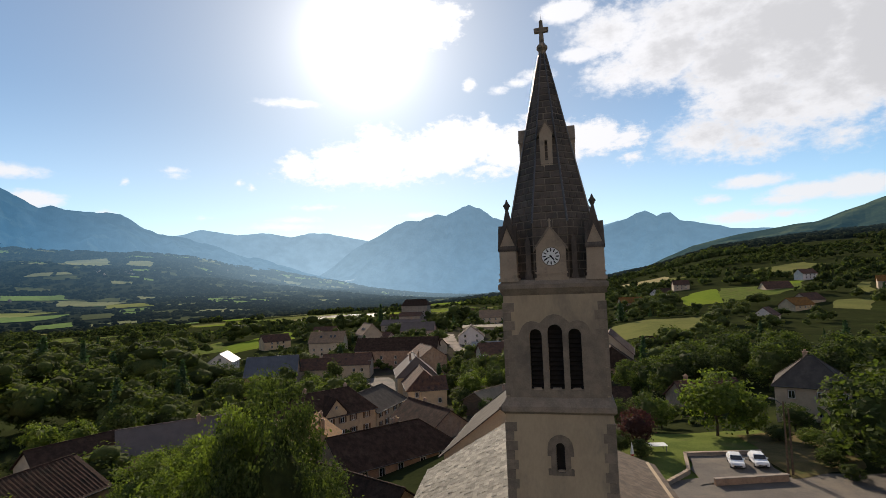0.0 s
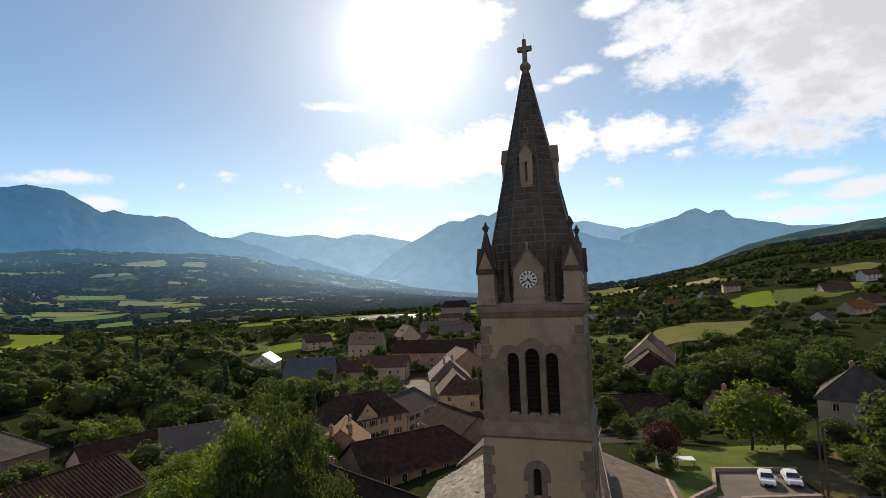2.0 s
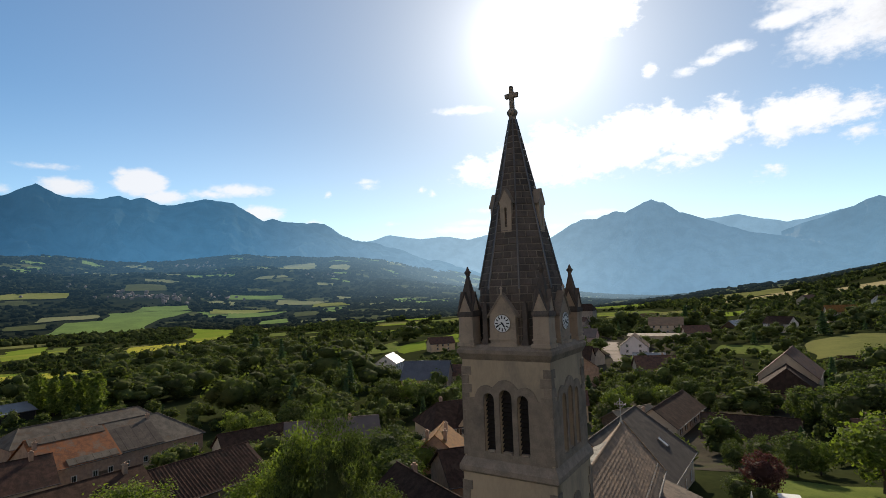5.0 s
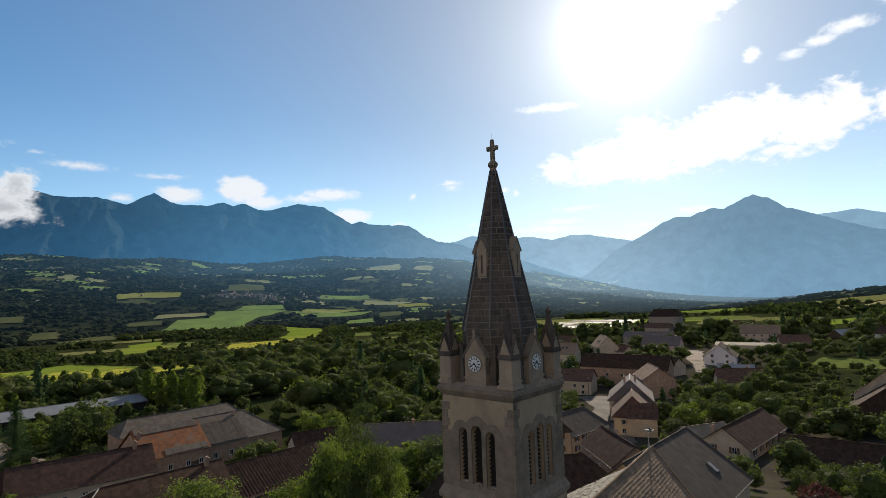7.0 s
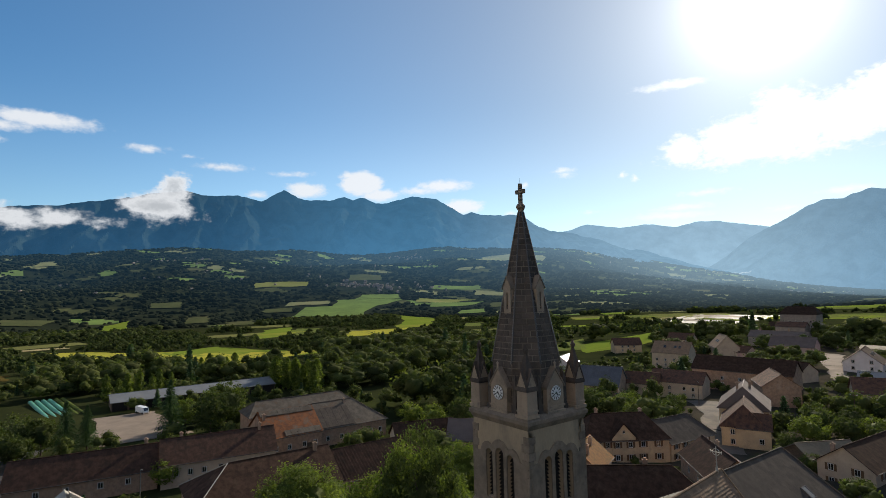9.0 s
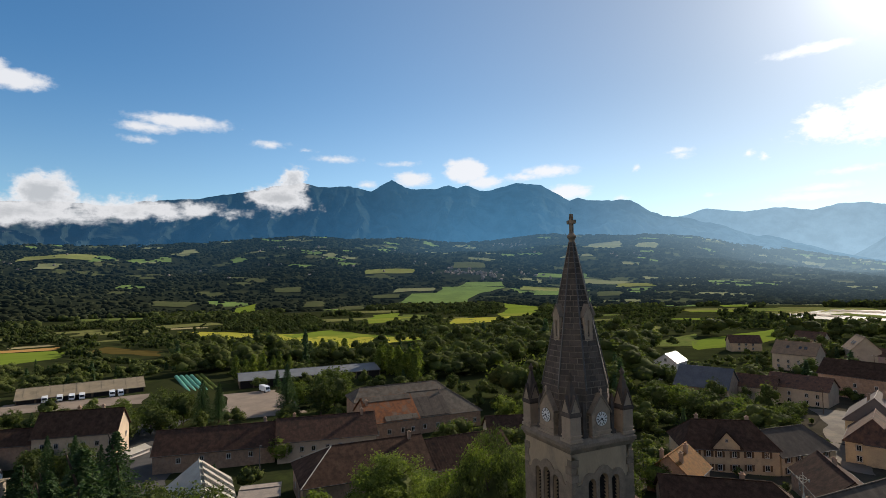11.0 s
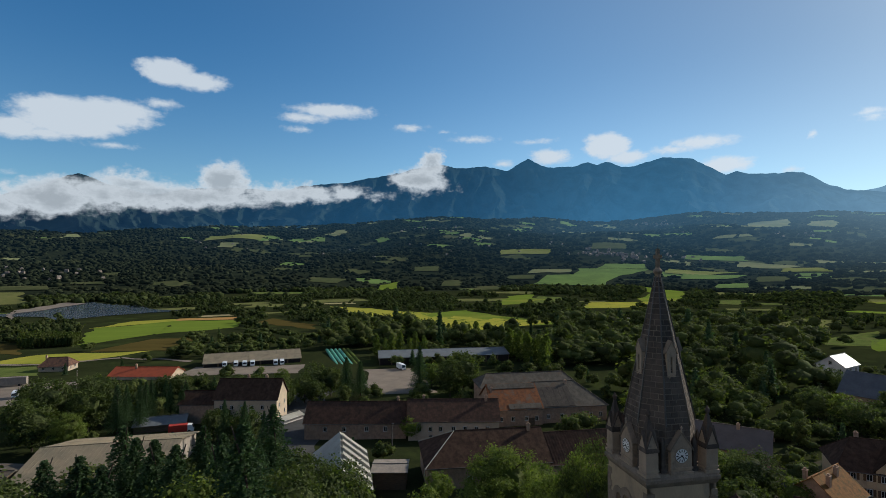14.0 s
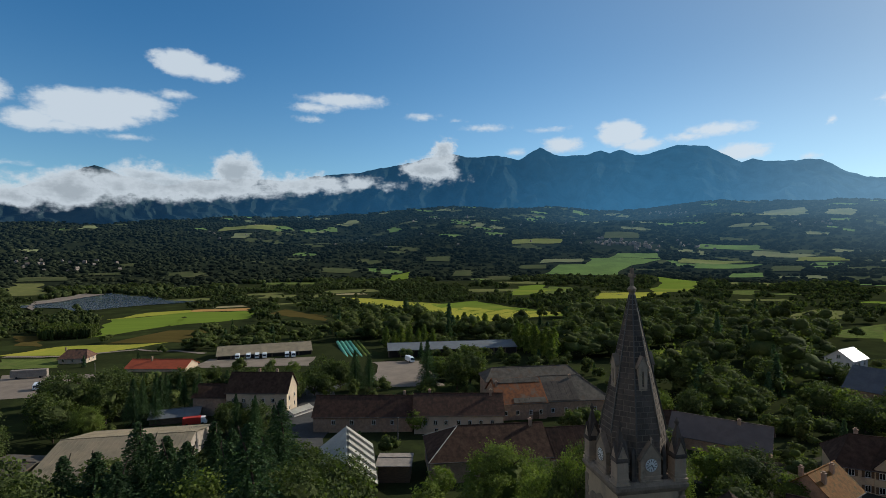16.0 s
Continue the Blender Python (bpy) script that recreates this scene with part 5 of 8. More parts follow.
# corner pinnacles with two gabled faces each
for k in range(4):
    turn = pose(0, 0, 0, 0, 0, 90 * k)
    m = turn @ pose(2.09, -2.09, 0)
    bm = bmesh.new()
    for spin in (0, 90):
        vs = pierced([(-0.42, 23.3), (0.42, 23.3), (0.4, 24.95), (0.0, 26.0), (-0.4, 24.95)], [arch(0.055, 23.95, 24.85)], -0.42, 0.4)
        data = bpy.data.meshes.new("tmp")
        bmesh.ops.transform(vs, matrix=pose(0, 0, 0, 0, 0, spin), verts=vs.verts)
        vs.to_mesh(data)
        vs.free()
        bm.from_mesh(data)
        bpy.data.meshes.remove(data)
    part("pinnacle", bm, "gold_face", tower, "pale gabled stone pinnacle with slit windows").matrix_basis = m
    # dark box inside, painted shade behind the slits
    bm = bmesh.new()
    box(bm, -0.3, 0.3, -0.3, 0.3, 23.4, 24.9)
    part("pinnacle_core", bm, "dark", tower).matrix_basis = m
    bm = bmesh.new()
    box(bm, -0.5, 0.5, -0.5, 0.5, 23.28, 23.46)
    box(bm, -0.46, 0.46, -0.46, 0.46, 23.62, 23.7)
    part("pinnacle_plinth", bm, "gold_face", tower).matrix_basis = m
    bm = bmesh.new()
    for spin in (0, 90):
        for s in (-1, 1):
            slope = [(s * 0.47, 24.80), (s * 0.47, 24.94), (0, 26.12), (0, 25.96)]
            for v in plate(bm, slope if s > 0 else slope[::-1], -0.47, 0.45 - spin * 0.0004):
                v.co = pose(0, 0, 0, 0, 0, spin) @ v.co
    part("pinnacle_coping", bm, "spire_stone", tower).matrix_basis = m
    bm = bmesh.new()
    low = [bm.verts.new((x * 0.34, y * 0.34, 25.5)) for x, y in ((-1, -1), (1, -1), (1, 1), (-1, 1))]
    high = [bm.verts.new((x * 0.06, y * 0.06, 26.95)) for x, y in ((-1, -1), (1, -1), (1, 1), (-1, 1))]
    bm.faces.new(high)
    for i in range(4):
        bm.faces.new((low[i], low[(i + 1) % 4], high[(i + 1) % 4], high[i]))
    part("spirelet", bm, "spire_stone", tower).matrix_basis = m
    bm = bmesh.new()
    tube(bm, (0, 0, 26.9), (0, 0, 27.02), 0.07, 0.13, 8)
    tube(bm, (0, 0, 27.02), (0, 0, 27.2), 0.13, 0.15, 8)
    tube(bm, (0, 0, 27.2), (0, 0, 27.45), 0.13, 0.02, 8)
    for s in ((0.17, 0), (-0.17, 0), (0, 0.17), (0, -0.17)):
        tube(bm, (0, 0, 27.1), (s[0], s[1], 27.14), 0.05, 0.06, 6)
    part("finial", bm, "spire_stone", tower).matrix_basis = m
    for s in (-1, 1):
        bm = bmesh.new()
        box(bm, -0.12, 0.12, -0.12, 0.12, 23.3, 25.2)
        frustum(bm, 0.12, 25.2, 0.01, 25.6)
        box(bm, -0.18, 0.18, -0.18, 0.18, 23.3, 23.62)
        part("buttress", bm, "spire_stone", tower).matrix_basis = turn @ pose(s * 1.12, -2.06, 0)

# stone cross on a collar
bm = bmesh.new()
for z0, z1, a, b in ((35.5, 35.8, 0.19, 0.2), (35.8, 35.95, 0.2, 0.3), (35.95, 36.08, 0.3, 0.3), (36.08, 36.3, 0.3, 0.12)):
    tube(bm, (0, 0, z0), (0, 0, z1), a, b, 12)
part("collar", bm, "stone", tower)
bm = bmesh.new()
plate(bm, [(-0.13, 36.2), (0.13, 36.2), (0.09, 36.9), (0.38, 36.88), (0.4, 37.14), (0.09, 37.12), (0.1, 37.55), (-0.1, 37.55), (-0.09, 37.12), (-0.4, 37.14), (-0.38, 36.88), (-0.09, 36.9)], -0.1, 0.1)
bmesh.ops.bevel(bm, geom=list(bm.edges), offset=0.02, segments=1, affect="EDGES")
part("cross", bm, "stone", tower, "plain weathered stone cross")
bm = bmesh.new()
tube(bm, (0, 0, 37.5), (0, 0, 37.95), 0.012, 0.006, 5)
part("lightning_rod", bm, "metal", tower)

# ---- nave ----
NAVE = pose(0.2, 0, 0, 0, 0, 5.2)
church = thing("church_nave", 0, 0, 0, 0, "long church nave with a brown tiled roof and an iron cross", "church")
church.matrix_world = NAVE


def slope_courses(bm, a, b, c, d, rows, thick=0.05, columns=0, jitter=0.0, seed=0):
    """Overlapping roof courses over the quad a, b (eave), c, d (ridge); columns cut each course into single slates."""
    rng = random.Random(seed)
    a, b, c, d = map(Vector, (a, b, c, d))
    up = (b - a).cross(d - a).normalized()
    for r in range(rows):
        t0, t1 = r / rows, min((r + 1.12) / rows, 1.0)
        l0, r0, l1, r1 = a.lerp(d, t0), b.lerp(c, t0), a.lerp(d, t1), b.lerp(c, t1)
        cuts = [0.0, 1.0]
        if columns:
            cuts = [0.0] + [min(max((i + (0.5 if r % 2 else 0.0) + rng.uniform(-0.2, 0.2)) / columns, 0.001), 0.999) for i in range(1 - r % 2, columns)] + [1.0]
        for p, q in zip(cuts, cuts[1:]):
            lift = up * (thick + rng.uniform(0, jitter))
            quad = [l0.lerp(r0, p) + lift, l0.lerp(r0, q) + lift, l1.lerp(r1, q) + up * 0.01, l1.lerp(r1, p) + up * 0.01]
            foot_ = [l0.lerp(r0, p), l0.lerp(r0, q)]
            v = [bm.verts.new(x) for x in quad + foot_]
            bm.faces.new(v[:4])
            bm.faces.new((v[4], v[5], v[1], v[0]))


RIDGE_Z, EAVE_Z = 12.6, 8.5
bm = bmesh.new()
box(bm, -3.4, 3.3, 2.3, 28.2, -1, 8.6)
plate(bm, [(-3.4, 8.6), (3.3, 8.6), (0, 12.4)], 27.7, 28.2)
part("wall", bm, "plaster", church)
bm = bmesh.new()
box(bm, -10.6, -3.4, 4.0, 21.2, -2, 6.1)
part("aisle_wall", bm, "plaster", church)
bm = bmesh.new()
slope_courses(bm, (3.7, 2.0, EAVE_Z - 0.35), (3.7, 28.6, EAVE_Z - 0.35), (0, 28.6, RIDGE_Z), (0, 2.0, RIDGE_Z), 20, 0.045, 60, 0.015, 3)
part("roof", bm, "tile_strips", church, "brown tiled roof slope")
bm = bmesh.new()
for seg in (((3.7, 2.0, EAVE_Z - 0.4), (3.7, 28.6, EAVE_Z - 0.4), (0, 28.6, RIDGE_Z - 0.06), (0, 2.0, RIDGE_Z - 0.06)), ((0, 2.0, RIDGE_Z - 0.06), (0, 21.4, RIDGE_Z - 0.06), (-11.3, 21.4, 5.9), (-11.3, 3.5, 5.9)), ((0, 21.4, RIDGE_Z - 0.06), (0, 28.6, RIDGE_Z - 0.06), (-3.9, 28.6, EAVE_Z - 0.4), (-3.9, 21.4, EAVE_Z - 0.4))):
    top = [bm.verts.new(p) for p in seg]
    low = [bm.verts.new((p[0], p[1], p[2] - 0.16)) for p in seg]
    bm.faces.new(top)
    bm.faces.new(low[::-1])
    for i in range(4):
        bm.faces.new((top[i], low[i], low[(i + 1) % 4], top[(i + 1) % 4]))
part("roof_deck", bm, "wood", church)
bm = bmesh.new()
slope_courses(bm, (-11.4, 21.6, 5.9), (-11.4, 3.3, 5.9), (0, 2.0, RIDGE_Z), (0, 21.6, RIDGE_Z), 32, 0.05, 34, 0.07, 4)
part("aisle_roof", bm, "stone_slates", church, "rough pale stone-slate roof slope")
bm = bmesh.new()
slope_courses(bm, (-3.9, 28.6, EAVE_Z - 0.35), (-3.9, 21.6, EAVE_Z - 0.35), (0, 21.6, RIDGE_Z), (0, 28.6, RIDGE_Z), 16, 0.05, 20, 0.03, 5)
part("rear_roof", bm, "tile_strips", church)
for i in range(60):
    bm = bmesh.new()
    tube(bm, (0, 2.2 + i * 0.436, RIDGE_Z + 0.02), (0, 2.2 + (i + 1) * 0.436, RIDGE_Z + 0.05), 0.11, 0.13, 7)
    part("ridge_tile", bm, "tile_strips", church)
bm = bmesh.new()
tube(bm, (3.78, 2.0, 8.12), (3.78, 28.6, 8.12), 0.09, 0.09, 8)
part("gutter", bm, "metal", church)
for i in range(9):
    bm = bmesh.new()
    tube(bm, (3.2, 3.0 + i * 3.1, 8.75), (3.2, 3.0 + i * 3.1, 9.12), 0.025, 0.025, 5)
    part("snow_guard_post", bm, "metal", church)
for off in (0.25, 0.42):
    bm = bmesh.new()
    tube(bm, (3.2 - off * 0.12, 2.8, 8.72 + off), (3.2 - off * 0.12, 28.0, 8.72 + off), 0.022, 0.022, 5)
    part("snow_guard_rail", bm, "metal", church)
for s in (-1, 1):
    bm = bmesh.new()
    tube(bm, (s * 3.75, 28.65, 8.2), (0, 28.65, 12.68), 0.09, 0.09, 6)
    part("verge_tiles", bm, "tile_strips", church)
# iron cross on the rear gable
bm = bmesh.new()
tube(bm, (0, 27.7, 12.6), (0, 27.7, 13.3), 0.16, 0.05, 8)
tube(bm, (0, 27.7, 13.3), (0, 27.7, 15.0), 0.055, 0.04, 6)
tube(bm, (-0.5, 27.7, 14.45), (0.5, 27.7, 14.45), 0.045, 0.045, 6)
for a in range(12):
    p, q = a * math.pi / 6, (a + 1) * math.pi / 6
    tube(bm, (0.32 * math.cos(p), 27.7, 14.45 + 0.32 * math.sin(p)), (0.32 * math.cos(q), 27.7, 14.45 + 0.32 * math.sin(q)), 0.035, 0.035, 5)
for s in (-0.5, 0.5):
    tube(bm, (s, 27.7, 14.33), (s, 27.7, 14.57), 0.05, 0.05, 5)
part("iron_cross", bm, "pale_sheet", church, "wrought iron roof cross")
# sacristy with a lean-to roof
sacristy = thing("sacristy", 0, 0, 0, 0, "low annex with a pale ribbed lean-to roof", "annex")
sacristy.matrix_world = NAVE
bm = bmesh.new()
box(bm, 3.5, 10.4, 16.0, 30.6, -1, 4.0)
part("wall", bm, "plaster", sacristy)
bm = bmesh.new()
slope_courses(bm, (11.0, 15.6, 3.6), (11.0, 31.0, 3.6), (3.4, 31.0, 6.6), (3.4, 15.6, 6.6), 16, 0.04, 44, 0.01, 8)
box(bm, 10.96, 11.1, 15.6, 31.0, 3.45, 3.62)
box(bm, 3.4, 10.9, 30.9, 31.02, 3.5, 3.6)
part("roof", bm, "annex_tiles", sacristy)
bm = bmesh.new()
v = [bm.verts.new(p) for p in ((3.4, 15.6, 6.5), (11.0, 15.6, 3.5), (11.0, 31.0, 3.5), (3.4, 31.0, 6.5), (3.4, 15.6, 6.35), (11.0, 15.6, 3.35), (11.0, 31.0, 3.35), (3.4, 31.0, 6.35))]
for f in ((0, 1, 2, 3), (7, 6, 5, 4), (0, 4, 5, 1), (1, 5, 6, 2), (2, 6, 7, 3), (3, 7, 4, 0)):
    bm.faces.new([v[i] for i in f])
part("roof_deck", bm, "wood", sacristy)

# ---- houses ----
BUILT = []


def window_meshes():
    frame_bm = pierced(rect(-0.5, 0.5, 0, 1.3), [rect(-0.42, -0.025, 0.08, 1.22), rect(0.025, 0.42, 0.08, 1.22)], -0.05, 0.06)
    pane_bm = bmesh.new()
    box(pane_bm, -0.43, 0.43, -0.012, 0.0, 0.06, 1.24)
    shutter_bm = bmesh.new()
    box(shutter_bm, -0.24, 0.24, -0.03, 0.03, 0, 1.3)
    surround_bm = pierced([(-0.72, -0.14), (0.72, -0.14), (0.72, -0.02), (0.62, -0.02), (0.62, 1.42), (-0.62, 1.42), (-0.62, -0.02), (-0.72, -0.02)], [rect(-0.5, 0.5, 0, 1.3)], -0.07, 0.05)
    made = []
    for name, bm, mat in (("window", frame_bm, "frame"), ("pane", pane_bm, "pane"), ("shutter", shutter_bm, "shutter"), ("surround", surround_bm, "gold_face")):
        data = bpy.data.meshes.new(name)
        bm.to_mesh(data)
        bm.free()
        data.materials.append(M[mat])
        made.append(data)
    return made


WINDOW, PANE, SHUTTER, SURROUND = window_meshes()


def add_window(parent, m, wide=1.0, high=1.0, shutters=False):
    w = part("window", WINDOW, None, parent)
    w.matrix_basis = m @ Matrix.Diagonal((wide, 1, high, 1))
    part("pane", PANE, None, w)
    part("surround", SURROUND, None, w)
    if shutters:
        for s in (-1, 1):
            part("shutter", SHUTTER, None, w).matrix_basis = pose(s * 0.76, -0.06, 0)


def roof_mesh(L, W, eave, ridge, hip0, hip1, over, thick, sag=0.0):
    """A ridge roof with hips of the given run at either end; hip 0 is a gable."""
    drop = over * (ridge - eave) / (W / 2)
    hx, hy = L / 2 + over, W / 2 + over
    ez = eave - drop
    bm = bmesh.new()
    r0, r1 = -L / 2 + hip0 - (over if hip0 == 0 else 0), L / 2 - hip1 + (over if hip1 == 0 else 0)
    n = 6
    xs = [r0 + (r1 - r0) * i / n for i in range(n + 1)]

    def rows(off):
        ridge_v = [bm.verts.new((x, 0, ridge - off - sag * math.sin(math.pi * i / n))) for i, x in enumerate(xs)]
        es = [-hx + 2 * hx * i / n for i in range(n + 1)]
        south = [bm.verts.new((x, -hy, ez - off)) for x in es]
        north_ = [bm.verts.new((x, hy, ez - off)) for x in es]
        return ridge_v, south, north_

    t, b = rows(0.0), rows(thick)
    for (rv, so, no), flip in ((t, False), (b, True)):
        for i in range(n):
            f1, f2 = [so[i], so[i + 1], rv[i + 1], rv[i]], [no[i + 1], no[i], rv[i], rv[i + 1]]
            for f in (f1, f2):
                bm.faces.new(f[::-1] if flip else f)
        if hip0 > 0:
            f = [no[0], so[0], rv[0]]
            bm.faces.new(f[::-1] if flip else f)
        if hip1 > 0:
            f = [so[-1], no[-1], rv[-1]]
            bm.faces.new(f[::-1] if flip else f)
    for i in range(n):
        bm.faces.new((b[1][i], b[1][i + 1], t[1][i + 1], t[1][i]))
        bm.faces.new((b[2][i + 1], b[2][i], t[2][i], t[2][i + 1]))
    for k, hip in ((0, hip0), (-1, hip1)):
        rim = [(1, 2)] if hip > 0 else [(1, 0), (0, 2)]
        for p, q in rim:
            f = [t[p][k], t[q][k], b[q][k], b[p][k]]
            bm.faces.new(f if k == 0 else f[::-1])
    bmesh.ops.recalc_face_normals(bm, faces=bm.faces)
    return bm


def house(label, x, y, turn, L, W, eave, ridge, wall, roof, hips=(0, 0), windows=(), chimneys=(), ribs=0, name="house", shutters=False, base=None, over=0.45, door=None, skylights=(), ridge_tiles=True, category="house", cap=None):
    """A house on its footprint; its ridge runs along its own x axis. windows: rows of (side, along, above ground)."""
    ground_z = float(ground_height(x, y)) if base is None else base
    ob = thing(name, x, y, ground_z, turn, label, category)
    e, r = eave - ground_z, ridge - ground_z
    bm = bmesh.new()
    sink = -2.5
    outline = [(-L / 2, -W / 2), (L / 2, -W / 2), (L / 2, W / 2), (-L / 2, W / 2)]
    prism(bm, outline, sink, e - 0.05)
    for end, hip in ((-1, hips[0]), (1, hips[1])):
        if hip == 0:
            v = [bm.verts.new((end * L / 2, s * W / 2, e - 0.05)) for s in (-1, 1)] + [bm.verts.new((end * L / 2, 0, r - 0.15))]
            w = [bm.verts.new((end * (L / 2 - 0.4), s * W / 2, e - 0.05)) for s in (-1, 1)] + [bm.verts.new((end * (L / 2 - 0.4), 0, r - 0.15))]
            bm.faces.new(v if end > 0 else v[::-1])
            bm.faces.new(w[::-1] if end > 0 else w)
            for i in (1, 2):
                bm.faces.new((v[i], w[i], w[(i + 1) % 3], v[(i + 1) % 3]))
    bmesh.ops.recalc_face_normals(bm, faces=bm.faces)
    part("wall", bm, wall, ob)
    rf = part("roof", roof_mesh(L, W, e, r, hips[0], hips[1], over, 0.16, 0.0 if W > 14 else 0.06), roof, ob)
    rise_, half = r - e, W / 2
    pitch = math.degrees(math.atan2(rise_, half))
    if ridge_tiles:
        bm = bmesh.new()
        tube(bm, (-L / 2 + hips[0] - (over if not hips[0] else 0), 0, r + 0.03), (L / 2 - hips[1] + (over if not hips[1] else 0), 0, r + 0.03), 0.11, 0.11, 6)
        part("ridge_cap", bm, roof, rf)
        for hip, s in ((hips[0], -1), (hips[1], 1)):
            if hip:
                for t in (-1, 1):
                    bm = bmesh.new()
                    tube(bm, (s * (L / 2 - hip), 0, r + 0.03), (s * (L / 2 + over), t * (half + over), e - over * rise_ / half + 0.04), 0.1, 0.1, 6)
                    part("hip_cap", bm, cap or roof, rf)
        for s in (-1, 1):
            bm = bmesh.new()
            tube(bm, (-L / 2 - over, s * (half + over + 0.06), e - over * rise_ / half - 0.04), (L / 2 + over, s * (half + over + 0.06), e - over * rise_ / half - 0.04), 0.07, 0.07, 6)
            part("gutter", bm, "metal", rf)
    for k in range(ribs):
        for s in (-1, 1):
            xx = -L / 2 + L * (k + 0.5) / ribs
            bm = bmesh.new()
            box(bm, -0.04, 0.04, 0, math.hypot(rise_, half), 0.0, 0.07)
            part("rib", bm, roof, rf).matrix_basis = pose(xx, s * half, e + 0.01, s * -pitch if s > 0 else pitch, 0, 180 if s > 0 else 0) if s < 0 else pose(xx, half, e + 0.01, pitch, 0, 180)
    for cx, cy, ch in chimneys:
        z = r - rise_ * abs(cy) / half
        bm = bmesh.new()
        box(bm, cx - 0.35, cx + 0.35, cy - 0.3, cy + 0.3, z - 0.6, z + ch)
        box(bm, cx - 0.43, cx + 0.43, cy - 0.38, cy + 0.38, z + ch, z + ch + 0.12)
        box(bm, cx - 0.2, cx + 0.2, cy - 0.2, cy + 0.2, z + ch + 0.12, z + ch + 0.4)
        part("chimney", bm, "rubble", ob)
    for cx, cy in skylights:
        z = r - rise_ * abs(cy) / half
        s = -1 if cy < 0 else 1
        m = pose(cx, cy, z + 0.12, pitch if s < 0 else -pitch, 0, 0)
        bm = bmesh.new()
        for x0, x1, y0, y1 in ((-0.6, -0.5, -0.8, 0.8), (0.5, 0.6, -0.8, 0.8), (-0.5, 0.5, -0.8, -0.7), (-0.5, 0.5, 0.7, 0.8)):
            box(bm, x0, x1, y0, y1, -0.1, 0.08)
        sk = part("skylight", bm, "metal", rf)
        sk.matrix_basis = m
        bm = bmesh.new()
        box(bm, -0.5, 0.5, -0.7, 0.7, 0.0, 0.03)
        part("pane", bm, "pane", sk)
    sides = {"s": pose(0, -W / 2, 0), "n": pose(0, W / 2, 0, 0, 0, 180), "e": pose(L / 2, 0, 0, 0, 0, 90), "w": pose(-L / 2, 0, 0, 0, 0, -90)}
    for side, along, up in windows:
        gabled = (side == "e" and not hips[1]) or (side == "w" and not hips[0])
        if up + 1.4 > (r - 1.0 if gabled else e):
            continue
        add_window(ob, sides[side] @ pose(along, 0, up), shutters=shutters)
    if door:
        side, along, wide, high = door
        bm = bmesh.new()
        box(bm, -wide / 2, wide / 2, -0.06, 0.05, -0.3, high)
        leaf = part("door", bm, "wood", ob)
        leaf.matrix_basis = sides[side] @ pose(along, 0, 0)
        for k in range(5):
            bm = bmesh.new()
            box(bm, -wide / 2 + wide * (k + 0.1) / 5, -wide / 2 + wide * (k + 0.9) / 5, -0.09, -0.06, 0.1, high - 0.1)
            part("plank", bm, "wood", leaf)
    c, s_ = math.cos(radians(turn)), math.sin(radians(turn))
    BUILT.append([(x + c * px - s_ * py, y + s_ * px + c * py) for px, py in outline])
    return ob


def row(side, xs, ups):
    return [(side, a, u) for u in ups for a in xs]


# the long row of farm buildings west of the church
def roof_sheets(ob, x0, x1, low, high, W, eave, ridge, material, label=""):
    """Sheets of another make laid on the south slope of a roof, each a slab of its own; low and high are shares of the slope."""
    e, r, half = eave - ob.location.z, ridge - ob.location.z, W / 2
    n = max(1, round((x1 - x0) / 1.6))
    for k in range(n):
        a, b = x0 + (x1 - x0) * k / n, x0 + (x1 - x0) * (k + 1) / n - 0.03
        bm = bmesh.new()
        lift = 0.05 + 0.015 * (k % 2)
        v = [bm.verts.new((p, -half * (1 - s), e + (r - e) * s + up)) for up in (lift - 0.04, lift + 0.14) for p, s in ((a, low), (b, low), (b, high), (a, high))]
        bm.faces.new(v[3::-1])
        bm.faces.new(v[4:])
        for i in range(4):
            j = (i + 1) % 4
            bm.faces.new((v[i], v[j], v[4 + j], v[4 + i]))
        part("roof_sheet", bm, material, ob, label)


rusty = house("long stone farm building under a rusty sheet roof", -122, 28.5, 88, 14.5, 17, -6.6, -1.5, "rubble", "rust", windows=row("s", (-5, -1.5, 2.5, 5.5), (1.6,)), chimneys=((-6.5, -2.5, 1.2),), door=("s", 4, 1.8, 2.4))
roof_sheets(rusty, -7.2, 7.2, 0.78, 0.985, 17, -6.6, -1.5, "zinc", "grey zinc sheet")
roof_sheets(rusty, -2.5, 7.2, -0.03, 0.16, 17, -6.6, -1.5, "zinc", "grey zinc sheet")
patched = house("stone farm building under a patched zinc roof", -122.5, 46, 88, 20, 17, -6.7, -1.5, "rubble", "zinc", (0, 7), windows=row("s", (-8, -4, 0, 5, 8), (1.5,)) + row("s", (-8, -4, 0, 5), (4.0,)), door=("s", 2.5, 2.2, 2.6), chimneys=((0, -1, 0.8),))
roof_sheets(patched, -9.7, 0.2, -0.03, 0.74, 17, -6.7, -1.5, "dark_sheet", "weathered dark grey roof sheet")
house("barn behind the farm under a pale brown sheet roof", -136, 38, 88, 32, 11, -4.4, -1.4, "rubble", "zinc", (3, 3))
house("low house with a row of white-framed windows under brown tiles", -110.5, 8.5, 80, 24, 12, -6.0, -2.0, "cream", "old_tile", windows=row("s", (-9, -6.2, -3.4, 0.0, 3, 6, 9), (2.6,)) + row("s", (-6, 4), (0.4,)), chimneys=((-8, 1, 1.3), (9, -0.5, 1.3)))
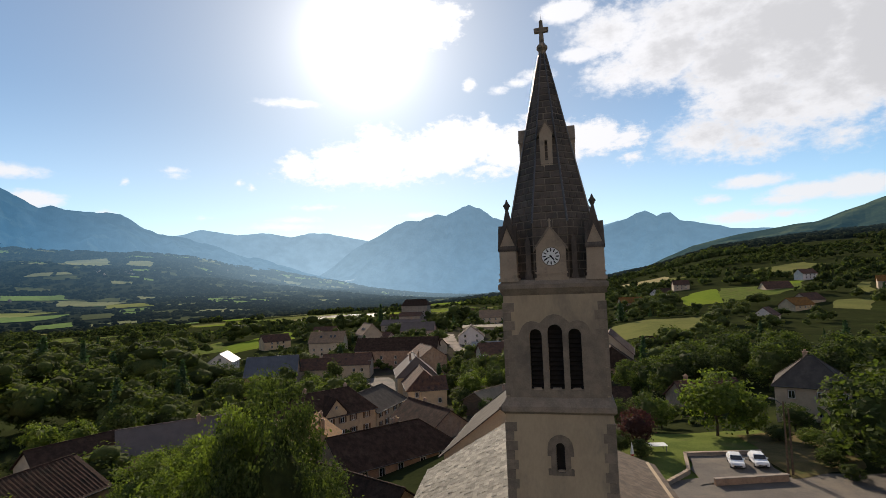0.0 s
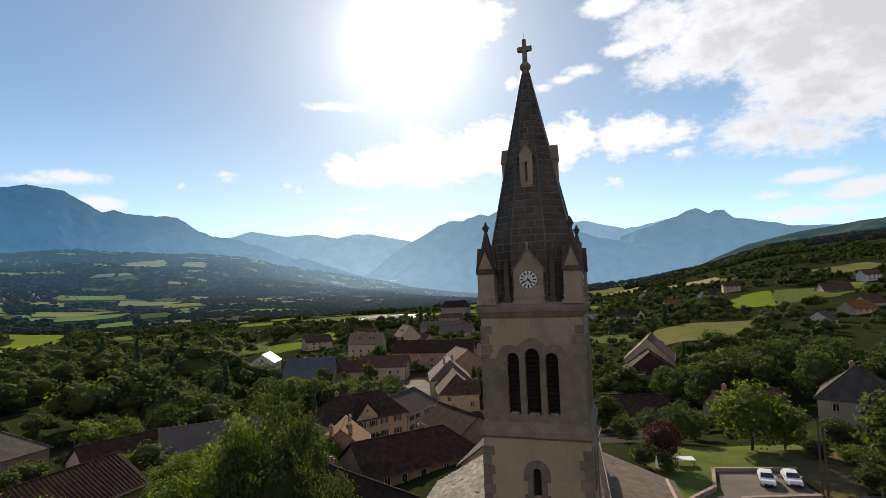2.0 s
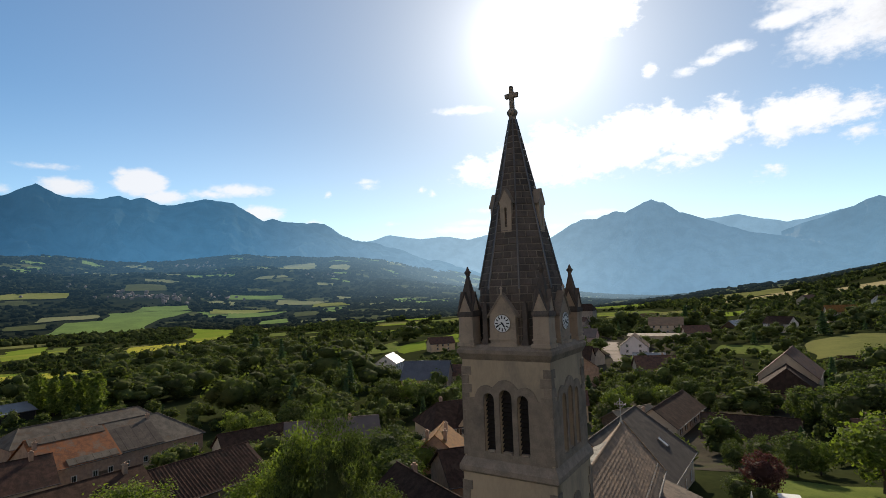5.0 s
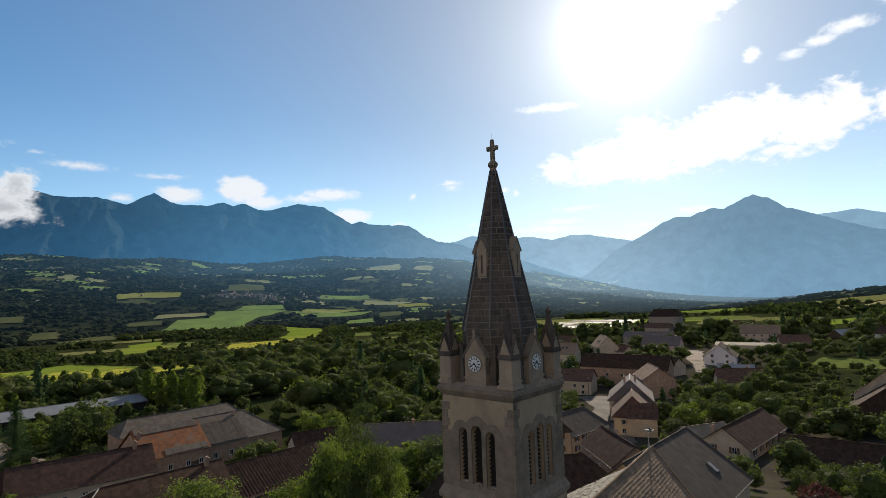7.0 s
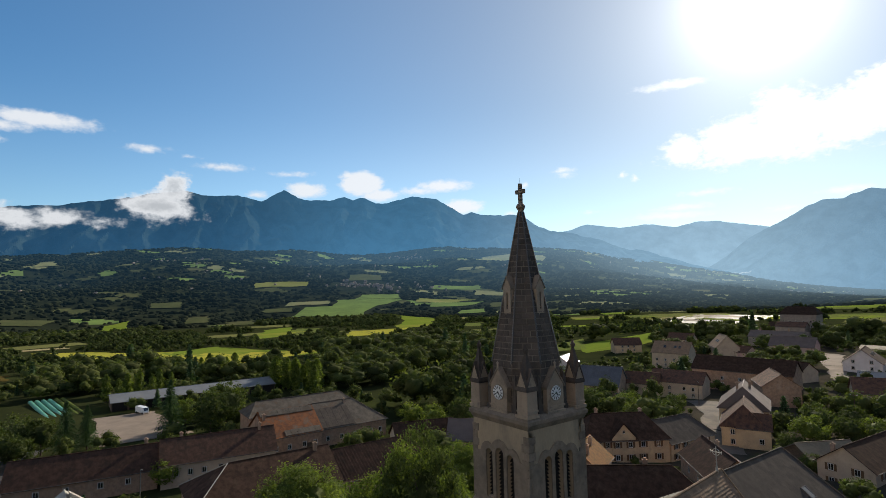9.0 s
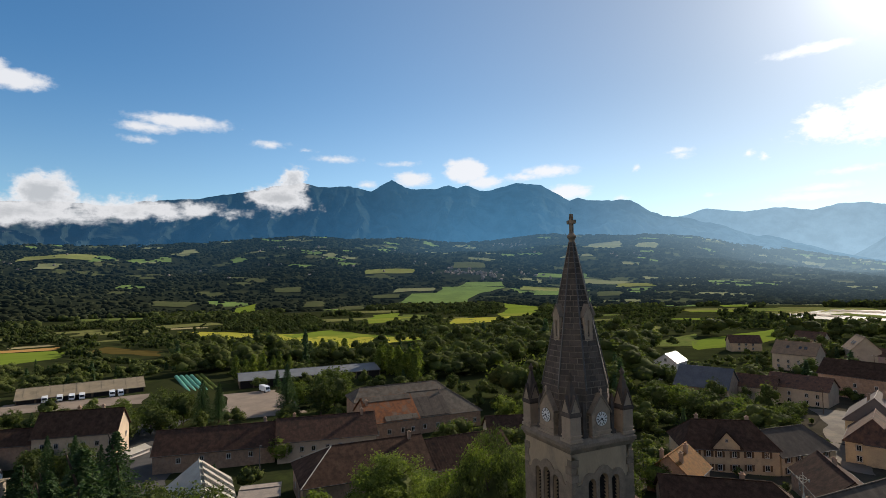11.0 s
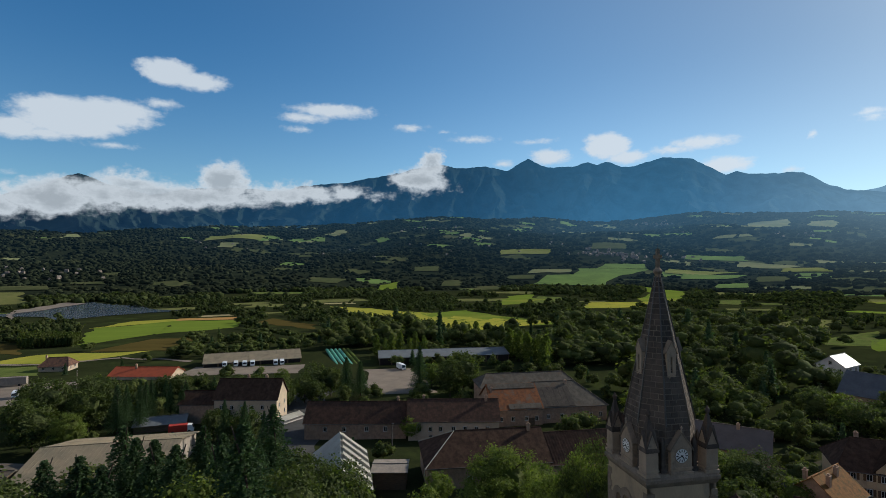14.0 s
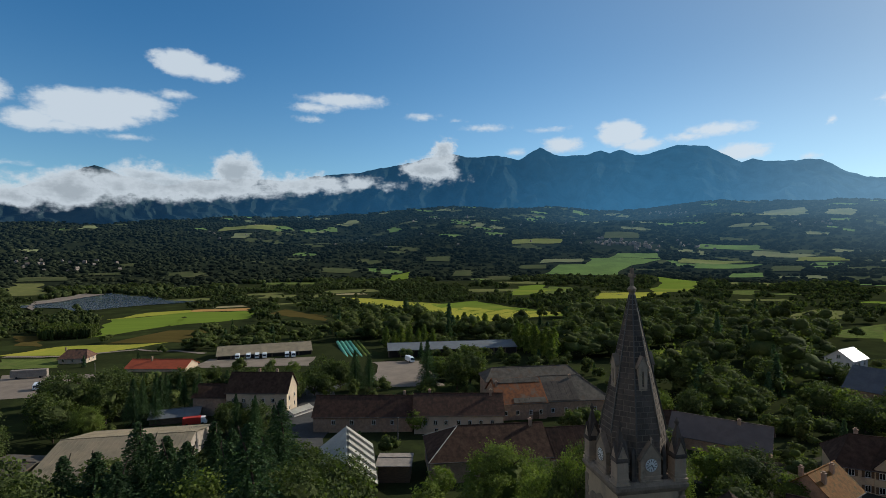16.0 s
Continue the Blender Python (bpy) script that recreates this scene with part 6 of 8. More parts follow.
house("long low farmhouse under a dark brown roof", -116.5, -17.0, 80, 27, 11, -7.0, -2.9, "rubble", "old_tile", windows=row("s", (-8, -3, 3, 8), (2.2,)), chimneys=((11, 0.4, 1.2),))
house("large barn under a broad dark brown roof", -77.5, 8.0, 87, 25, 15, -4.2, 0.2, "rubble", "slate", (6.5, 0), windows=row("s", (-9, -4, 2), (1.6,)) + row("w", (-3, 2.5), (1.4,)), chimneys=((10, -0.6, 1.2),), cap="pale_sheet")
house("barn under a corrugated rust-streaked roof", -76, 30.0, 88, 19, 14, -4.9, -0.9, "rubble", "old_tile", ribs=30)
bay_shed = house("wooden shed under a pale sheet roof in stepped bays", -75.2, -21.6, 1, 20, 10.6, -5.0, -1.0, "shutter", "pale_sheet", windows=row("e", (-2, 2), (2.0,)), name="shed", category="shed")
for k in range(5):
    xx, base_z = -9.2 + k * 3.7, bay_shed.location.z
    bm = bmesh.new()
    v = [bm.verts.new(p) for p in ((xx, 0.5, -0.85 - base_z), (xx, 5.7, -5.1 - base_z), (xx + 3.2, 5.7, -4.55 - base_z), (xx + 3.2, 0.5, -0.3 - base_z))]
    low = [bm.verts.new((p.co.x, p.co.y, p.co.z - (0.62 if i > 1 else 0.12))) for i, p in enumerate(v)]
    bm.faces.new(v[::-1])
    bm.faces.new(low)
    for i in range(4):
        bm.faces.new((v[i], v[(i + 1) % 4], low[(i + 1) % 4], low[i]))
    part("roof_bay", bm, "pale_sheet", bay_shed, "tilted pale roof sheet")
house("flat-roofed wooden lean-to beside a shed", -76, -11.6, 80, 6.5, 6, -5.4, -5.0, "wood", "concrete", name="lean_to", category="shed")
house("tall cream house under a dark slate roof", -137.3, -48.5, 79, 18.5, 10, -4.6, 0.2, "cream", "slate", windows=row("s", (-7, -4, -1, 2, 5, 8), (1.5, 4.3)) + row("e", (-2.5, 2.5), (1.5, 4.3)), chimneys=((-1, 0.5, 1.2), (4.5, 0.5, 1.2)))
house("low wing with a slate roof beside a tall house", -140, -63, 79, 10, 9, -6.2, -3.4, "rubble", "slate")
house("small white garden hut with a sheet roof", -133, -37, 138, 7.5, 3.8, -10.7, -10.1, "white", "pale_sheet", name="hut", category="hut")
house("wide hall under a pale ribbed sheet roof", -97, -71.2, 91, 27, 31, -7.4, -4.0, "concrete", "hall_roof", ribs=30, name="hall", category="hall", over=0.8)
house("dark open shed beside the hall", -90, -92, 75, 12, 12, -6.8, -5.6, "wood", "zinc", name="shed", category="shed")
house("small workshop with grey sheet roofs", -133.5, -72.5, 98, 13, 8, -9.9, -8.7, "wood", "shed_sheet", ribs=8, name="workshop", category="workshop")
depot = house("long low depot under a pale fibre-cement roof", -244.5, -65, 99, 44, 19, -12.6, -9.7, "wood", "hall_roof", ribs=10, name="depot", category="depot")
storage = house("long open-fronted shed under a pale blue sheet roof", -229, 27.5, 88, 63, 20, -10.8, -9.0, "wood", "shed_sheet", ribs=0, name="storage_shed", category="shed")
# dark panels on the closed fronts, painted as the shade in open bays
for store, long, deep, high, bays in ((depot, 44, 19, -12.6, 7), (storage, 63, 20, -10.8, 11)):
    for k in range(bays):
        bm = bmesh.new()
        box(bm, -long / 2 + long * (k + 0.06) / bays, -long / 2 + long * (k + 0.94) / bays, -deep / 2 - 0.04, -deep / 2 + 0.1, -1.0, high - store.location.z - 0.45)
        part("open_bay", bm, "dark", store, "dark panel painted as the shade of an open bay")
house("house under a bright red tiled roof", -215.5, -104, 79, 26, 12, -12.5, -9.8, "cream", "tile_red", windows=row("s", (-9, -4, 2, 8), (0.8,)), chimneys=((-4, -1, 1.5),))
house("small house under brown tiles by a field", -243, -151, 90, 12, 9.5, -12.2, -9.0, "cream", "tile", (2, 2), windows=row("s", (-4, 0, 4), (0.9,)) + row("e", (-2, 2), (0.9, 3.2)), chimneys=((-5, 0, 0.8),))
# houses north-west and north
house("white rendered house under a gleaming pale sheet roof", -140, 165, 110, 11.0, 9.6, -4.3, -1.0, "white", "gleaming_sheet", windows=row("s", (-4, -1, 3), (2.2, 4.6)) + row("w", (-3, 0, 3), (2.2, 4.6)) + [("w", 0, 7.2)], ribs=0, base=-11.5)
house("ochre house under a large blue-grey sheet roof", -101.0, 138.3, 24, 16.5, 16, -4.6, 0.8, "rubble", "blue_sheet", windows=row("s", (-6, -1.5, 4, 8), (3.2,)) + row("s", (4, 8), (0.6,)), ribs=20)
house("slate-roofed wing behind an ochre house", -95, 153, 24, 16, 9, -5.5, -2.2, "cream", "tile", ribs=0)
house("long barn under an old slate roof", -90.5, 53, 70, 15, 11, -6.6, -2.9, "cream", "slate", windows=row("s", (-4, 0), (1.2,)))
house("long slate-roofed barn among trees", -79.5, 66.5, 46, 21, 11, -6.4, -2.7, "rubble", "grey_roof", windows=row("s", (-5, 0, 5), (2.2,)), chimneys=((4, -0.5, 0.9),))
house("old house under a steep mossy brown tile roof", -45.3, 60.3, 113, 9.5, 8.4, -3.3, 0.2, "rubble", "tile_orange", windows=row("w", (-2, 2), (1.6,)) + row("s", (-2, 2), (1.6,)), chimneys=((-3.0, -1.6, 1.5), (1.5, -1.0, 1.3), (-3.2, 1.8, 1.6)))
ochre_house = house("ochre house with brown shutters under a dark roof", -55.7, 85.8, 56, 19.4, 12, -4.6, -0.1, "ochre", "slate", (3.5, 3.5), windows=row("s", (-7.2, -4.6, 3.6, 7.2), (1.1, 3.9)) + row("e", (-3, 0, 3), (1.1, 3.9)), chimneys=((6, 1, 1.2), (-5, 0.5, 1.2)), shutters=True, base=-10.4)
bm = bmesh.new()
plate(bm, [(-2.7, 0.0), (2.7, 0.0), (2.7, 6.2), (0, 9.2), (-2.7, 6.2)], -6.25, -1.5)
gable = part("wall_gable", bm, "ochre", ochre_house)
gable.matrix_basis = pose(-0.9, 0, 0)
for gx0, gz in ((-1.5, 1.1), (1.5, 1.1), (-1.5, 3.9), (1.5, 3.9)):
    add_window(gable, pose(gx0, -6.25, gz), shutters=True)
add_window(gable, pose(0, -6.25, 7.1), 0.5, 0.5)
bm = bmesh.new()
for s in (-1, 1):
    slope = [(s * 3.2, 5.75), (s * 3.2, 5.95), (0, 9.55), (0, 9.3)]
    plate(bm, slope if s > 0 else slope[::-1], -6.7, -0.5)
part("gable_roof", bm, "slate", ochre_house).matrix_basis = pose(-0.9, 0, 0)
house("cream terrace house under a dark grey roof", -49.2, 99.3, 82, 15.6, 10.5, -5.8, -1.8, "ochre", "dark_sheet", (0, 3), windows=row("s", (-6, -3, 1.5, 5), (0.8, 3.1)), shutters=True, base=-10.6)
house("low house under a brown tiled roof in the lane", -30.1, 82.5, -42.5, 16, 9.5, -5.2, -1.8, "rubble", "old_tile", windows=row("s", (-3, 2), (1.2,)), chimneys=((-3, 1.0, 0.9),))
house("old stone house under a broad dark roof", -28.7, 52.4, 50, 20, 11.0, -2.2, 1.4, "rubble", "slate", (0, 4), windows=row("s", (-7, -4.2, -1.0, 3, 6.5), (1.1,)), chimneys=((2, 0.6, 1.0),), base=-5.2)
house("house under a dark roof edged with ridge tiles", -27.2, 31.3, -26, 21, 12, -2.6, 1.8, "rubble", "slate", windows=row("s", (-6, -2, 3, 7), (0.8,)), chimneys=((-7, 0.8, 0.9),))
house("yellow house under a half-hipped grey-brown roof", -49.5, 137.0, 112, 16, 12, -4.0, 1.4, "ochre", "grey_roof", (1.6, 1.6), windows=row("n", (-5, -1, 3), (1.2, 3.8)) + row("s", (-5, -1, 3), (1.2, 3.8)), chimneys=((-2, 1.5, 1.6), (2, -1.5, 1.6)), base=-10.5)
house("front wing of a yellow house under a brown roof", -42.4, 120.9, 113, 15, 10, -4.9, -0.4, "ochre", "tile", (3.0, 0), windows=row("w", (-2.5, 1.5), (1.2, 3.6)) + row("n", (-5, -1, 3), (1.2, 3.6)) + row("s", (-5, 4), (1.2, 3.6)), base=-10.8)
house("gabled side wing of a yellow house", -38.6, 117.6, 23, 7, 7.4, -5.0, -2.2, "ochre", "tile", windows=row("e", (0,), (3.8,)) + row("s", (1.5,), (2.0,)), base=-10.8)
house("cream house with shuttered gable under a brown roof", -12.4, 109, 84, 24, 9.6, -4.3, -0.8, "cream", "slate", windows=row("w", (-2.4, 2.0), (1.0, 3.6)) + row("s", (-9, -5, -1, 3, 7), (0.9, 3.2)), chimneys=((-10.5, 2.5, 1.3),), shutters=True, base=-9.5)
house("low shed under pale sheets behind a cream house", -20.5, 107, 60, 12, 8, -5.4, -3.2, "wood", "hall_roof", name="shed", category="shed")
house("house under a wide dark slate roof among shrubs", 4, 107, 4, 18, 13, -6.6, -2.8, "rubble", "slate", windows=row("s", (-5, 0, 5), (1.0,)))
house("large house under a smooth dark grey roof with a skylight", -7.6, 45.2, 88, 21, 14.4, 3.0, 8.6, "cream", "dark_sheet", (0, 1.3), windows=row("s", (-6, -2.5, 1, 4.5, 8), (1.0, 3.8)) + row("e", (-4, 0, 4), (1.0, 3.8)), skylights=((5.0, -4.6),), base=-4.2)
house("cream house with a hipped grey roof above the parking lot", 40.1, 75.5, -22, 10.4, 10.5, 4.7, 8.9, "cream", "dark_sheet", (4.8, 4.8), windows=row("s", (-2.8, 1.2, 4.3), (1.2, 4.0)), chimneys=((-0.7, 0.5, 0.9),), base=-1.6)

house("old house with a dark front roof among gardens", 11.5, 141, 90, 15, 14, -2.0, 3.2, "rubble", "slate", (4, 0), windows=row("w", (-4, 0, 4), (0.8,)), base=-7.5)
house("house under reddish tiles with a pale ridge", 12.5, 157, 84, 18, 14, -0.2, 6.2, "cream", "tile", windows=row("w", (-3, 3), (1.2, 3.6)), base=-7.5)
house("low brown-roofed house behind the parking lot", 27, 93, 20, 13, 9, -1.6, 1.6, "rubble", "tile", chimneys=((-4, 0.5, 1.2),))
house("small white house under a dark slate roof", 33, 192, 5, 14, 8, -3.4, 0.6, "white", "slate", windows=row("w", (-2, 2), (0.8, 2.8)))
house("cream house under an orange-brown roof on the slope", 94, 266, 60, 12, 10, 2.8, 6.6, "white", "tile", windows=row("s", (-3, 0, 3), (0.8, 3.0)))
house("house under rust-coloured tiles on the slope", 128, 322, 30, 15, 11, 4.6, 8.6, "ochre", "tile_orange", windows=row("s", (-4, 0, 4), (0.8, 3.2)))
house("house under brown tiles on the slope", 143, 345, 30, 14, 11, 6.4, 10.4, "cream", "tile", windows=row("s", (-4, 0, 4), (0.8, 3.2)))
house("dark-roofed farmhouse on the hillside", 152, 425, 10, 20, 12, 12, 17, "cream", "tile", windows=row("s", (-6, -2, 2, 6), (1.0, 3.4)))
house("barn with a gleaming pale sheet roof", -15, 372, 65, 16, 11, -3.5, 0.8, "wood", "gleaming_sheet", name="barn", category="barn")
house("garage with a bright sheet roof", -40, 224, 10, 13, 9, -6.5, -4.2, "cream", "gleaming_sheet", name="garage", category="garage")
house("house with dark solar panels on its roof", -52, 250, 100, 16, 13, -3.6, 1.8, "white", "slate", windows=row("w", (-3, 3), (1.0, 3.6)), skylights=((3, -3), (-2, -3)))
house("commercial hall with a flat pale roof", -52, 300, 8, 28, 14, -3.0, -2.0, "cream", "hall_roof", name="hall", category="hall", ridge_tiles=False)
house("tall grey apartment block with a dark roof", -118, 372, 6, 20, 16, 8.5, 13.0, "concrete", "slate", (2, 2), windows=row("s", (-8, -4.5, -1, 3, 7), (2.0, 5.0, 8.0, 11.0)), name="apartment_block", category="apartment block")
house("lower grey block before the apartment house", -117, 354, 6, 16, 10, 1.5, 4.0, "concrete", "tile", windows=row("s", (-6, -2, 2, 6), (1.6, 4.2)), name="apartment_block", category="apartment block")
house("long grey terrace of houses", -112, 322, 4, 30, 12, -2.4, 0.8, "concrete", "grey_roof", windows=row("s", (-12, -8, -4, 0, 4, 8, 12), (1.0, 3.4)), chimneys=((-10, 0, 1.2), (5, 0, 1.2)))
house("cream house with skylights in a brown roof", -121, 223, 12, 17, 12, -3.0, 1.8, "cream", "tile_strips", windows=row("s", (-6, -2, 2, 6), (0.9, 3.2)), skylights=((-3, -3), (2, -3), (4, -3)), chimneys=((-5, 1, 1.2), (5, 1, 1.2)))
house("steep-roofed house with pale tiles", -111, 253, -50, 14, 11, -2.0, 3.6, "cream", "tile_strips", windows=row("s", (-4, 0, 4), (1.0, 3.4)), skylights=((2, -3), (-1, -3)))
house("low house under a faded red roof", -104, 255, -10, 12, 9, -4.2, -1.6, "pink", "tile", windows=row("s", (-3, 1), (0.8,)))
house("cream house with a round-topped gable and brown roof", -84, 163, 14, 18, 11, -5.0, -1.6, "cream", "tile", windows=row("s", (-6, -2, 3, 6), (0.7, 2.9)) + row("w", (-2.5, 1.5), (1.0, 3.4)))
house("long dark slate roof in the village street", -72, 188, 8, 34, 13, -2.6, 1.8, "rubble", "slate", windows=row("s", (-12, -6, 0, 6, 12), (1.2, 3.4)))
house("dark-roofed house beside the street", -55, 172, -55, 14, 11, -3.4, 0.4, "rubble", "tile", windows=row("s", (-4, 2), (1.2,)))
house("house with a blue-grey roof and dormers", -92, 288, 5, 20, 12, -3.2, 1.2, "pink", "grey_roof", windows=row("s", (-8, -4, 0, 4, 8), (1.0, 3.2)))
house("beige house under a brown roof beside dark trees", -29, 180, 24, 14, 10, -3.6, 0.2, "cream", "tile", windows=row("s", (-4, 0, 4), (0.9, 3.2)) + row("w", (-2, 2), (0.9, 3.2)), chimneys=((3, 0.8, 1.0),))
house("large tan house at the edge of the village", -52, 338, 8, 20, 13, 0.5, 5.0, "cream", "tile_strips", windows=row("s", (-7, -3, 1, 5), (1.2, 4.0)), chimneys=((-4, 1, 1.2),))
house("cottage with a grey roof among gardens", -64, 212, -20, 12, 9, -4.4, -1.2, "cream", "slate", windows=row("s", (-3, 1), (0.8,)))
for k, (hx, hy, turn, wall, roof) in enumerate(((-30, 300, 20, "cream", "tile"), (10, 330, -30, "white", "slate"), (40, 360, 10, "cream", "tile_orange"), (70, 420, 40, "white", "slate"), (95, 480, 0, "cream", "tile"), (-80, 430, 30, "white", "tile"), (-40, 470, 0, "cream", "slate"), (30, 520, 60, "cream", "tile"), (190, 470, 20, "white", "tile"), (205, 380, -20, "cream", "tile_orange"), (-160, 300, 10, "cream", "tile"), (-175, 262, 50, "ochre", "tile"), (-150, 420, 0, "white", "slate"), (-230, 205, 20, "rubble", "tile_orange"))):
    g = float(ground_height(hx, hy))
    house("village house with pale walls among trees", hx, hy, turn, 13 + k % 4, 10, g + 5.0, g + 8.6, wall, roof, windows=row("s", (-3.5, 0, 3.5), (0.9, 3.2)))
house("long silver field barn", -401, 206, 60, 40, 10, float(ground_height(-401, 206)) + 3, float(ground_height(-401, 206)) + 4.6, "concrete", "pale_sheet", name="barn", category="barn", ridge_tiles=False)

# a far hamlet across the valley, too small to tell its houses apart
BUILT += [[(-1480, 700), (-1440, 900), (-1620, 960), (-1660, 740)]]
hamlet = bmesh.new()
rng = random.Random(9)
for cx, cy, spread, count in ((-1578, 805, 42, 34), (-1512, 857, 38, 26), (-2430, 1560, 60, 26), (-1435, -722, 60, 16), (-1480, -862, 60, 12), (-2640, 380, 90, 14), (-2276, -480, 110, 10), (-1620, 1617, 60, 10), (-1510, 1040, 70, 12), (-1300, 2300, 160, 22), (-500, 2500, 200, 26), (300, 2600, 260, 24), (-2200, 900, 220, 26), (-1900, 200, 200, 14)):
    for k in range(count):
        hx, hy = cx + rng.gauss(0, spread), cy + rng.gauss(0, spread)
        z = float(ground_height(hx, hy))
        m = pose(hx, hy, z, 0, 0, rng.uniform(0, 180))
        w, d, h = rng.uniform(3, 5), rng.uniform(2.5, 3.8), rng.uniform(3.5, 5.5)
        box(hamlet, -w, w, -d, d, -3, h, m)
        v = [hamlet.verts.new(m @ Vector(p)) for p in ((-w, -d, h), (w, -d, h), (w, d, h), (-w, d, h), (-w, 0, h + 3.2), (w, 0, h + 3.2))]
        for f in ((0, 1, 5, 4), (2, 3, 4, 5), (1, 2, 5), (3, 0, 4)):
            hamlet.faces.new([v[i] for i in f])
tagged(part("hamlet", hamlet, "far_house"), "distant cluster of pale houses across the valley", "village", kind="stuff")

# ---- trees ----
rng = np.random.RandomState(11)


def ico(sub):
    bm = bmesh.new()
    bmesh.ops.create_icosphere(bm, subdivisions=sub, radius=1.0)
    v = np.array([x.co[:] for x in bm.verts])
    bm.verts.index_update()
    f = np.array([[x.index for x in face.verts] for face in bm.faces])
    bm.free()
    return v, f


def unit(n, r):
    v = r.normal(size=(n, 3))
    return v / np.linalg.norm(v, axis=1, keepdims=True)


def leaf_quads(centres, size, r, flat=0.35, out_from=None):
    """Folded leaf sprays at the centres: quads of about that size, turned at random."""
    n = len(centres)
    a = unit(n, r)
    if out_from is not None:
        a = a + (centres - out_from) / (np.linalg.norm(centres - out_from, axis=1, keepdims=True) + 1e-6) * 0.8
    a[:, 2] += flat
    a /= np.linalg.norm(a, axis=1, keepdims=True)
    b = np.cross(a, unit(n, r))
    b /= np.linalg.norm(b, axis=1, keepdims=True) + 1e-9
    c = np.cross(a, b)
    s = size * r.uniform(0.55, 1.25, (n, 1))
    verts = np.stack([centres - b * s, centres - c * s * 0.62 + a * s * 0.15, centres + b * s, centres + c * s * 0.62 - a * s * 0.1], 1).reshape(-1, 3)
    return verts, np.arange(n * 4).reshape(-1, 4)


def broad_crown(seed, clumps, per_clump, leaf, wide=0.36, low=0.16, shape=1.0, tuft=0.05):
    """Leaves of a broad-leaved tree of height 1: clumps of sprays in an uneven crown."""
    r = np.random.RandomState(seed)
    lobes = unit(7, r) * r.uniform(0.3, 0.6, (7, 1))
    out = []
    while len(out) < clumps:
        d = unit(1, r)[0]
        bulge = 1 + 0.32 * max(0.0, float(np.max(lobes @ d)) * 1.6 - 0.3) - 0.14 * r.rand()
        q = r.uniform(0.5 if tuft < 0.05 else 0.62, 1.0) ** 0.5 * bulge
        p = np.array([d[0] * wide * q, d[1] * wide * q, (low + 1) / 2 + d[2] * (1 - low) / 2 * q * shape])
        if p[2] > low * 0.8:
            out.append(p)
    out = np.array(out)
    centres = (out[:, None] + r.normal(size=(clumps, per_clump, 3)) * np.array([tuft, tuft, tuft * 0.76])).reshape(-1, 3)
    return leaf_quads(centres, leaf, r, 0.3, np.array([0, 0, (low + 1) / 2 - 0.1]))


def blob(seed, sub, wide, low, high, noise_amount=0.16):
    v, f = ico(sub)
    r = np.random.RandomState(seed)
    lobes = unit(9, r)
    bump_ = 1 + noise_amount * (np.max(v @ lobes.T, axis=1) - 0.75) * 2.5 + r.normal(size=len(v)) * noise_amount * 0.3
    v = v * bump_[:, None]
    return np.stack([v[:, 0] * wide, v[:, 1] * wide, (low + high) / 2 + v[:, 2] * (high - low) / 2], 1), f


def fir_crown(seed, layers, per_layer, leaf):
    """Drooping branches of a spruce of height 1, tier by tier."""
    r = np.random.RandomState(seed)
    pts = []
    for k in range(layers):
        z = 0.1 + 0.88 * (k / layers) ** 0.92
        reach = 0.25 * (1 - z) ** 0.9 + 0.006
        n = max(4, int(per_layer * (0.25 + 0.75 * (1 - z))))
        branches = max(5, int(12 * (1 - z)) + 3)
        for b in range(branches):
            ang = 6.283 * (b + r.rand() * 0.6) / branches + k
            rr_ = reach * r.uniform(0.7, 1.12)
            for s in range(max(2, n // branches)):
                t = ((s + r.rand()) / max(2, n // branches)) ** 0.75
                pts.append((math.cos(ang) * rr_ * t, math.sin(ang) * rr_ * t, z - 0.055 * t * t * (1.2 - z) + r.normal() * 0.004))
    c = np.array(pts)
    return leaf_quads(c, leaf, r, 0.75)


def poplar_crown(seed, n, leaf):
    r = np.random.RandomState(seed)
    z = r.uniform(0.06, 1.0, n)
    reach = 0.14 * np.sin(np.clip(z, 0, 1) ** 0.8 * math.pi * 0.93 + 0.14) ** 0.6 * (1 + 0.25 * np.sin(z * 23 + r.rand() * 6))
    ang = r.uniform(0, 6.283, n)
    rad = reach * r.uniform(0.35, 1.0, n) ** 0.5
    return leaf_quads(np.stack([np.cos(ang) * rad, np.sin(ang) * rad, z], 1), leaf, r, 0.1)


def quads_to_tris(f):
    return np.concatenate([f[:, [0, 1, 2]], f[:, [0, 2, 3]]])


def joined(a, b):
    """A leaf cloud and an inner body as one triangle mesh."""
    (va, fa), (vb, fb) = a, b
    fa = quads_to_tris(fa) if fa.shape[1] == 4 else fa
    return np.concatenate([va, vb]), np.concatenate([fa, fb + len(va)])


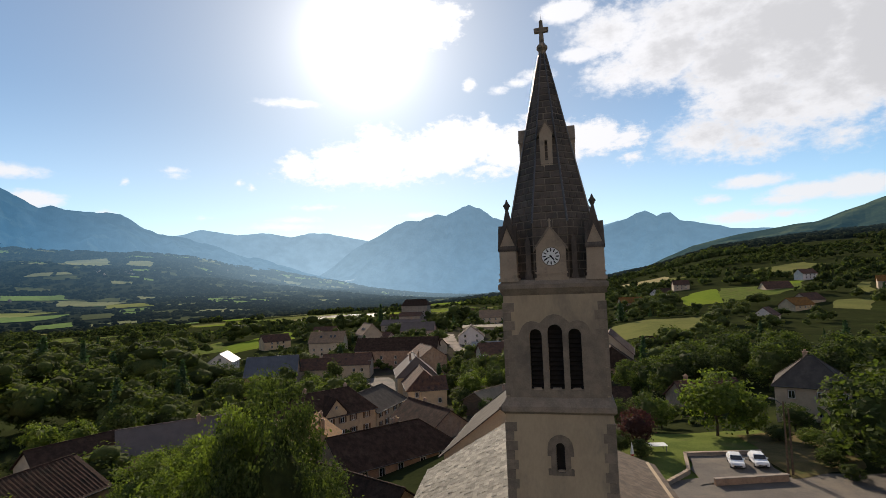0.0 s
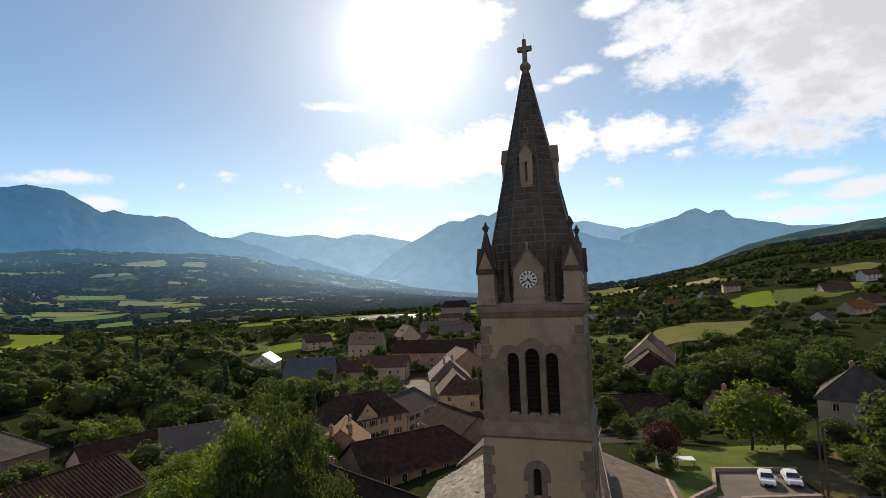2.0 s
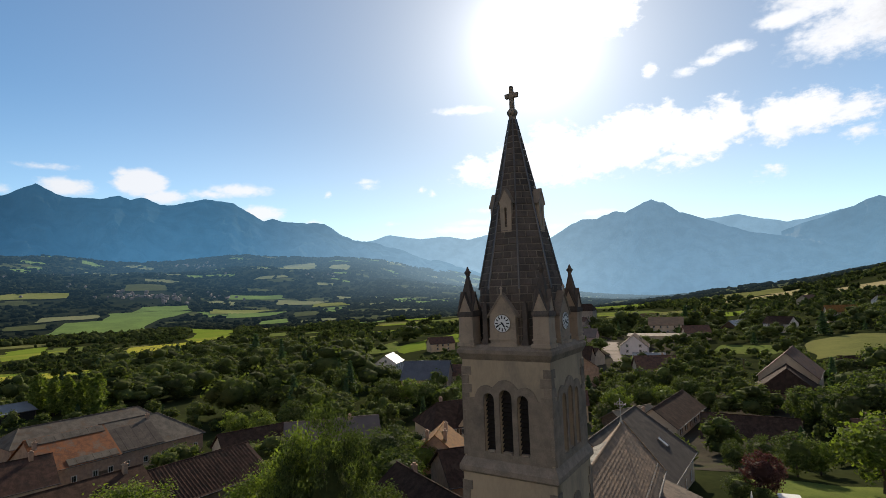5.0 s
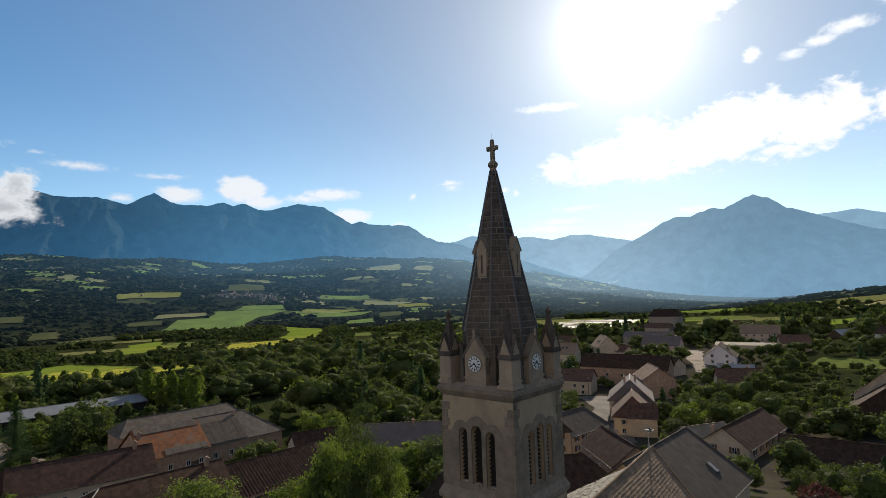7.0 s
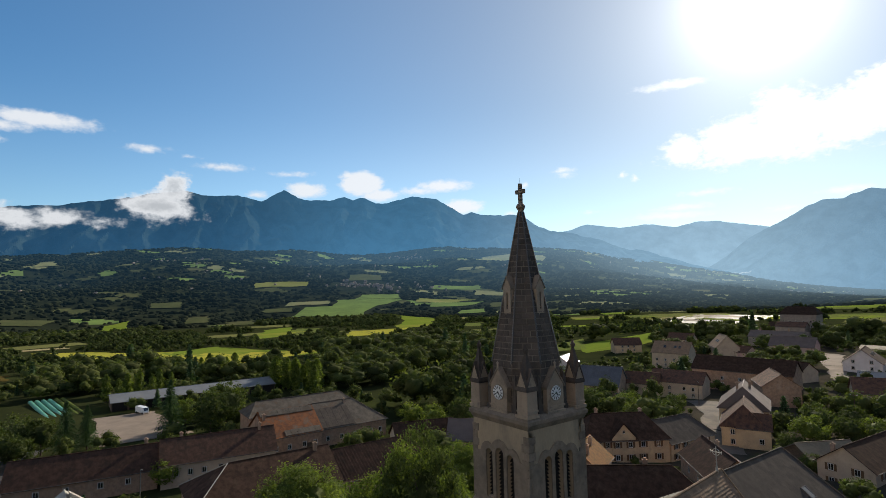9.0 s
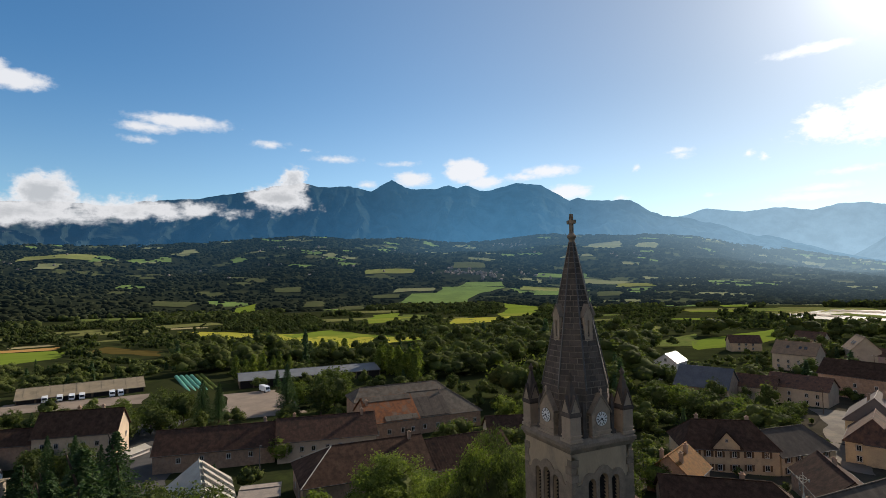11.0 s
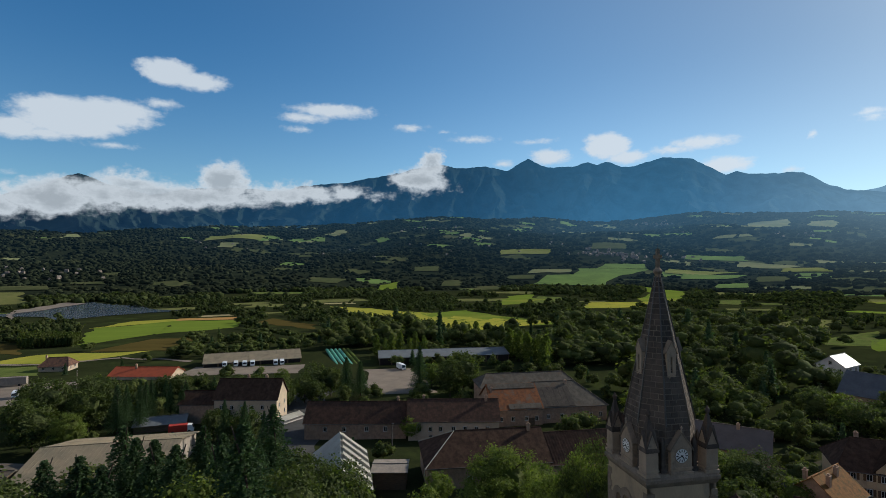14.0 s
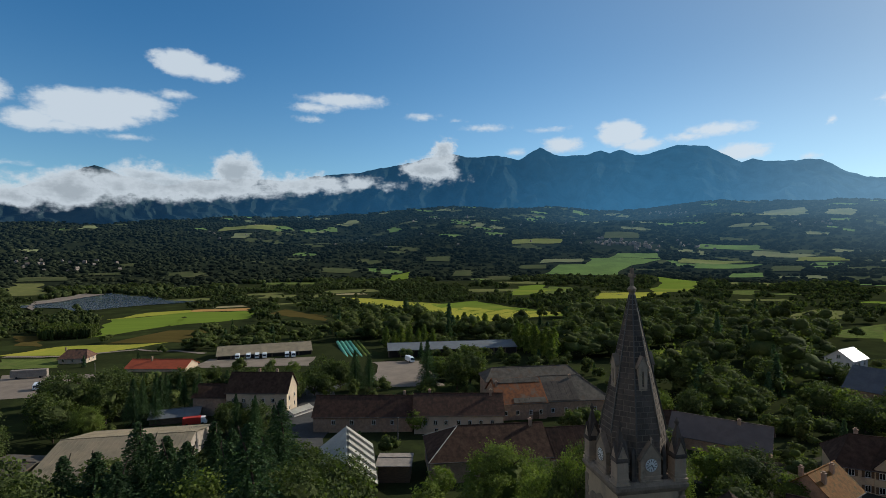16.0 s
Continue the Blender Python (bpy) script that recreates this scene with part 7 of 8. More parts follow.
def trunk_mesh(seed, height, girth, limbs, spread, bare=0.3):
    r = random.Random(seed)
    bm = bmesh.new()
    bends = [Vector((0, 0, -0.05))]
    for k in range(1, 5):
        bends.append(Vector((r.uniform(-0.012, 0.012) * k, r.uniform(-0.012, 0.012) * k, height * k / 4)))
    for k in range(4):
        tube(bm, bends[k], bends[k + 1], girth * (1 - k / 4.6), girth * (1 - (k + 1) / 4.6), 7)
    for k in range(limbs):
        t = bare + (0.95 - bare) * k / limbs
        foot_ = bends[min(int(t * 4), 3)].lerp(bends[min(int(t * 4), 3) + 1], t * 4 - min(int(t * 4), 3))
        ang = k * 2.4 + r.uniform(-0.4, 0.4)
        tip = foot_ + Vector((math.cos(ang) * spread, math.sin(ang) * spread, r.uniform(0.08, 0.2))) * r.uniform(0.7, 1.1)
        mid = foot_.lerp(tip, 0.55) + Vector((0, 0, -0.02))
        tube(bm, foot_, mid, girth * 0.42, girth * 0.26, 5)
        tube(bm, mid, tip, girth * 0.26, girth * 0.07, 5)
    data = bpy.data.meshes.new("trunk")
    bm.to_mesh(data)
    bm.free()
    data.materials.append(M["bark"])
    return data


CROWNS, TRUNKS = {}, {}
for name, mat in (("leaf", "leaf"), ("light", "leaf_light"), ("red", "leaf_red")):
    for i in range(3 if name == "leaf" else 2):
        v, f = joined(broad_crown(20 + i + len(CROWNS) * 7, 84, 30, 0.030, 0.36 + 0.05 * i, 0.14 + 0.04 * i), blob(60 + i, 2, 0.22 + 0.03 * i, 0.32, 0.82))
        CROWNS[name, i] = mesh_from("crown", v, f, mat)
for i in range(2):
    v, f = joined(broad_crown(90 + i, 130, 42, 0.020, 0.34 + 0.06 * i, 0.10), blob(64 + i, 2, 0.26, 0.28, 0.86))
    CROWNS["big", i] = mesh_from("crown", v, f, "leaf_light" if i == 0 else "leaf")
    v, f = joined(fir_crown(40 + i, 52, 330, 0.0088), blob(70 + i, 2, 0.03, 0.04, 0.72, 0.05))
    CROWNS["fir", i] = mesh_from("crown", v, f, "needle")
    v, f = joined(poplar_crown(50 + i, 900, 0.030), blob(80 + i, 2, 0.06, 0.08, 0.92, 0.05))
    CROWNS["poplar", i] = mesh_from("crown", v, f, "leaf_light")
for i in range(2):
    v, f = joined(broad_crown(120 + i, 150, 140, 0.0105, 0.36 + 0.04 * i, 0.06, 1.0, 0.034), blob(66 + i, 3, 0.2, 0.22, 0.82, 0.2))
    CROWNS["grand", i] = mesh_from("crown", v, f, "leaf_light" if i == 0 else "leaf")
for kind in ("leaf", "light", "red", "big", "grand"):
    TRUNKS[kind] = trunk_mesh(len(TRUNKS), 0.78, 0.022, 9, 0.22)
TRUNKS["fir"] = trunk_mesh(7, 0.97, 0.016, 0, 0.1)
TRUNKS["poplar"] = trunk_mesh(8, 0.9, 0.014, 5, 0.06)
LABELS = {"leaf": "broad-leaved tree with a dark green uneven crown", "light": "broad-leaved tree with a fresh bright green crown", "red": "copper-leaved tree with a dark red crown",
          "big": "large leafy tree with a dense sunlit crown", "grand": "tall old broad-leaved tree with a loose light green crown", "fir": "tall dark spruce with drooping branches", "poplar": "slender upright poplar with dense green leaves"}
tree_rng = random.Random(5)
PLACED = []


def tree(kind, x, y, height, wide=1.0):
    z = float(ground_height(x, y))
    i = tree_rng.randrange(sum(1 for key in CROWNS if key[0] == kind))
    ob = thing("spruce" if kind == "fir" else "poplar" if kind == "poplar" else "tree", x, y, z, tree_rng.uniform(0, 360), LABELS[kind], "tree")
    m = Matrix.Diagonal((height * wide, height * wide, height, 1))
    part("trunk", TRUNKS[kind], None, ob).matrix_basis = m
    part("crown", CROWNS[kind, i], None, ob).matrix_basis = m
    PLACED.append((x, y, height * wide * 0.33))


# big trees on the slope between the church and the barns
for x, y, h, kind, w in ((-20, 5, 19.5, "grand", 0.5), (-23, 5.8, 19.0, "grand", 0.6), (-25.8, 3.4, 15.5, "grand", 0.85), (-22.5, 9.2, 14.5, "grand", 0.85), (-18.6, 8.8, 12.5, "grand", 0.8), (-27.5, 8.5, 12.0, "big", 0.9),
                         (-47.7, 3.4, 15.0, "grand", 1.12), (-50.6, 27.8, 11.7, "grand", 1.15), (-46.9, 31.7, 12.5, "grand", 0.95), (-50.7, 50.6, 9.6, "big", 1.25), (-56, 47, 8.5, "light", 1.1), (-45.5, 54.5, 6.0, "light", 1.1),
                         (-53, 9.5, 9.5, "big", 1.0), (-39, 10, 10.5, "big", 1.0), (-43, -2, 9.5, "big", 1.0), (-35, 3, 9.5, "light", 1.0), (-54, 36, 9.5, "big", 1.1), (-41, 24, 9.0, "big", 1.1), (-34, 14, 9.0, "leaf", 1.0), (-46, 18, 8.5, "big", 1.1), (-61, 15, 7, "big", 1.0), (-63, -4, 6, "light", 1.0), (-62, 42, 8, "leaf", 1.0), (-52, -8, 7.5, "light", 1.0), (-107.4, -3.3, 6.0, "light", 1.1), (-40, 40, 8, "leaf", 1.1)):
    tree(kind, x, y, h, w)
for x, y, h, kind in ((-128, 150, 8, "leaf"), (-121, 147, 7, "leaf"), (-134, 156, 6, "light"), (-88, 121, 8, "leaf"), (-94, 118, 9, "light"), (-80, 126, 7, "leaf"), (-101, 116, 9, "leaf"), (-76, 118, 8, "light"), (-108, 122, 8, "leaf"), (-84, 112, 9, "leaf")):
    tree(kind, x, y, h, 1.2)
# spruces south-west
for x, y, h in ((-36, -33.1, 22.8), (-48.5, -47.0, 19.3), (-58.4, -54.8, 19.4), (-45.3, -55.2, 18.2), (-45.5, -59.5, 17.9), (-71.9, -34.0, 18.9), (-55.3, -51.8, 18.1), (-45.4, -43.4, 18.9), (-69.5, -45.7, 16.0), (-38.9, -49.9, 18.0), (-58.7, -34.8, 15.8), (-42.9, -37.1, 18.8), (-52, -41, 17), (-63, -41, 16)):
    tree("fir", x, y, h, 1.55)
for x, y, h, kind in ((-70, -52, 10, "leaf"), (-66, -47, 10, "leaf"), (-76, -41, 9, "leaf"), (-62, -56, 8, "leaf"), (-76, -30, 8, "leaf"), (-58, -46, 10, "leaf"), (-40.3, -39.4, 14.6, "big"), (-40.4, -27.9, 14.8, "big"), (-54.9, -21.8, 12.0, "big"), (-38.8, -62.3, 15.5, "big"), (-59.9, -76.9, 13.5, "leaf"), (-28.9, -50.4, 14.6, "big"), (-50, -29, 12, "leaf"), (-33, -42, 12, "leaf"), (-47, -22, 12, "leaf"), (-66, -27, 9, "leaf"), (-30, -58, 14, "leaf"), (-52, -68, 13, "leaf"), (-62, -62, 12, "leaf"), (-24, -38, 11, "light"), (-36, -24, 11, "leaf")):
    tree(kind, x, y, h)
for x, y, h, kind in ((-154.4, -109.8, 11.6, "fir"), (-145.3, -79.2, 12.4, "fir"), (-146.8, -74.3, 10.6, "fir"), (-138.4, -83.6, 12.2, "fir"), (-138.1, -68.5, 11.5, "fir"), (-130.1, -77.1, 12.4, "fir"), (-114.8, -88.4, 10.6, "grand"), (-148.2, -99.5, 12.5, "leaf"), (-154.2, -98.0, 11.5, "leaf"), (-141.6, -89.2, 12.5, "leaf"), (-96.8, -99.8, 9.5, "leaf"), (-103.6, -107.2, 10.0, "leaf")):
    tree(kind, x, y, h)
# trees round the farms
for x, y, h in ((-158, -20, 15), (-160, -15, 13), (-164, 7, 17), (-176, -96, 6), (-150, -60, 11), (-148, -70, 11), (-155, -78, 10), (-143, -80, 12), (-168, -66, 8), (-162, -88, 9), (-130, -83, 14)):
    tree("fir", x, y, h, 1.25)
for x, y, h, kind in ((-152, 16, 13, "leaf"), (-157, 22, 14, "leaf"), (-168, 12, 9, "light"), (-163.8, -31, 11, "leaf"), (-162, -25.5, 10, "leaf"), (-154, -34, 9.5, "leaf"), (-158, -40, 8, "leaf"), (-150, -30, 8, "leaf"), (-187, -45, 6, "light"), (-146, -40, 9, "leaf"), (-170, -52, 7.5, "leaf"), (-164, -58, 8, "leaf"), (-178, -60, 6, "leaf"), (-168, -44, 7, "leaf"), (-172, -36, 6, "leaf"), (-176, -44, 5, "leaf"), (-148, -50, 8, "leaf"), (-152, -44, 8, "leaf"), (-106, -45, 13, "fir"), (-112, -51, 12.5, "fir"), (-103, -40, 11, "fir"), (-118, -55, 8, "leaf"), (-113, -46, 9, "leaf"), (-160, -50, 9.5, "leaf"), (-172, -78, 8, "leaf"), (-181.6, -74, 6.5, "leaf"), (-174, -84, 7.5, "leaf"), (-168, -95, 8, "fir"), (-179, -106, 7, "leaf"), (-134, -92, 12, "leaf"), (-140, -104, 13, "leaf")):
    tree(kind, x, y, h)
for x, y, h, kind in ((-128, -106, 11, "leaf"), (-118, -98, 12, "leaf"), (-150, -112, 12, "leaf"), (-110, -110, 11, "leaf"), (-98, -112, 12, "leaf"), (-160, -120, 9, "leaf"), (-232, -120, 6, "fir"), (-110, 62, 9, "light"), (-104, 66, 8, "light"), (-98, 72, 10, "leaf")):
    tree(kind, x, y, h)
for k in range(26):
    if k < 14:
        tree("poplar", -231 + 2.9 * k + 1.5 * math.sin(k * 3.1), 62.5 + 0.5 * k + 2.0 * math.sin(k * 2.3), 12 + 3.5 * ((k * 7) % 5) / 5, 1.35)
    elif k < 19:
        tree("poplar", -281 - 3.2 * (k - 14), 58 - 3.6 * (k - 14), 12 + (k % 3), 1.4)
    else:
        tree("poplar", -252 + (k % 3) * 4, -4 + (k - 19) * 4.2, 10 + 3 * ((k * 7) % 5) / 5, 1.25)
# gardens round the church and along the parking lot
for x, y, h, kind, w in ((21, 59.5, 9.5, "light", 1.15), (25.5, 61, 7, "light", 1.1), (8.5, 49, 5.6, "red", 0.95), (6, 47.5, 3, "leaf", 1.3), (8.6, 45.6, 2.4, "leaf", 1.4), (12, 66, 6, "leaf", 1.2), (15, 72, 5, "light", 1.2), (8, 70, 5, "leaf", 1.1), (4, 66, 4, "leaf", 1.0), (3, 76, 4, "leaf", 1.0), (13, 80, 7, "fir", 1.3), (47, 62, 11, "leaf", 1.1), (52, 56, 10, "light", 1.0), (33, 64, 4, "leaf", 1.5), (36, 57, 3, "leaf", 1.6), (46, 50, 8, "leaf", 1.2), (56, 68, 12, "leaf", 1.1), (60, 60, 12, "leaf", 1.0), (34.5, 39.5, 13, "leaf", 1.15), (38, 45, 11, "leaf", 1.0)):
    tree(kind, x, y, h, w)
for x, y, h, kind, w in ((29.5, 44, 2.4, "leaf", 1.5), (32, 48, 3.0, "leaf", 1.5), (35, 44, 3.4, "leaf", 1.4), (34, 52, 3.0, "light", 1.4), (30, 40, 1.8, "leaf", 1.6), (39, 48, 5, "leaf", 1.2), (28, 55.5, 2.2, "leaf", 1.6), (31, 53, 2.4, "light", 1.6), (22, 105, 10, "leaf", 1.2), (27, 111, 11, "leaf", 1.2), (18, 112, 9, "leaf", 1.1), (33, 106, 10, "leaf", 1.1), (36, 116, 11.5, "leaf", 1.2), (42, 102, 10, "leaf", 1.1), (47, 112, 11, "leaf", 1.1), (30, 122, 10, "leaf", 1.1), (54, 100, 10, "leaf", 1.1), (22, 122, 8, "light", 1.0)):
    tree(kind, x, y, h, w)
for x, y, h, kind, w in ((14, 120, 8, "leaf", 1.2), (41, 126, 10, "leaf", 1.2), (52, 122, 10, "leaf", 1.2), (60, 112, 11, "leaf", 1.1), (-3, 72, 3, "leaf", 1.2), (-20, 100, 4, "leaf", 1.3), (-22, 128, 7, "leaf", 1.1), (-28, 122, 8, "light", 1.1), (-30, 132, 9, "leaf", 1.0), (-24, 138, 8, "leaf", 1.1), (-30, 116, 5, "leaf", 1.4), (-18, 132, 6, "light", 1.3), (-13, 140, 7, "leaf", 1.3), (-6, 128, 6, "leaf", 1.3), (-62, 118, 7, "leaf", 1.2), (-70, 112, 6, "light", 1.3), (-66, 128, 7, "leaf", 1.2), (-58, 108, 5, "leaf", 1.4)):
    tree(kind, x, y, h, w)

# ---- woods ----


def clear_of(x, y, margin=3.0, fields=True, far_view=()):
    ok = np.ones(len(x), bool)
    for quad in BUILT:
        ok &= ~inside(x, y, quad, margin if quad[0][0] < 60 else 13.0)
    if fields:
        for quad in FIELDS:
            size = math.hypot(quad[2][0] - quad[0][0], quad[2][1] - quad[0][1])
            ok &= ~inside(x, y, quad, 2.0 + size * 0.005)
            if far_view:
                gap = np.hypot(x, y) + 1e-6
                for reach in far_view:
                    hidden = inside(x * (1 + reach / gap), y * (1 + reach / gap), quad, 0.0) & (gap > 190) & ((x < 0) | (reach < 45))
                    ok &= ~(hidden & (np.abs(np.sin(x * 12.9 + y * 78.2)) > 0.05))
    return ok


def scatter(step, r0, r1, az0, az1, seed):
    """Jittered points in a ring sector round the church."""
    r = np.random.RandomState(seed)
    n = int(math.radians(az1 - az0) * (r1 * r1 - r0 * r0) / 2 / (step * step))
    rad = np.sqrt(r.uniform(r0 * r0, r1 * r1, n))
    az = np.radians(r.uniform(az0, az1, n))
    return rad * np.sin(az), rad * np.cos(az), r


def in_village(x, y):
    return ((x > -165) & (x < 75) & (y > 30) & (y < 345) & (x > -0.55 * y - 55)) | ((x > -265) & (x < -60) & (np.abs(y + 25) < 105)) | (np.hypot(x, y) < 75)


def wood(name, label, x, y, heights, protos, material, r, low=0.8, high=1.5):
    """Many trees as one mesh."""
    verts, faces, at = [], [], 0
    pick = r.randint(0, len(protos), len(x))
    z = ground_height(x, y)
    spin = r.uniform(0, 6.283, len(x))
    wide = r.uniform(low, high, len(x))
    for k, (pv, pf) in enumerate(protos):
        i = np.nonzero(pick == k)[0]
        if not len(i):
            continue
        c, s = np.cos(spin[i])[:, None], np.sin(spin[i])[:, None]
        h, w = heights[i][:, None], (heights[i] * wide[i])[:, None]
        vx = (pv[None, :, 0] * c - pv[None, :, 1] * s) * w + x[i][:, None]
        vy = (pv[None, :, 0] * s + pv[None, :, 1] * c) * w + y[i][:, None]
        vz = pv[None, :, 2] * h + z[i][:, None]
        verts.append(np.stack([vx, vy, vz], -1).reshape(-1, 3))
        faces.append((pf[None] + (np.arange(len(i)) * len(pv))[:, None, None] + at).reshape(-1, pf.shape[1]))
        at += len(i) * len(pv)
    ob = part(name, mesh_from(name, np.concatenate(verts), np.concatenate(faces), material, True))
    return tagged(ob, label, "trees", kind="stuff")



def lobed_crown(seed, lobes, sprays, leaf, wide, low, sub=1):
    """A rounded crown of height 1 heaped up from uneven boughs, with leaf sprays standing out of them."""
    r = np.random.RandomState(seed)
    verts, faces, at, seats = [], [], 0, []
    for k in range(lobes):
        d = unit(1, r)[0]
        d[2] = d[2] * 0.8 + 0.15
        q = 0.0 if k == 0 else r.uniform(0.45, 0.75)
        size = 0.62 if k == 0 else r.uniform(0.34, 0.52)
        centre = np.array([d[0] * wide * q, d[1] * wide * q, (low + 1) / 2 + d[2] * (1 - low) / 2 * q])
        v, f = blob(seed * 31 + k, sub, size * wide * 0.76, -size * (1 - low) * 0.38, size * (1 - low) * 0.38, 0.3)
        v = v + centre
        verts.append(v)
        faces.append(f + at)
        at += len(v)
        spot = centre + unit(sprays, r) * np.array([size * wide, size * wide, size * (1 - low) / 2]) * r.uniform(0.82, 1.14, (sprays, 1))
        spot = spot[spot[:, 2] > 0.06]
        seats.append(leaf_quads(spot, leaf, r, 0.2, centre)[0])
    seats = np.concatenate(seats)
    return joined((seats, np.arange(len(seats)).reshape(-1, 4)), (np.concatenate(verts), np.concatenate(faces)))


NEAR = [lobed_crown(180 + i, 9, 62, 0.036, 0.38 + 0.05 * i, 0.0) for i in range(4)]
MID = [lobed_crown(200 + i, 7, 44, 0.037, 0.38 + 0.05 * i, 0.0) for i in range(5)]
MID_FIR = [joined(fir_crown(220, 14, 44, 0.05), blob(221, 2, 0.07, 0.02, 0.9, 0.05))]
SHRUB = [lobed_crown(230 + i, 4, 16, 0.09, 0.5, -0.05) for i in range(4)]
LOW_TREES = [lobed_crown(240 + i, 3, 7, 0.12, 0.46, -0.05) for i in range(6)]
FAR = [joined(broad_crown(265 + i, 5, 2, 0.2, 0.5, 0.0), blob(260 + i, 1, 0.5, -0.2, 0.9, 0.3)) for i in range(6)]
SPECK = [blob(270 + i, 1, 0.68, -0.3, 0.75, 0.34) for i in range(5)]

x, y, r = scatter(8.9, 75, 420, -128, 40, 61)
village = in_village(x, y)
dense = ~village & (ripple(x, y, 130, 62) + 0.7 * ripple(x, y, 48, 72) > np.where(x > 0, -0.5, -0.55))
core = (x > -64) & (x < 10) & (y > 36) & (y < np.where(x < -16, 128, 76))
shrubs = (x > 2) & (x < 62) & (y > 50) & (y < 100)
gardens = village & (r.rand(len(x)) < np.where(shrubs, 0.65, 0) + np.where(core, 0.12, 0.72)) & (np.hypot(x - 20, y + 22) > 72)
belt = (x < -258) & (x > -350) & (y > -118) & (y < 45)
keep = (dense | gardens) & clear_of(x, y, far_view=(20, 42, 66, 92)) | belt & clear_of(x, y)
near = np.array([(p[0], p[1]) for p in PLACED])
x, y, village = x[keep], y[keep], village[keep]
apart = np.min(np.hypot(x[:, None] - near[None, :, 0], y[:, None] - near[None, :, 1]), axis=1) > 3.5
x, y, village = x[apart], y[apart], village[apart]
heights = np.where(village, r.uniform(3.0, 7.5, len(x)) + 3.0 * (r.rand(len(x)) < 0.25) * (y > 110), np.where(np.degrees(np.arctan2(x, y)) < -96, r.uniform(3.5, 8, len(x)), r.uniform(5.0, 13.0, len(x)) + 4.5 * (r.rand(len(x)) < 0.3)))
heights[village & (x > 2) & (x < 62) & (y < 100)] *= 0.5
east = (x > 5) & ~village
heights[east] *= np.where((x[east] > 60) & (y[east] < 310), 0.5, 0.72)
cut = r.rand(len(x)) < 0.07
close = np.hypot(x - 20, y + 22) < 210
for name, label, pick, crowns in (("garden_trees", "garden trees and thickets between the houses", ~cut & close, NEAR), ("woodland", "dense broad-leaved woodland round the village", ~cut & ~close, MID)):
    wood(name, label, x[pick], y[pick], heights[pick], crowns, "leaf_mass", r, 0.95, 1.75)
wood("conifers", "scattered dark conifers in the woods", x[cut], y[cut], heights[cut] * 1.25, MID_FIR, "needle", r)

x, y, r = scatter(5.4, 70, 345, -62, 26, 91)
keep = in_village(x, y) & ~((x > -66) & (x < 12) & (y < 76)) & (r.rand(len(x)) < 0.5) & (np.hypot(x - 20, y + 22) > 95) & clear_of(x, y, 1.8)
wood("shrubs", "hedges and garden shrubs between the village houses", x[keep], y[keep], r.uniform(1.6, 4.6, keep.sum()), SHRUB, "leaf_mass", r)

# a plantation of young poplars in rows
r = np.random.RandomState(95)
a, b = np.meshgrid(np.linspace(0, 1, 13), np.linspace(0, 1, 17), indexing="ij")
quad = [np.array(p, float) for p in ((-331, -214), (-335, -187), (-352, -190), (-392, -246))]
spots = ((1 - a) * (1 - b))[..., None] * quad[0] + ((1 - a) * b)[..., None] * quad[1] + (a * b)[..., None] * quad[2] + (a * (1 - b))[..., None] * quad[3]
x, y = (spots.reshape(-1, 2) + r.normal(0, 0.3, (a.size, 2))).T
wood("plantation", "rows of slender young poplars between fields", x, y, r.uniform(8.5, 11.5, len(x)) * 0.72, [joined(poplar_crown(96 + i, 40, 0.09), blob(98 + i, 1, 0.1, 0.04, 0.95, 0.1)) for i in range(3)], "leaf_mass", r, 1.0, 1.3)

x, y, r = scatter(9.0, 420, 950, -128, 36, 63)
keep = clear_of(x, y, far_view=(25, 50, 75, 105, 135)) & (ripple(x, y, 240, 64) + 0.5 * ripple(x, y, 90, 65) > np.where(np.degrees(np.arctan2(x, y)) < -78, -0.85, np.where(np.degrees(np.arctan2(x, y)) > -42, 0.0, -0.35)))
lines = np.abs(ripple(x, y, 330, 74) + 0.3 * ripple(x, y, 120, 75)) < 0.10
keep |= lines & clear_of(x, y)
wood("valley_woods", "hedges and woods across the valley floor", x[keep], y[keep], r.uniform(4.0, 10.5, keep.sum()), LOW_TREES, "woods", r)

x, y, r = scatter(11.5, 950, 1160, -128, 34, 66)
keep = clear_of(x, y, far_view=(40, 90)) & (ripple(x, y, 420, 67) + 0.6 * ripple(x, y, 150, 68) > np.where(np.degrees(np.arctan2(x, y)) > -42, 0.05, -0.45))
wood("far_woods", "dark woods and hedges on the far side of the valley", x[keep], y[keep], r.uniform(6, 12, keep.sum()), FAR, "woods", r)


def hedged(x, y, r, share):
    """Trees stand thick in the woods, in lines along the borders of the plots and rarely in the open."""
    kind, border = plot_kind(x, y)
    chance = r.rand(len(x))
    return np.where(kind == 0, chance < share * (1.0 + 0.55 * fractal(x, y, 240, 85, 3)), np.where(border < 7, chance < 0.9, chance < 0.03))


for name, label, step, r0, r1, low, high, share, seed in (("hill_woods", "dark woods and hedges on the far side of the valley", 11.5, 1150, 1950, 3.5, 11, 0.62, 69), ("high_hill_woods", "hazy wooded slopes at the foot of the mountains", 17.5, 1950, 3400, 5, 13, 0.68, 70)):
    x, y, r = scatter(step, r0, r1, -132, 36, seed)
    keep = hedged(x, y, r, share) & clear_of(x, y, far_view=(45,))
    # the foothill material brings its painted haze to these trees too
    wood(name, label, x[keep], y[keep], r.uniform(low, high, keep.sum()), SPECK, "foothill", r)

# ---- cars and small things ----


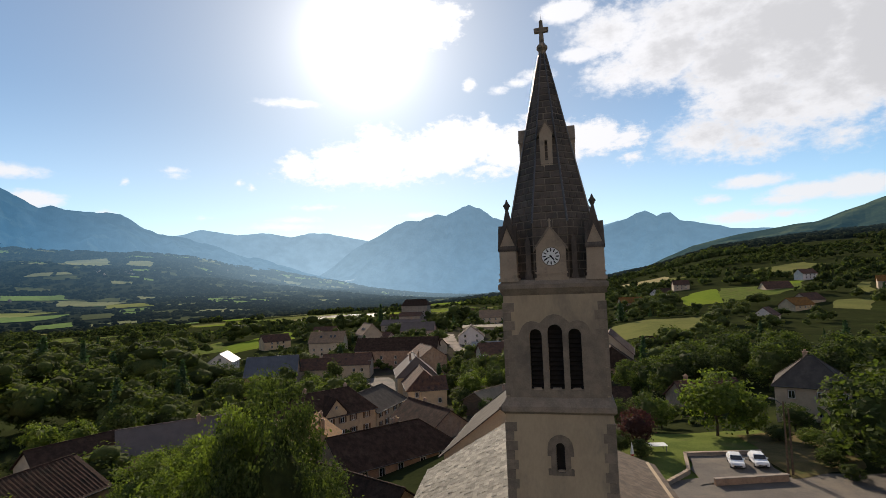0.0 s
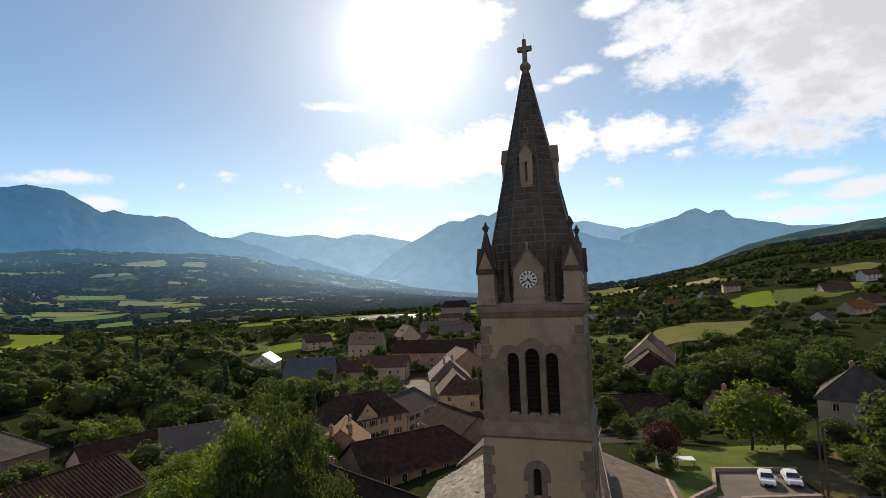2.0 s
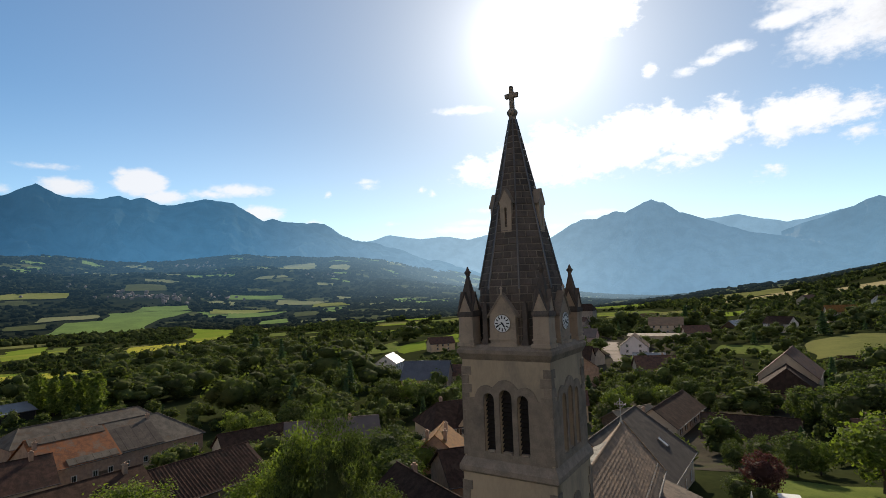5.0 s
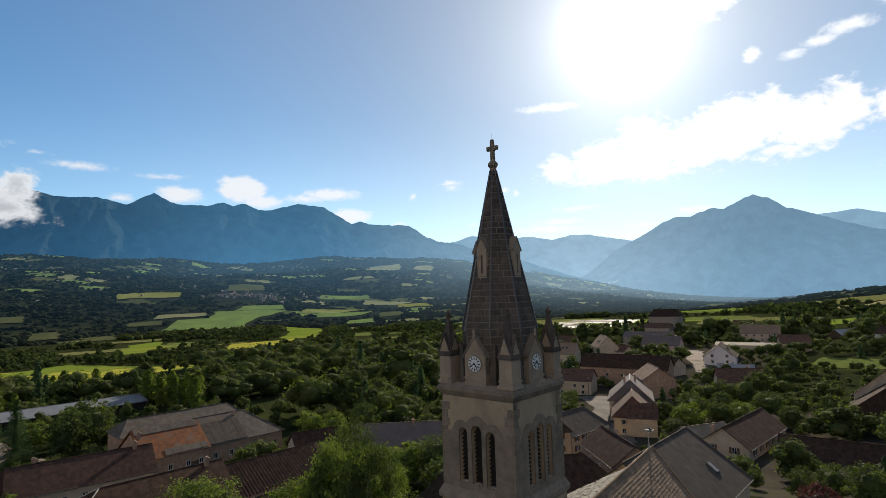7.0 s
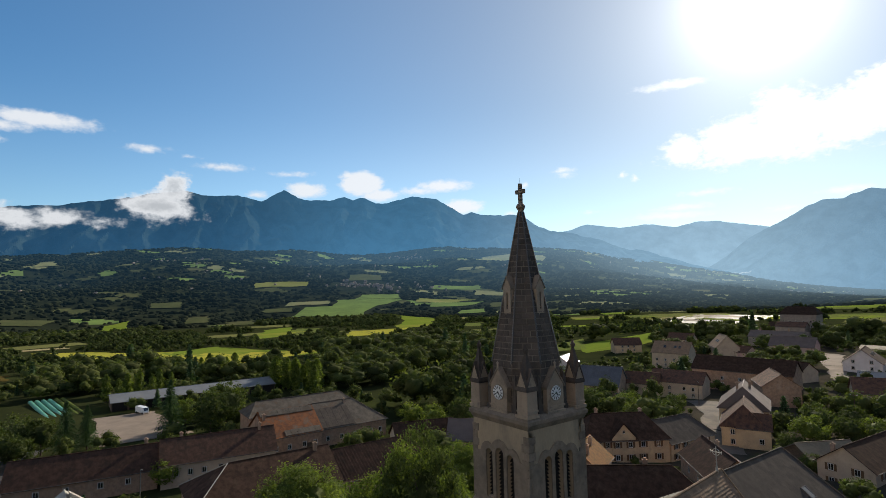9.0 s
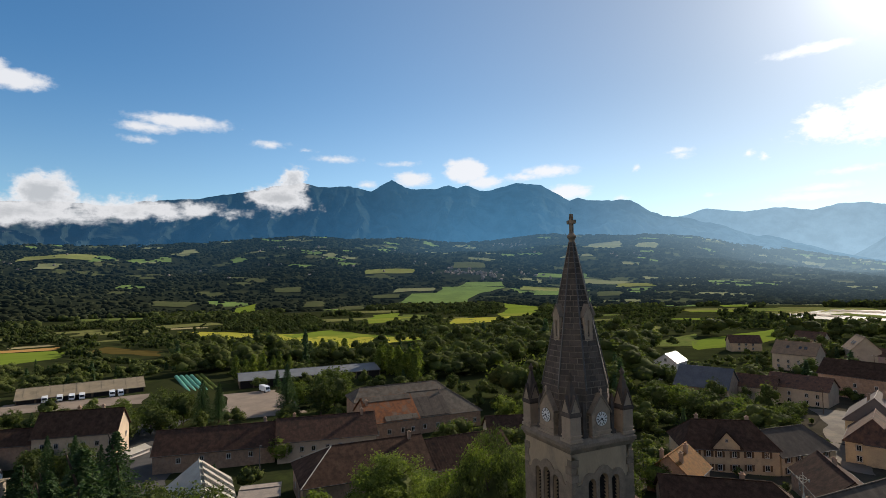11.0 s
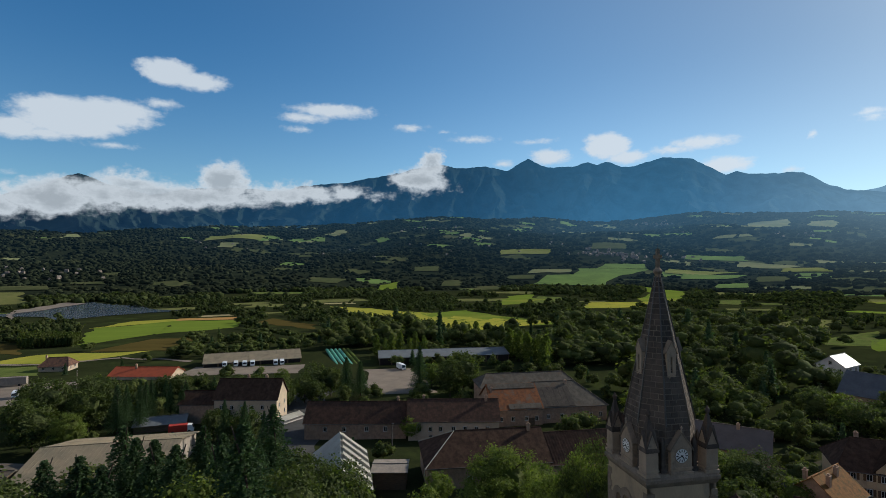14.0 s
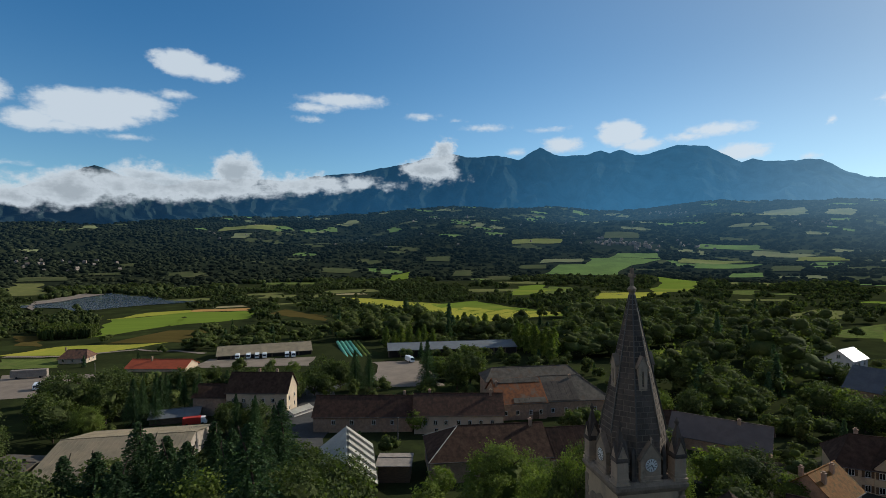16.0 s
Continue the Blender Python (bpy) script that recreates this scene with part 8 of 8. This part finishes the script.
def car(x, y, turn, label):
    z = float(ground_height(x, y)) + 0.16
    ob = thing("car", x, y, z, turn, label, "car", "cars on the parking lot")
    ob.matrix_world = ob.matrix_world @ Matrix.Scale(0.9, 4)
    bm = bmesh.new()
    profile = [(-1.95, 0.3), (1.95, 0.3), (2.0, 0.62), (1.85, 0.82), (1.0, 0.94), (0.35, 1.4), (-1.2, 1.45), (-1.8, 1.02), (-2.0, 0.85)]
    plate(bm, profile, -0.84, 0.84)
    for v in bm.verts:
        if v.co.z > 1.2:
            v.co.y *= 0.8
    bmesh.ops.bevel(bm, geom=list(bm.edges), offset=0.07, segments=2, affect="EDGES")
    body = part("body", bm, "car_paint", ob)
    for pts, name in (([(0.42, -0.66, 1.36), (0.42, 0.66, 1.36), (0.98, 0.74, 0.97), (0.98, -0.74, 0.97)], "windscreen"), ([(-1.27, 0.66, 1.38), (-1.27, -0.66, 1.38), (-1.76, -0.74, 1.04), (-1.76, 0.74, 1.04)], "rear_window")):
        bm = bmesh.new()
        v = [bm.verts.new((p[0] * 1.015, p[1], p[2] + 0.03)) for p in pts] + [bm.verts.new((p[0] * 0.98, p[1], p[2] - 0.03)) for p in pts]
        bm.faces.new(v[:4][::-1])
        bm.faces.new(v[4:])
        for i in range(4):
            bm.faces.new((v[i], v[(i + 1) % 4], v[4 + (i + 1) % 4], v[4 + i]))
        part(name, bm, "pane", ob)
    for s in (-1, 1):
        bm = bmesh.new()
        plate(bm, [(-1.45, 1.0), (0.75, 1.0), (0.3, 1.32), (-1.15, 1.35)], -0.02, 0.02)
        w = part("side_window", bm, "pane", ob)
        w.matrix_basis = pose(0, s * 0.79, 0.02, s * 14, 0, 0)
        for wx in (-1.25, 1.25):
            bm = bmesh.new()
            tube(bm, (wx, s * 0.68, 0.3), (wx, s * 0.87, 0.3), 0.31, 0.31, 18)
            wheel = part("wheel", bm, "tyre", ob)
            bm = bmesh.new()
            tube(bm, (wx, s * 0.865, 0.3), (wx, s * 0.88, 0.3), 0.19, 0.17, 12)
            part("rim", bm, "metal", wheel)
        for wx, name, mat in ((1.93, "headlight", "enamel"), (-1.93, "tail_light", "red_paint")):
            bm = bmesh.new()
            box(bm, wx - 0.07, wx + 0.07, s * 0.62 - 0.14, s * 0.62 + 0.14, 0.64, 0.78)
            part(name, bm, mat, ob)
        bm = bmesh.new()
        box(bm, 0.55, 0.72, s * 0.92 - 0.1, s * 0.92 + 0.1, 0.98, 1.1)
        part("mirror", bm, "car_paint", ob)
    bm = bmesh.new()
    box(bm, 1.9, 2.03, -0.5, 0.5, 0.36, 0.52)
    part("grille", bm, "black", ob)
    bm = bmesh.new()
    box(bm, 2.03, 2.045, -0.26, 0.26, 0.5, 0.6)
    part("plate", bm, "enamel", ob)
    return ob


car(19.2, 43.6, -96, "white hatchback parked nose out on the asphalt")
car(21.9, 44.2, -92, "white compact car parked on the asphalt")


def low_wall(points, label, high=0.55, thick=0.3, masonry="concrete", cope="gold_face"):
    for (x0, y0), (x1, y1) in zip(points, points[1:]):
        d = math.hypot(x1 - x0, y1 - y0)
        ob = thing("low_wall", x0, y0, 0, math.degrees(math.atan2(y1 - y0, x1 - x0)), label, "wall")
        z0, z1 = float(ground_height(x0, y0)), float(ground_height(x1, y1))
        bm = bmesh.new()
        box(bm, -0.1, d + 0.1, -thick / 2, thick / 2, min(z0, z1) - 0.5, max(z0, z1) + high)
        part("masonry", bm, masonry, ob)
        bm = bmesh.new()
        box(bm, -0.14, d + 0.14, -thick / 2 - 0.05, thick / 2 + 0.05, max(z0, z1) + high, max(z0, z1) + high + 0.08)
        part("coping", bm, cope, ob)


low_wall([(10.3, 36.0), (13.2, 40.0), (14.0, 46.4), (23.4, 48.4)], "low pale concrete wall round the parking lot")
low_wall([(15.3, 36.6), (23.2, 39.0)], "low brown stone wall between the street and the parking lot", 0.8, 0.35, "rubble", "concrete")


def pole(x, y, high, label, arm=0.0, name="utility_pole", material="wood", crossbar=False):
    z = float(ground_height(x, y))
    ob = thing(name, x, y, z, tree_rng.uniform(0, 360), label, "pole")
    bm = bmesh.new()
    tube(bm, (0, 0, -0.5), (0, 0, high), 0.14, 0.09, 8)
    part("post", bm, material, ob)
    if arm:
        bm = bmesh.new()
        tube(bm, (0, 0, high - 0.4), (arm, 0, high + 0.15), 0.05, 0.04, 6)
        part("arm", bm, "metal", ob)
        bm = bmesh.new()
        box(bm, arm - 0.1, arm + 0.5, -0.14, 0.14, high + 0.08, high + 0.22)
        part("lamp_head", bm, "metal", ob)
    if crossbar:
        bm = bmesh.new()
        box(bm, -0.9, 0.9, -0.06, 0.06, high - 0.5, high - 0.36)
        part("crossbar", bm, "wood", ob)
        for s in (-0.75, 0, 0.75):
            bm = bmesh.new()
            tube(bm, (s, 0, high - 0.36), (s, 0, high - 0.16), 0.05, 0.03, 6)
            part("insulator", bm, "enamel", ob)


pole(24.0, 41.0, 8.4, "wooden utility pole with a street lamp by the parking lot", 1.0)
pole(24.45, 40.9, 7.6, "second wooden pole strapped beside the first")
pole(-96, -9.5, 7.5, "grey street lamp in the farm lane", 0.8, "street_lamp", "metal")
pole(-152, -108, 9, "grey concrete pole by a hedge", name="utility_pole", material="concrete")
pole(-186, -118, 9, "concrete power pole with a crossbar", crossbar=True, material="concrete")
pole(-178, -104, 6, "short concrete pole at the yard", material="concrete")
for k, (x, y) in enumerate(((-70, 150), (-30, 160), (-95, 230), (0, 170))):
    pole(x, y, 8, "wooden utility pole in the village", crossbar=True)

# white board table on the lawn
table = thing("lawn_table", 11.0, 48.8, float(ground_height(11, 48.8)) + 0.06, 10, "white-topped garden table on the lawn", "table")
bm = bmesh.new()
box(bm, -1.2, 1.2, -0.8, 0.8, 0.72, 0.78)
part("tabletop", bm, "enamel", table)
for sx in (-1.0, 1.0):
    for sy in (-0.65, 0.65):
        bm = bmesh.new()
        box(bm, sx - 0.04, sx + 0.04, sy - 0.04, sy + 0.04, 0, 0.72)
        part("leg", bm, "metal", table)

parasol = thing("folded_parasol", 7.4, 44.6, float(ground_height(7.4, 44.6)), 0, "closed white and red garden parasol", "parasol")
bm = bmesh.new()
tube(bm, (0, 0, 0), (0, 0, 2.5), 0.03, 0.02, 8)
part("pole", bm, "metal", parasol)
bm = bmesh.new()
tube(bm, (0, 0, 0.9), (0, 0, 2.4), 0.24, 0.03, 10)
part("cover", bm, "enamel", parasol)
bm = bmesh.new()
tube(bm, (0, 0, 0.7), (0, 0, 0.92), 0.18, 0.24, 10)
part("cover_hem", bm, "red_paint", parasol)

# greenhouse tunnels by the depot
for k in range(6):
    gx_, gy_ = -250 + 0.3 * k, -27 + k * 2.3
    tunnel = thing("plant_bed_cover", gx_, gy_, float(ground_height(gx_, gy_)), 8, "long pale green plant-bed cover" if k < 4 else "dark bare plant bed", "bed cover", "plant beds")
    bm = bmesh.new()
    n = 7
    arcs = [[bm.verts.new((lx, 0.9 * math.cos(math.pi * i / n), 0.8 * math.sin(math.pi * i / n))) for i in range(n + 1)] for lx in (-23, 0, 23)]
    for a, b in zip(arcs, arcs[1:]):
        for i in range(n):
            bm.faces.new((a[i], b[i], b[i + 1], a[i + 1]))
    bm.faces.new(arcs[0])
    bm.faces.new(arcs[2][::-1])
    part("film", bm, "green_film" if k < 4 else "grass", tunnel)


def van(x, y, turn, label, long=5.0, box_mat="car_paint", cab=True, high=2.3):
    z = float(ground_height(x, y)) + 0.15
    ob = thing("van" if long < 7 else "lorry", x, y, z, turn, label, "van" if long < 7 else "lorry", "parked vehicles")
    bm = bmesh.new()
    box(bm, -long / 2, long / 2 - (1.6 if cab else 0), -1.0, 1.0, 0.45, high)
    bmesh.ops.bevel(bm, geom=list(bm.edges), offset=0.08, segments=2, affect="EDGES")
    part("body", bm, box_mat, ob)
    if cab:
        bm = bmesh.new()
        plate(bm, [(long / 2 - 1.58, 0.45), (long / 2, 0.45), (long / 2, 1.2), (long / 2 - 0.5, high * 0.92), (long / 2 - 1.58, high * 0.95)], -0.95, 0.95)
        part("cab", bm, "car_paint", ob)
        bm = bmesh.new()
        plate(bm, [(long / 2 - 0.02, 1.25), (long / 2 + 0.02, 1.25), (long / 2 - 0.42, high * 0.88), (long / 2 - 0.46, high * 0.88)], -0.85, 0.85)
        part("windscreen", bm, "pane", ob)
    for wx in (-long * 0.32, long * 0.32):
        for s in (-1, 1):
            bm = bmesh.new()
            tube(bm, (wx, s * 0.72, 0.4), (wx, s * 1.02, 0.4), 0.42, 0.42, 14)
            part("wheel", bm, "tyre", ob)


for k, yy in enumerate((-76, -71, -67, -63.5, -53, -50)):
    van(-232.5, yy, 8, "white delivery van parked before the depot")
van(-207, 4.5, 20, "white box lorry in the depot yard", 6.0, high=2.6)
van(-207, -152, 95, "long grey lorry trailer on the gravel yard", 13, "concrete", False, 3.4)
van(-127.0, -65.5, 100, "red and white lorry beside the workshop", 6.4, "red_paint", True, 2.3)
van(-184, -137, 20, "white van on the gravel yard")

# a bank of cloud lying against the mountains
mat = bpy.data.materials.new("cloud_vapour")
mat.use_nodes = True
ct = mat.node_tree
ct.nodes.clear()
geo = ct.nodes.new("ShaderNodeNewGeometry")
uvw = ct.nodes.new("ShaderNodeSeparateXYZ")
link(ct, geo.outputs["Position"], uvw.inputs[0])
bear = smath(ct, "MULTIPLY", smath(ct, "ARCTAN2", uvw.outputs[0], uvw.outputs[1]), 57.2958)
flat = ct.nodes.new("ShaderNodeCombineXYZ")
link(ct, bear, flat.inputs[0])
link(ct, smath(ct, "MULTIPLY", smath(ct, "SUBTRACT", uvw.outputs[2], 33.0), 57.2958 / 3050.0), flat.inputs[1])
puff = node(ct, "ShaderNodeTexNoise", Scale=0.75, Detail=8.0, Roughness=0.6)
link(ct, vmath(ct, "MULTIPLY", flat.outputs[0], (0.6, 1.0, 1.0)).outputs[0], puff.inputs["Vector"])
roll_ = node(ct, "ShaderNodeTexNoise", Scale=0.55, Detail=3.0, Roughness=0.55)
link(ct, flat.outputs[0], roll_.inputs["Vector"])
fray = node(ct, "ShaderNodeTexNoise", Scale=2.2, Detail=5.0, Roughness=0.6)
link(ct, flat.outputs[0], fray.inputs["Vector"])
VAPOUR = [(-108.5, 6.1, 11.6, 1.48), (-116.5, 5.5, 4.5, 1.81), (-102.3, 7.7, 2.7, 2.07), (-95.6, 6.8, 5.8, 1.07), (-120.1, 4.6, 2.2, 1.25), (-90.3, 6.9, 2.4, 0.73), (-80.8, 10.2, 1.5, 1.85), (-82.4, 8.4, 2.8, 1.6), (-79.9, 7.7, 1.6, 0.8), (-86.7, 6.7, 1.0, 0.37), (-110.8, 7.0, 4.2, 1.07), (-123.9, 4.7, 4.0, 1.54)]
torn = blown(ct, blown(ct, flat.outputs[0], roll_, (2.0, 1.1, 0)), fray, (0.9, 0.7, 0))
body_ = smath(ct, "ADD", cloud_field(ct, torn, VAPOUR), smath(ct, "MULTIPLY", smath(ct, "SUBTRACT", puff.outputs["Fac"], 0.5), 2.6))
cover_ = span(ct, body_, -0.3, 0.7, 0.0, 0.95)
# daylight on the bank painted as emission: pale rims, grey where thick
white_ = ct.nodes.new("ShaderNodeEmission")
tone = mix_colour(ct, span(ct, body_, 0.3, 1.6, 0.0, 1.0), (0.66, 0.69, 0.72), (0.42, 0.45, 0.48))
link(ct, tone, white_.inputs[0])
none_ = ct.nodes.new("ShaderNodeBsdfTransparent")
both_ = ct.nodes.new("ShaderNodeMixShader")
link(ct, cover_, both_.inputs[0])
link(ct, none_.outputs[0], both_.inputs[1])
link(ct, white_.outputs[0], both_.inputs[2])
cout = ct.nodes.new("ShaderNodeOutputMaterial")
link(ct, both_.outputs[0], cout.inputs[0])
M["vapour"] = mat
az = np.radians(np.linspace(-142, -76, 60))
hz = np.linspace(130, 820, 26)
A, H = np.meshgrid(az, hz, indexing="ij")
bank = part("backdrop_cloud_bank", mesh_from("backdrop_cloud_bank", np.stack([3050 * np.sin(A), 3050 * np.cos(A), H], -1).reshape(-1, 3), grid_faces(60, 26), "vapour", True))
tagged(bank, "soft grey-white cloud bank lying before the mountains", "cloud", kind="structure")
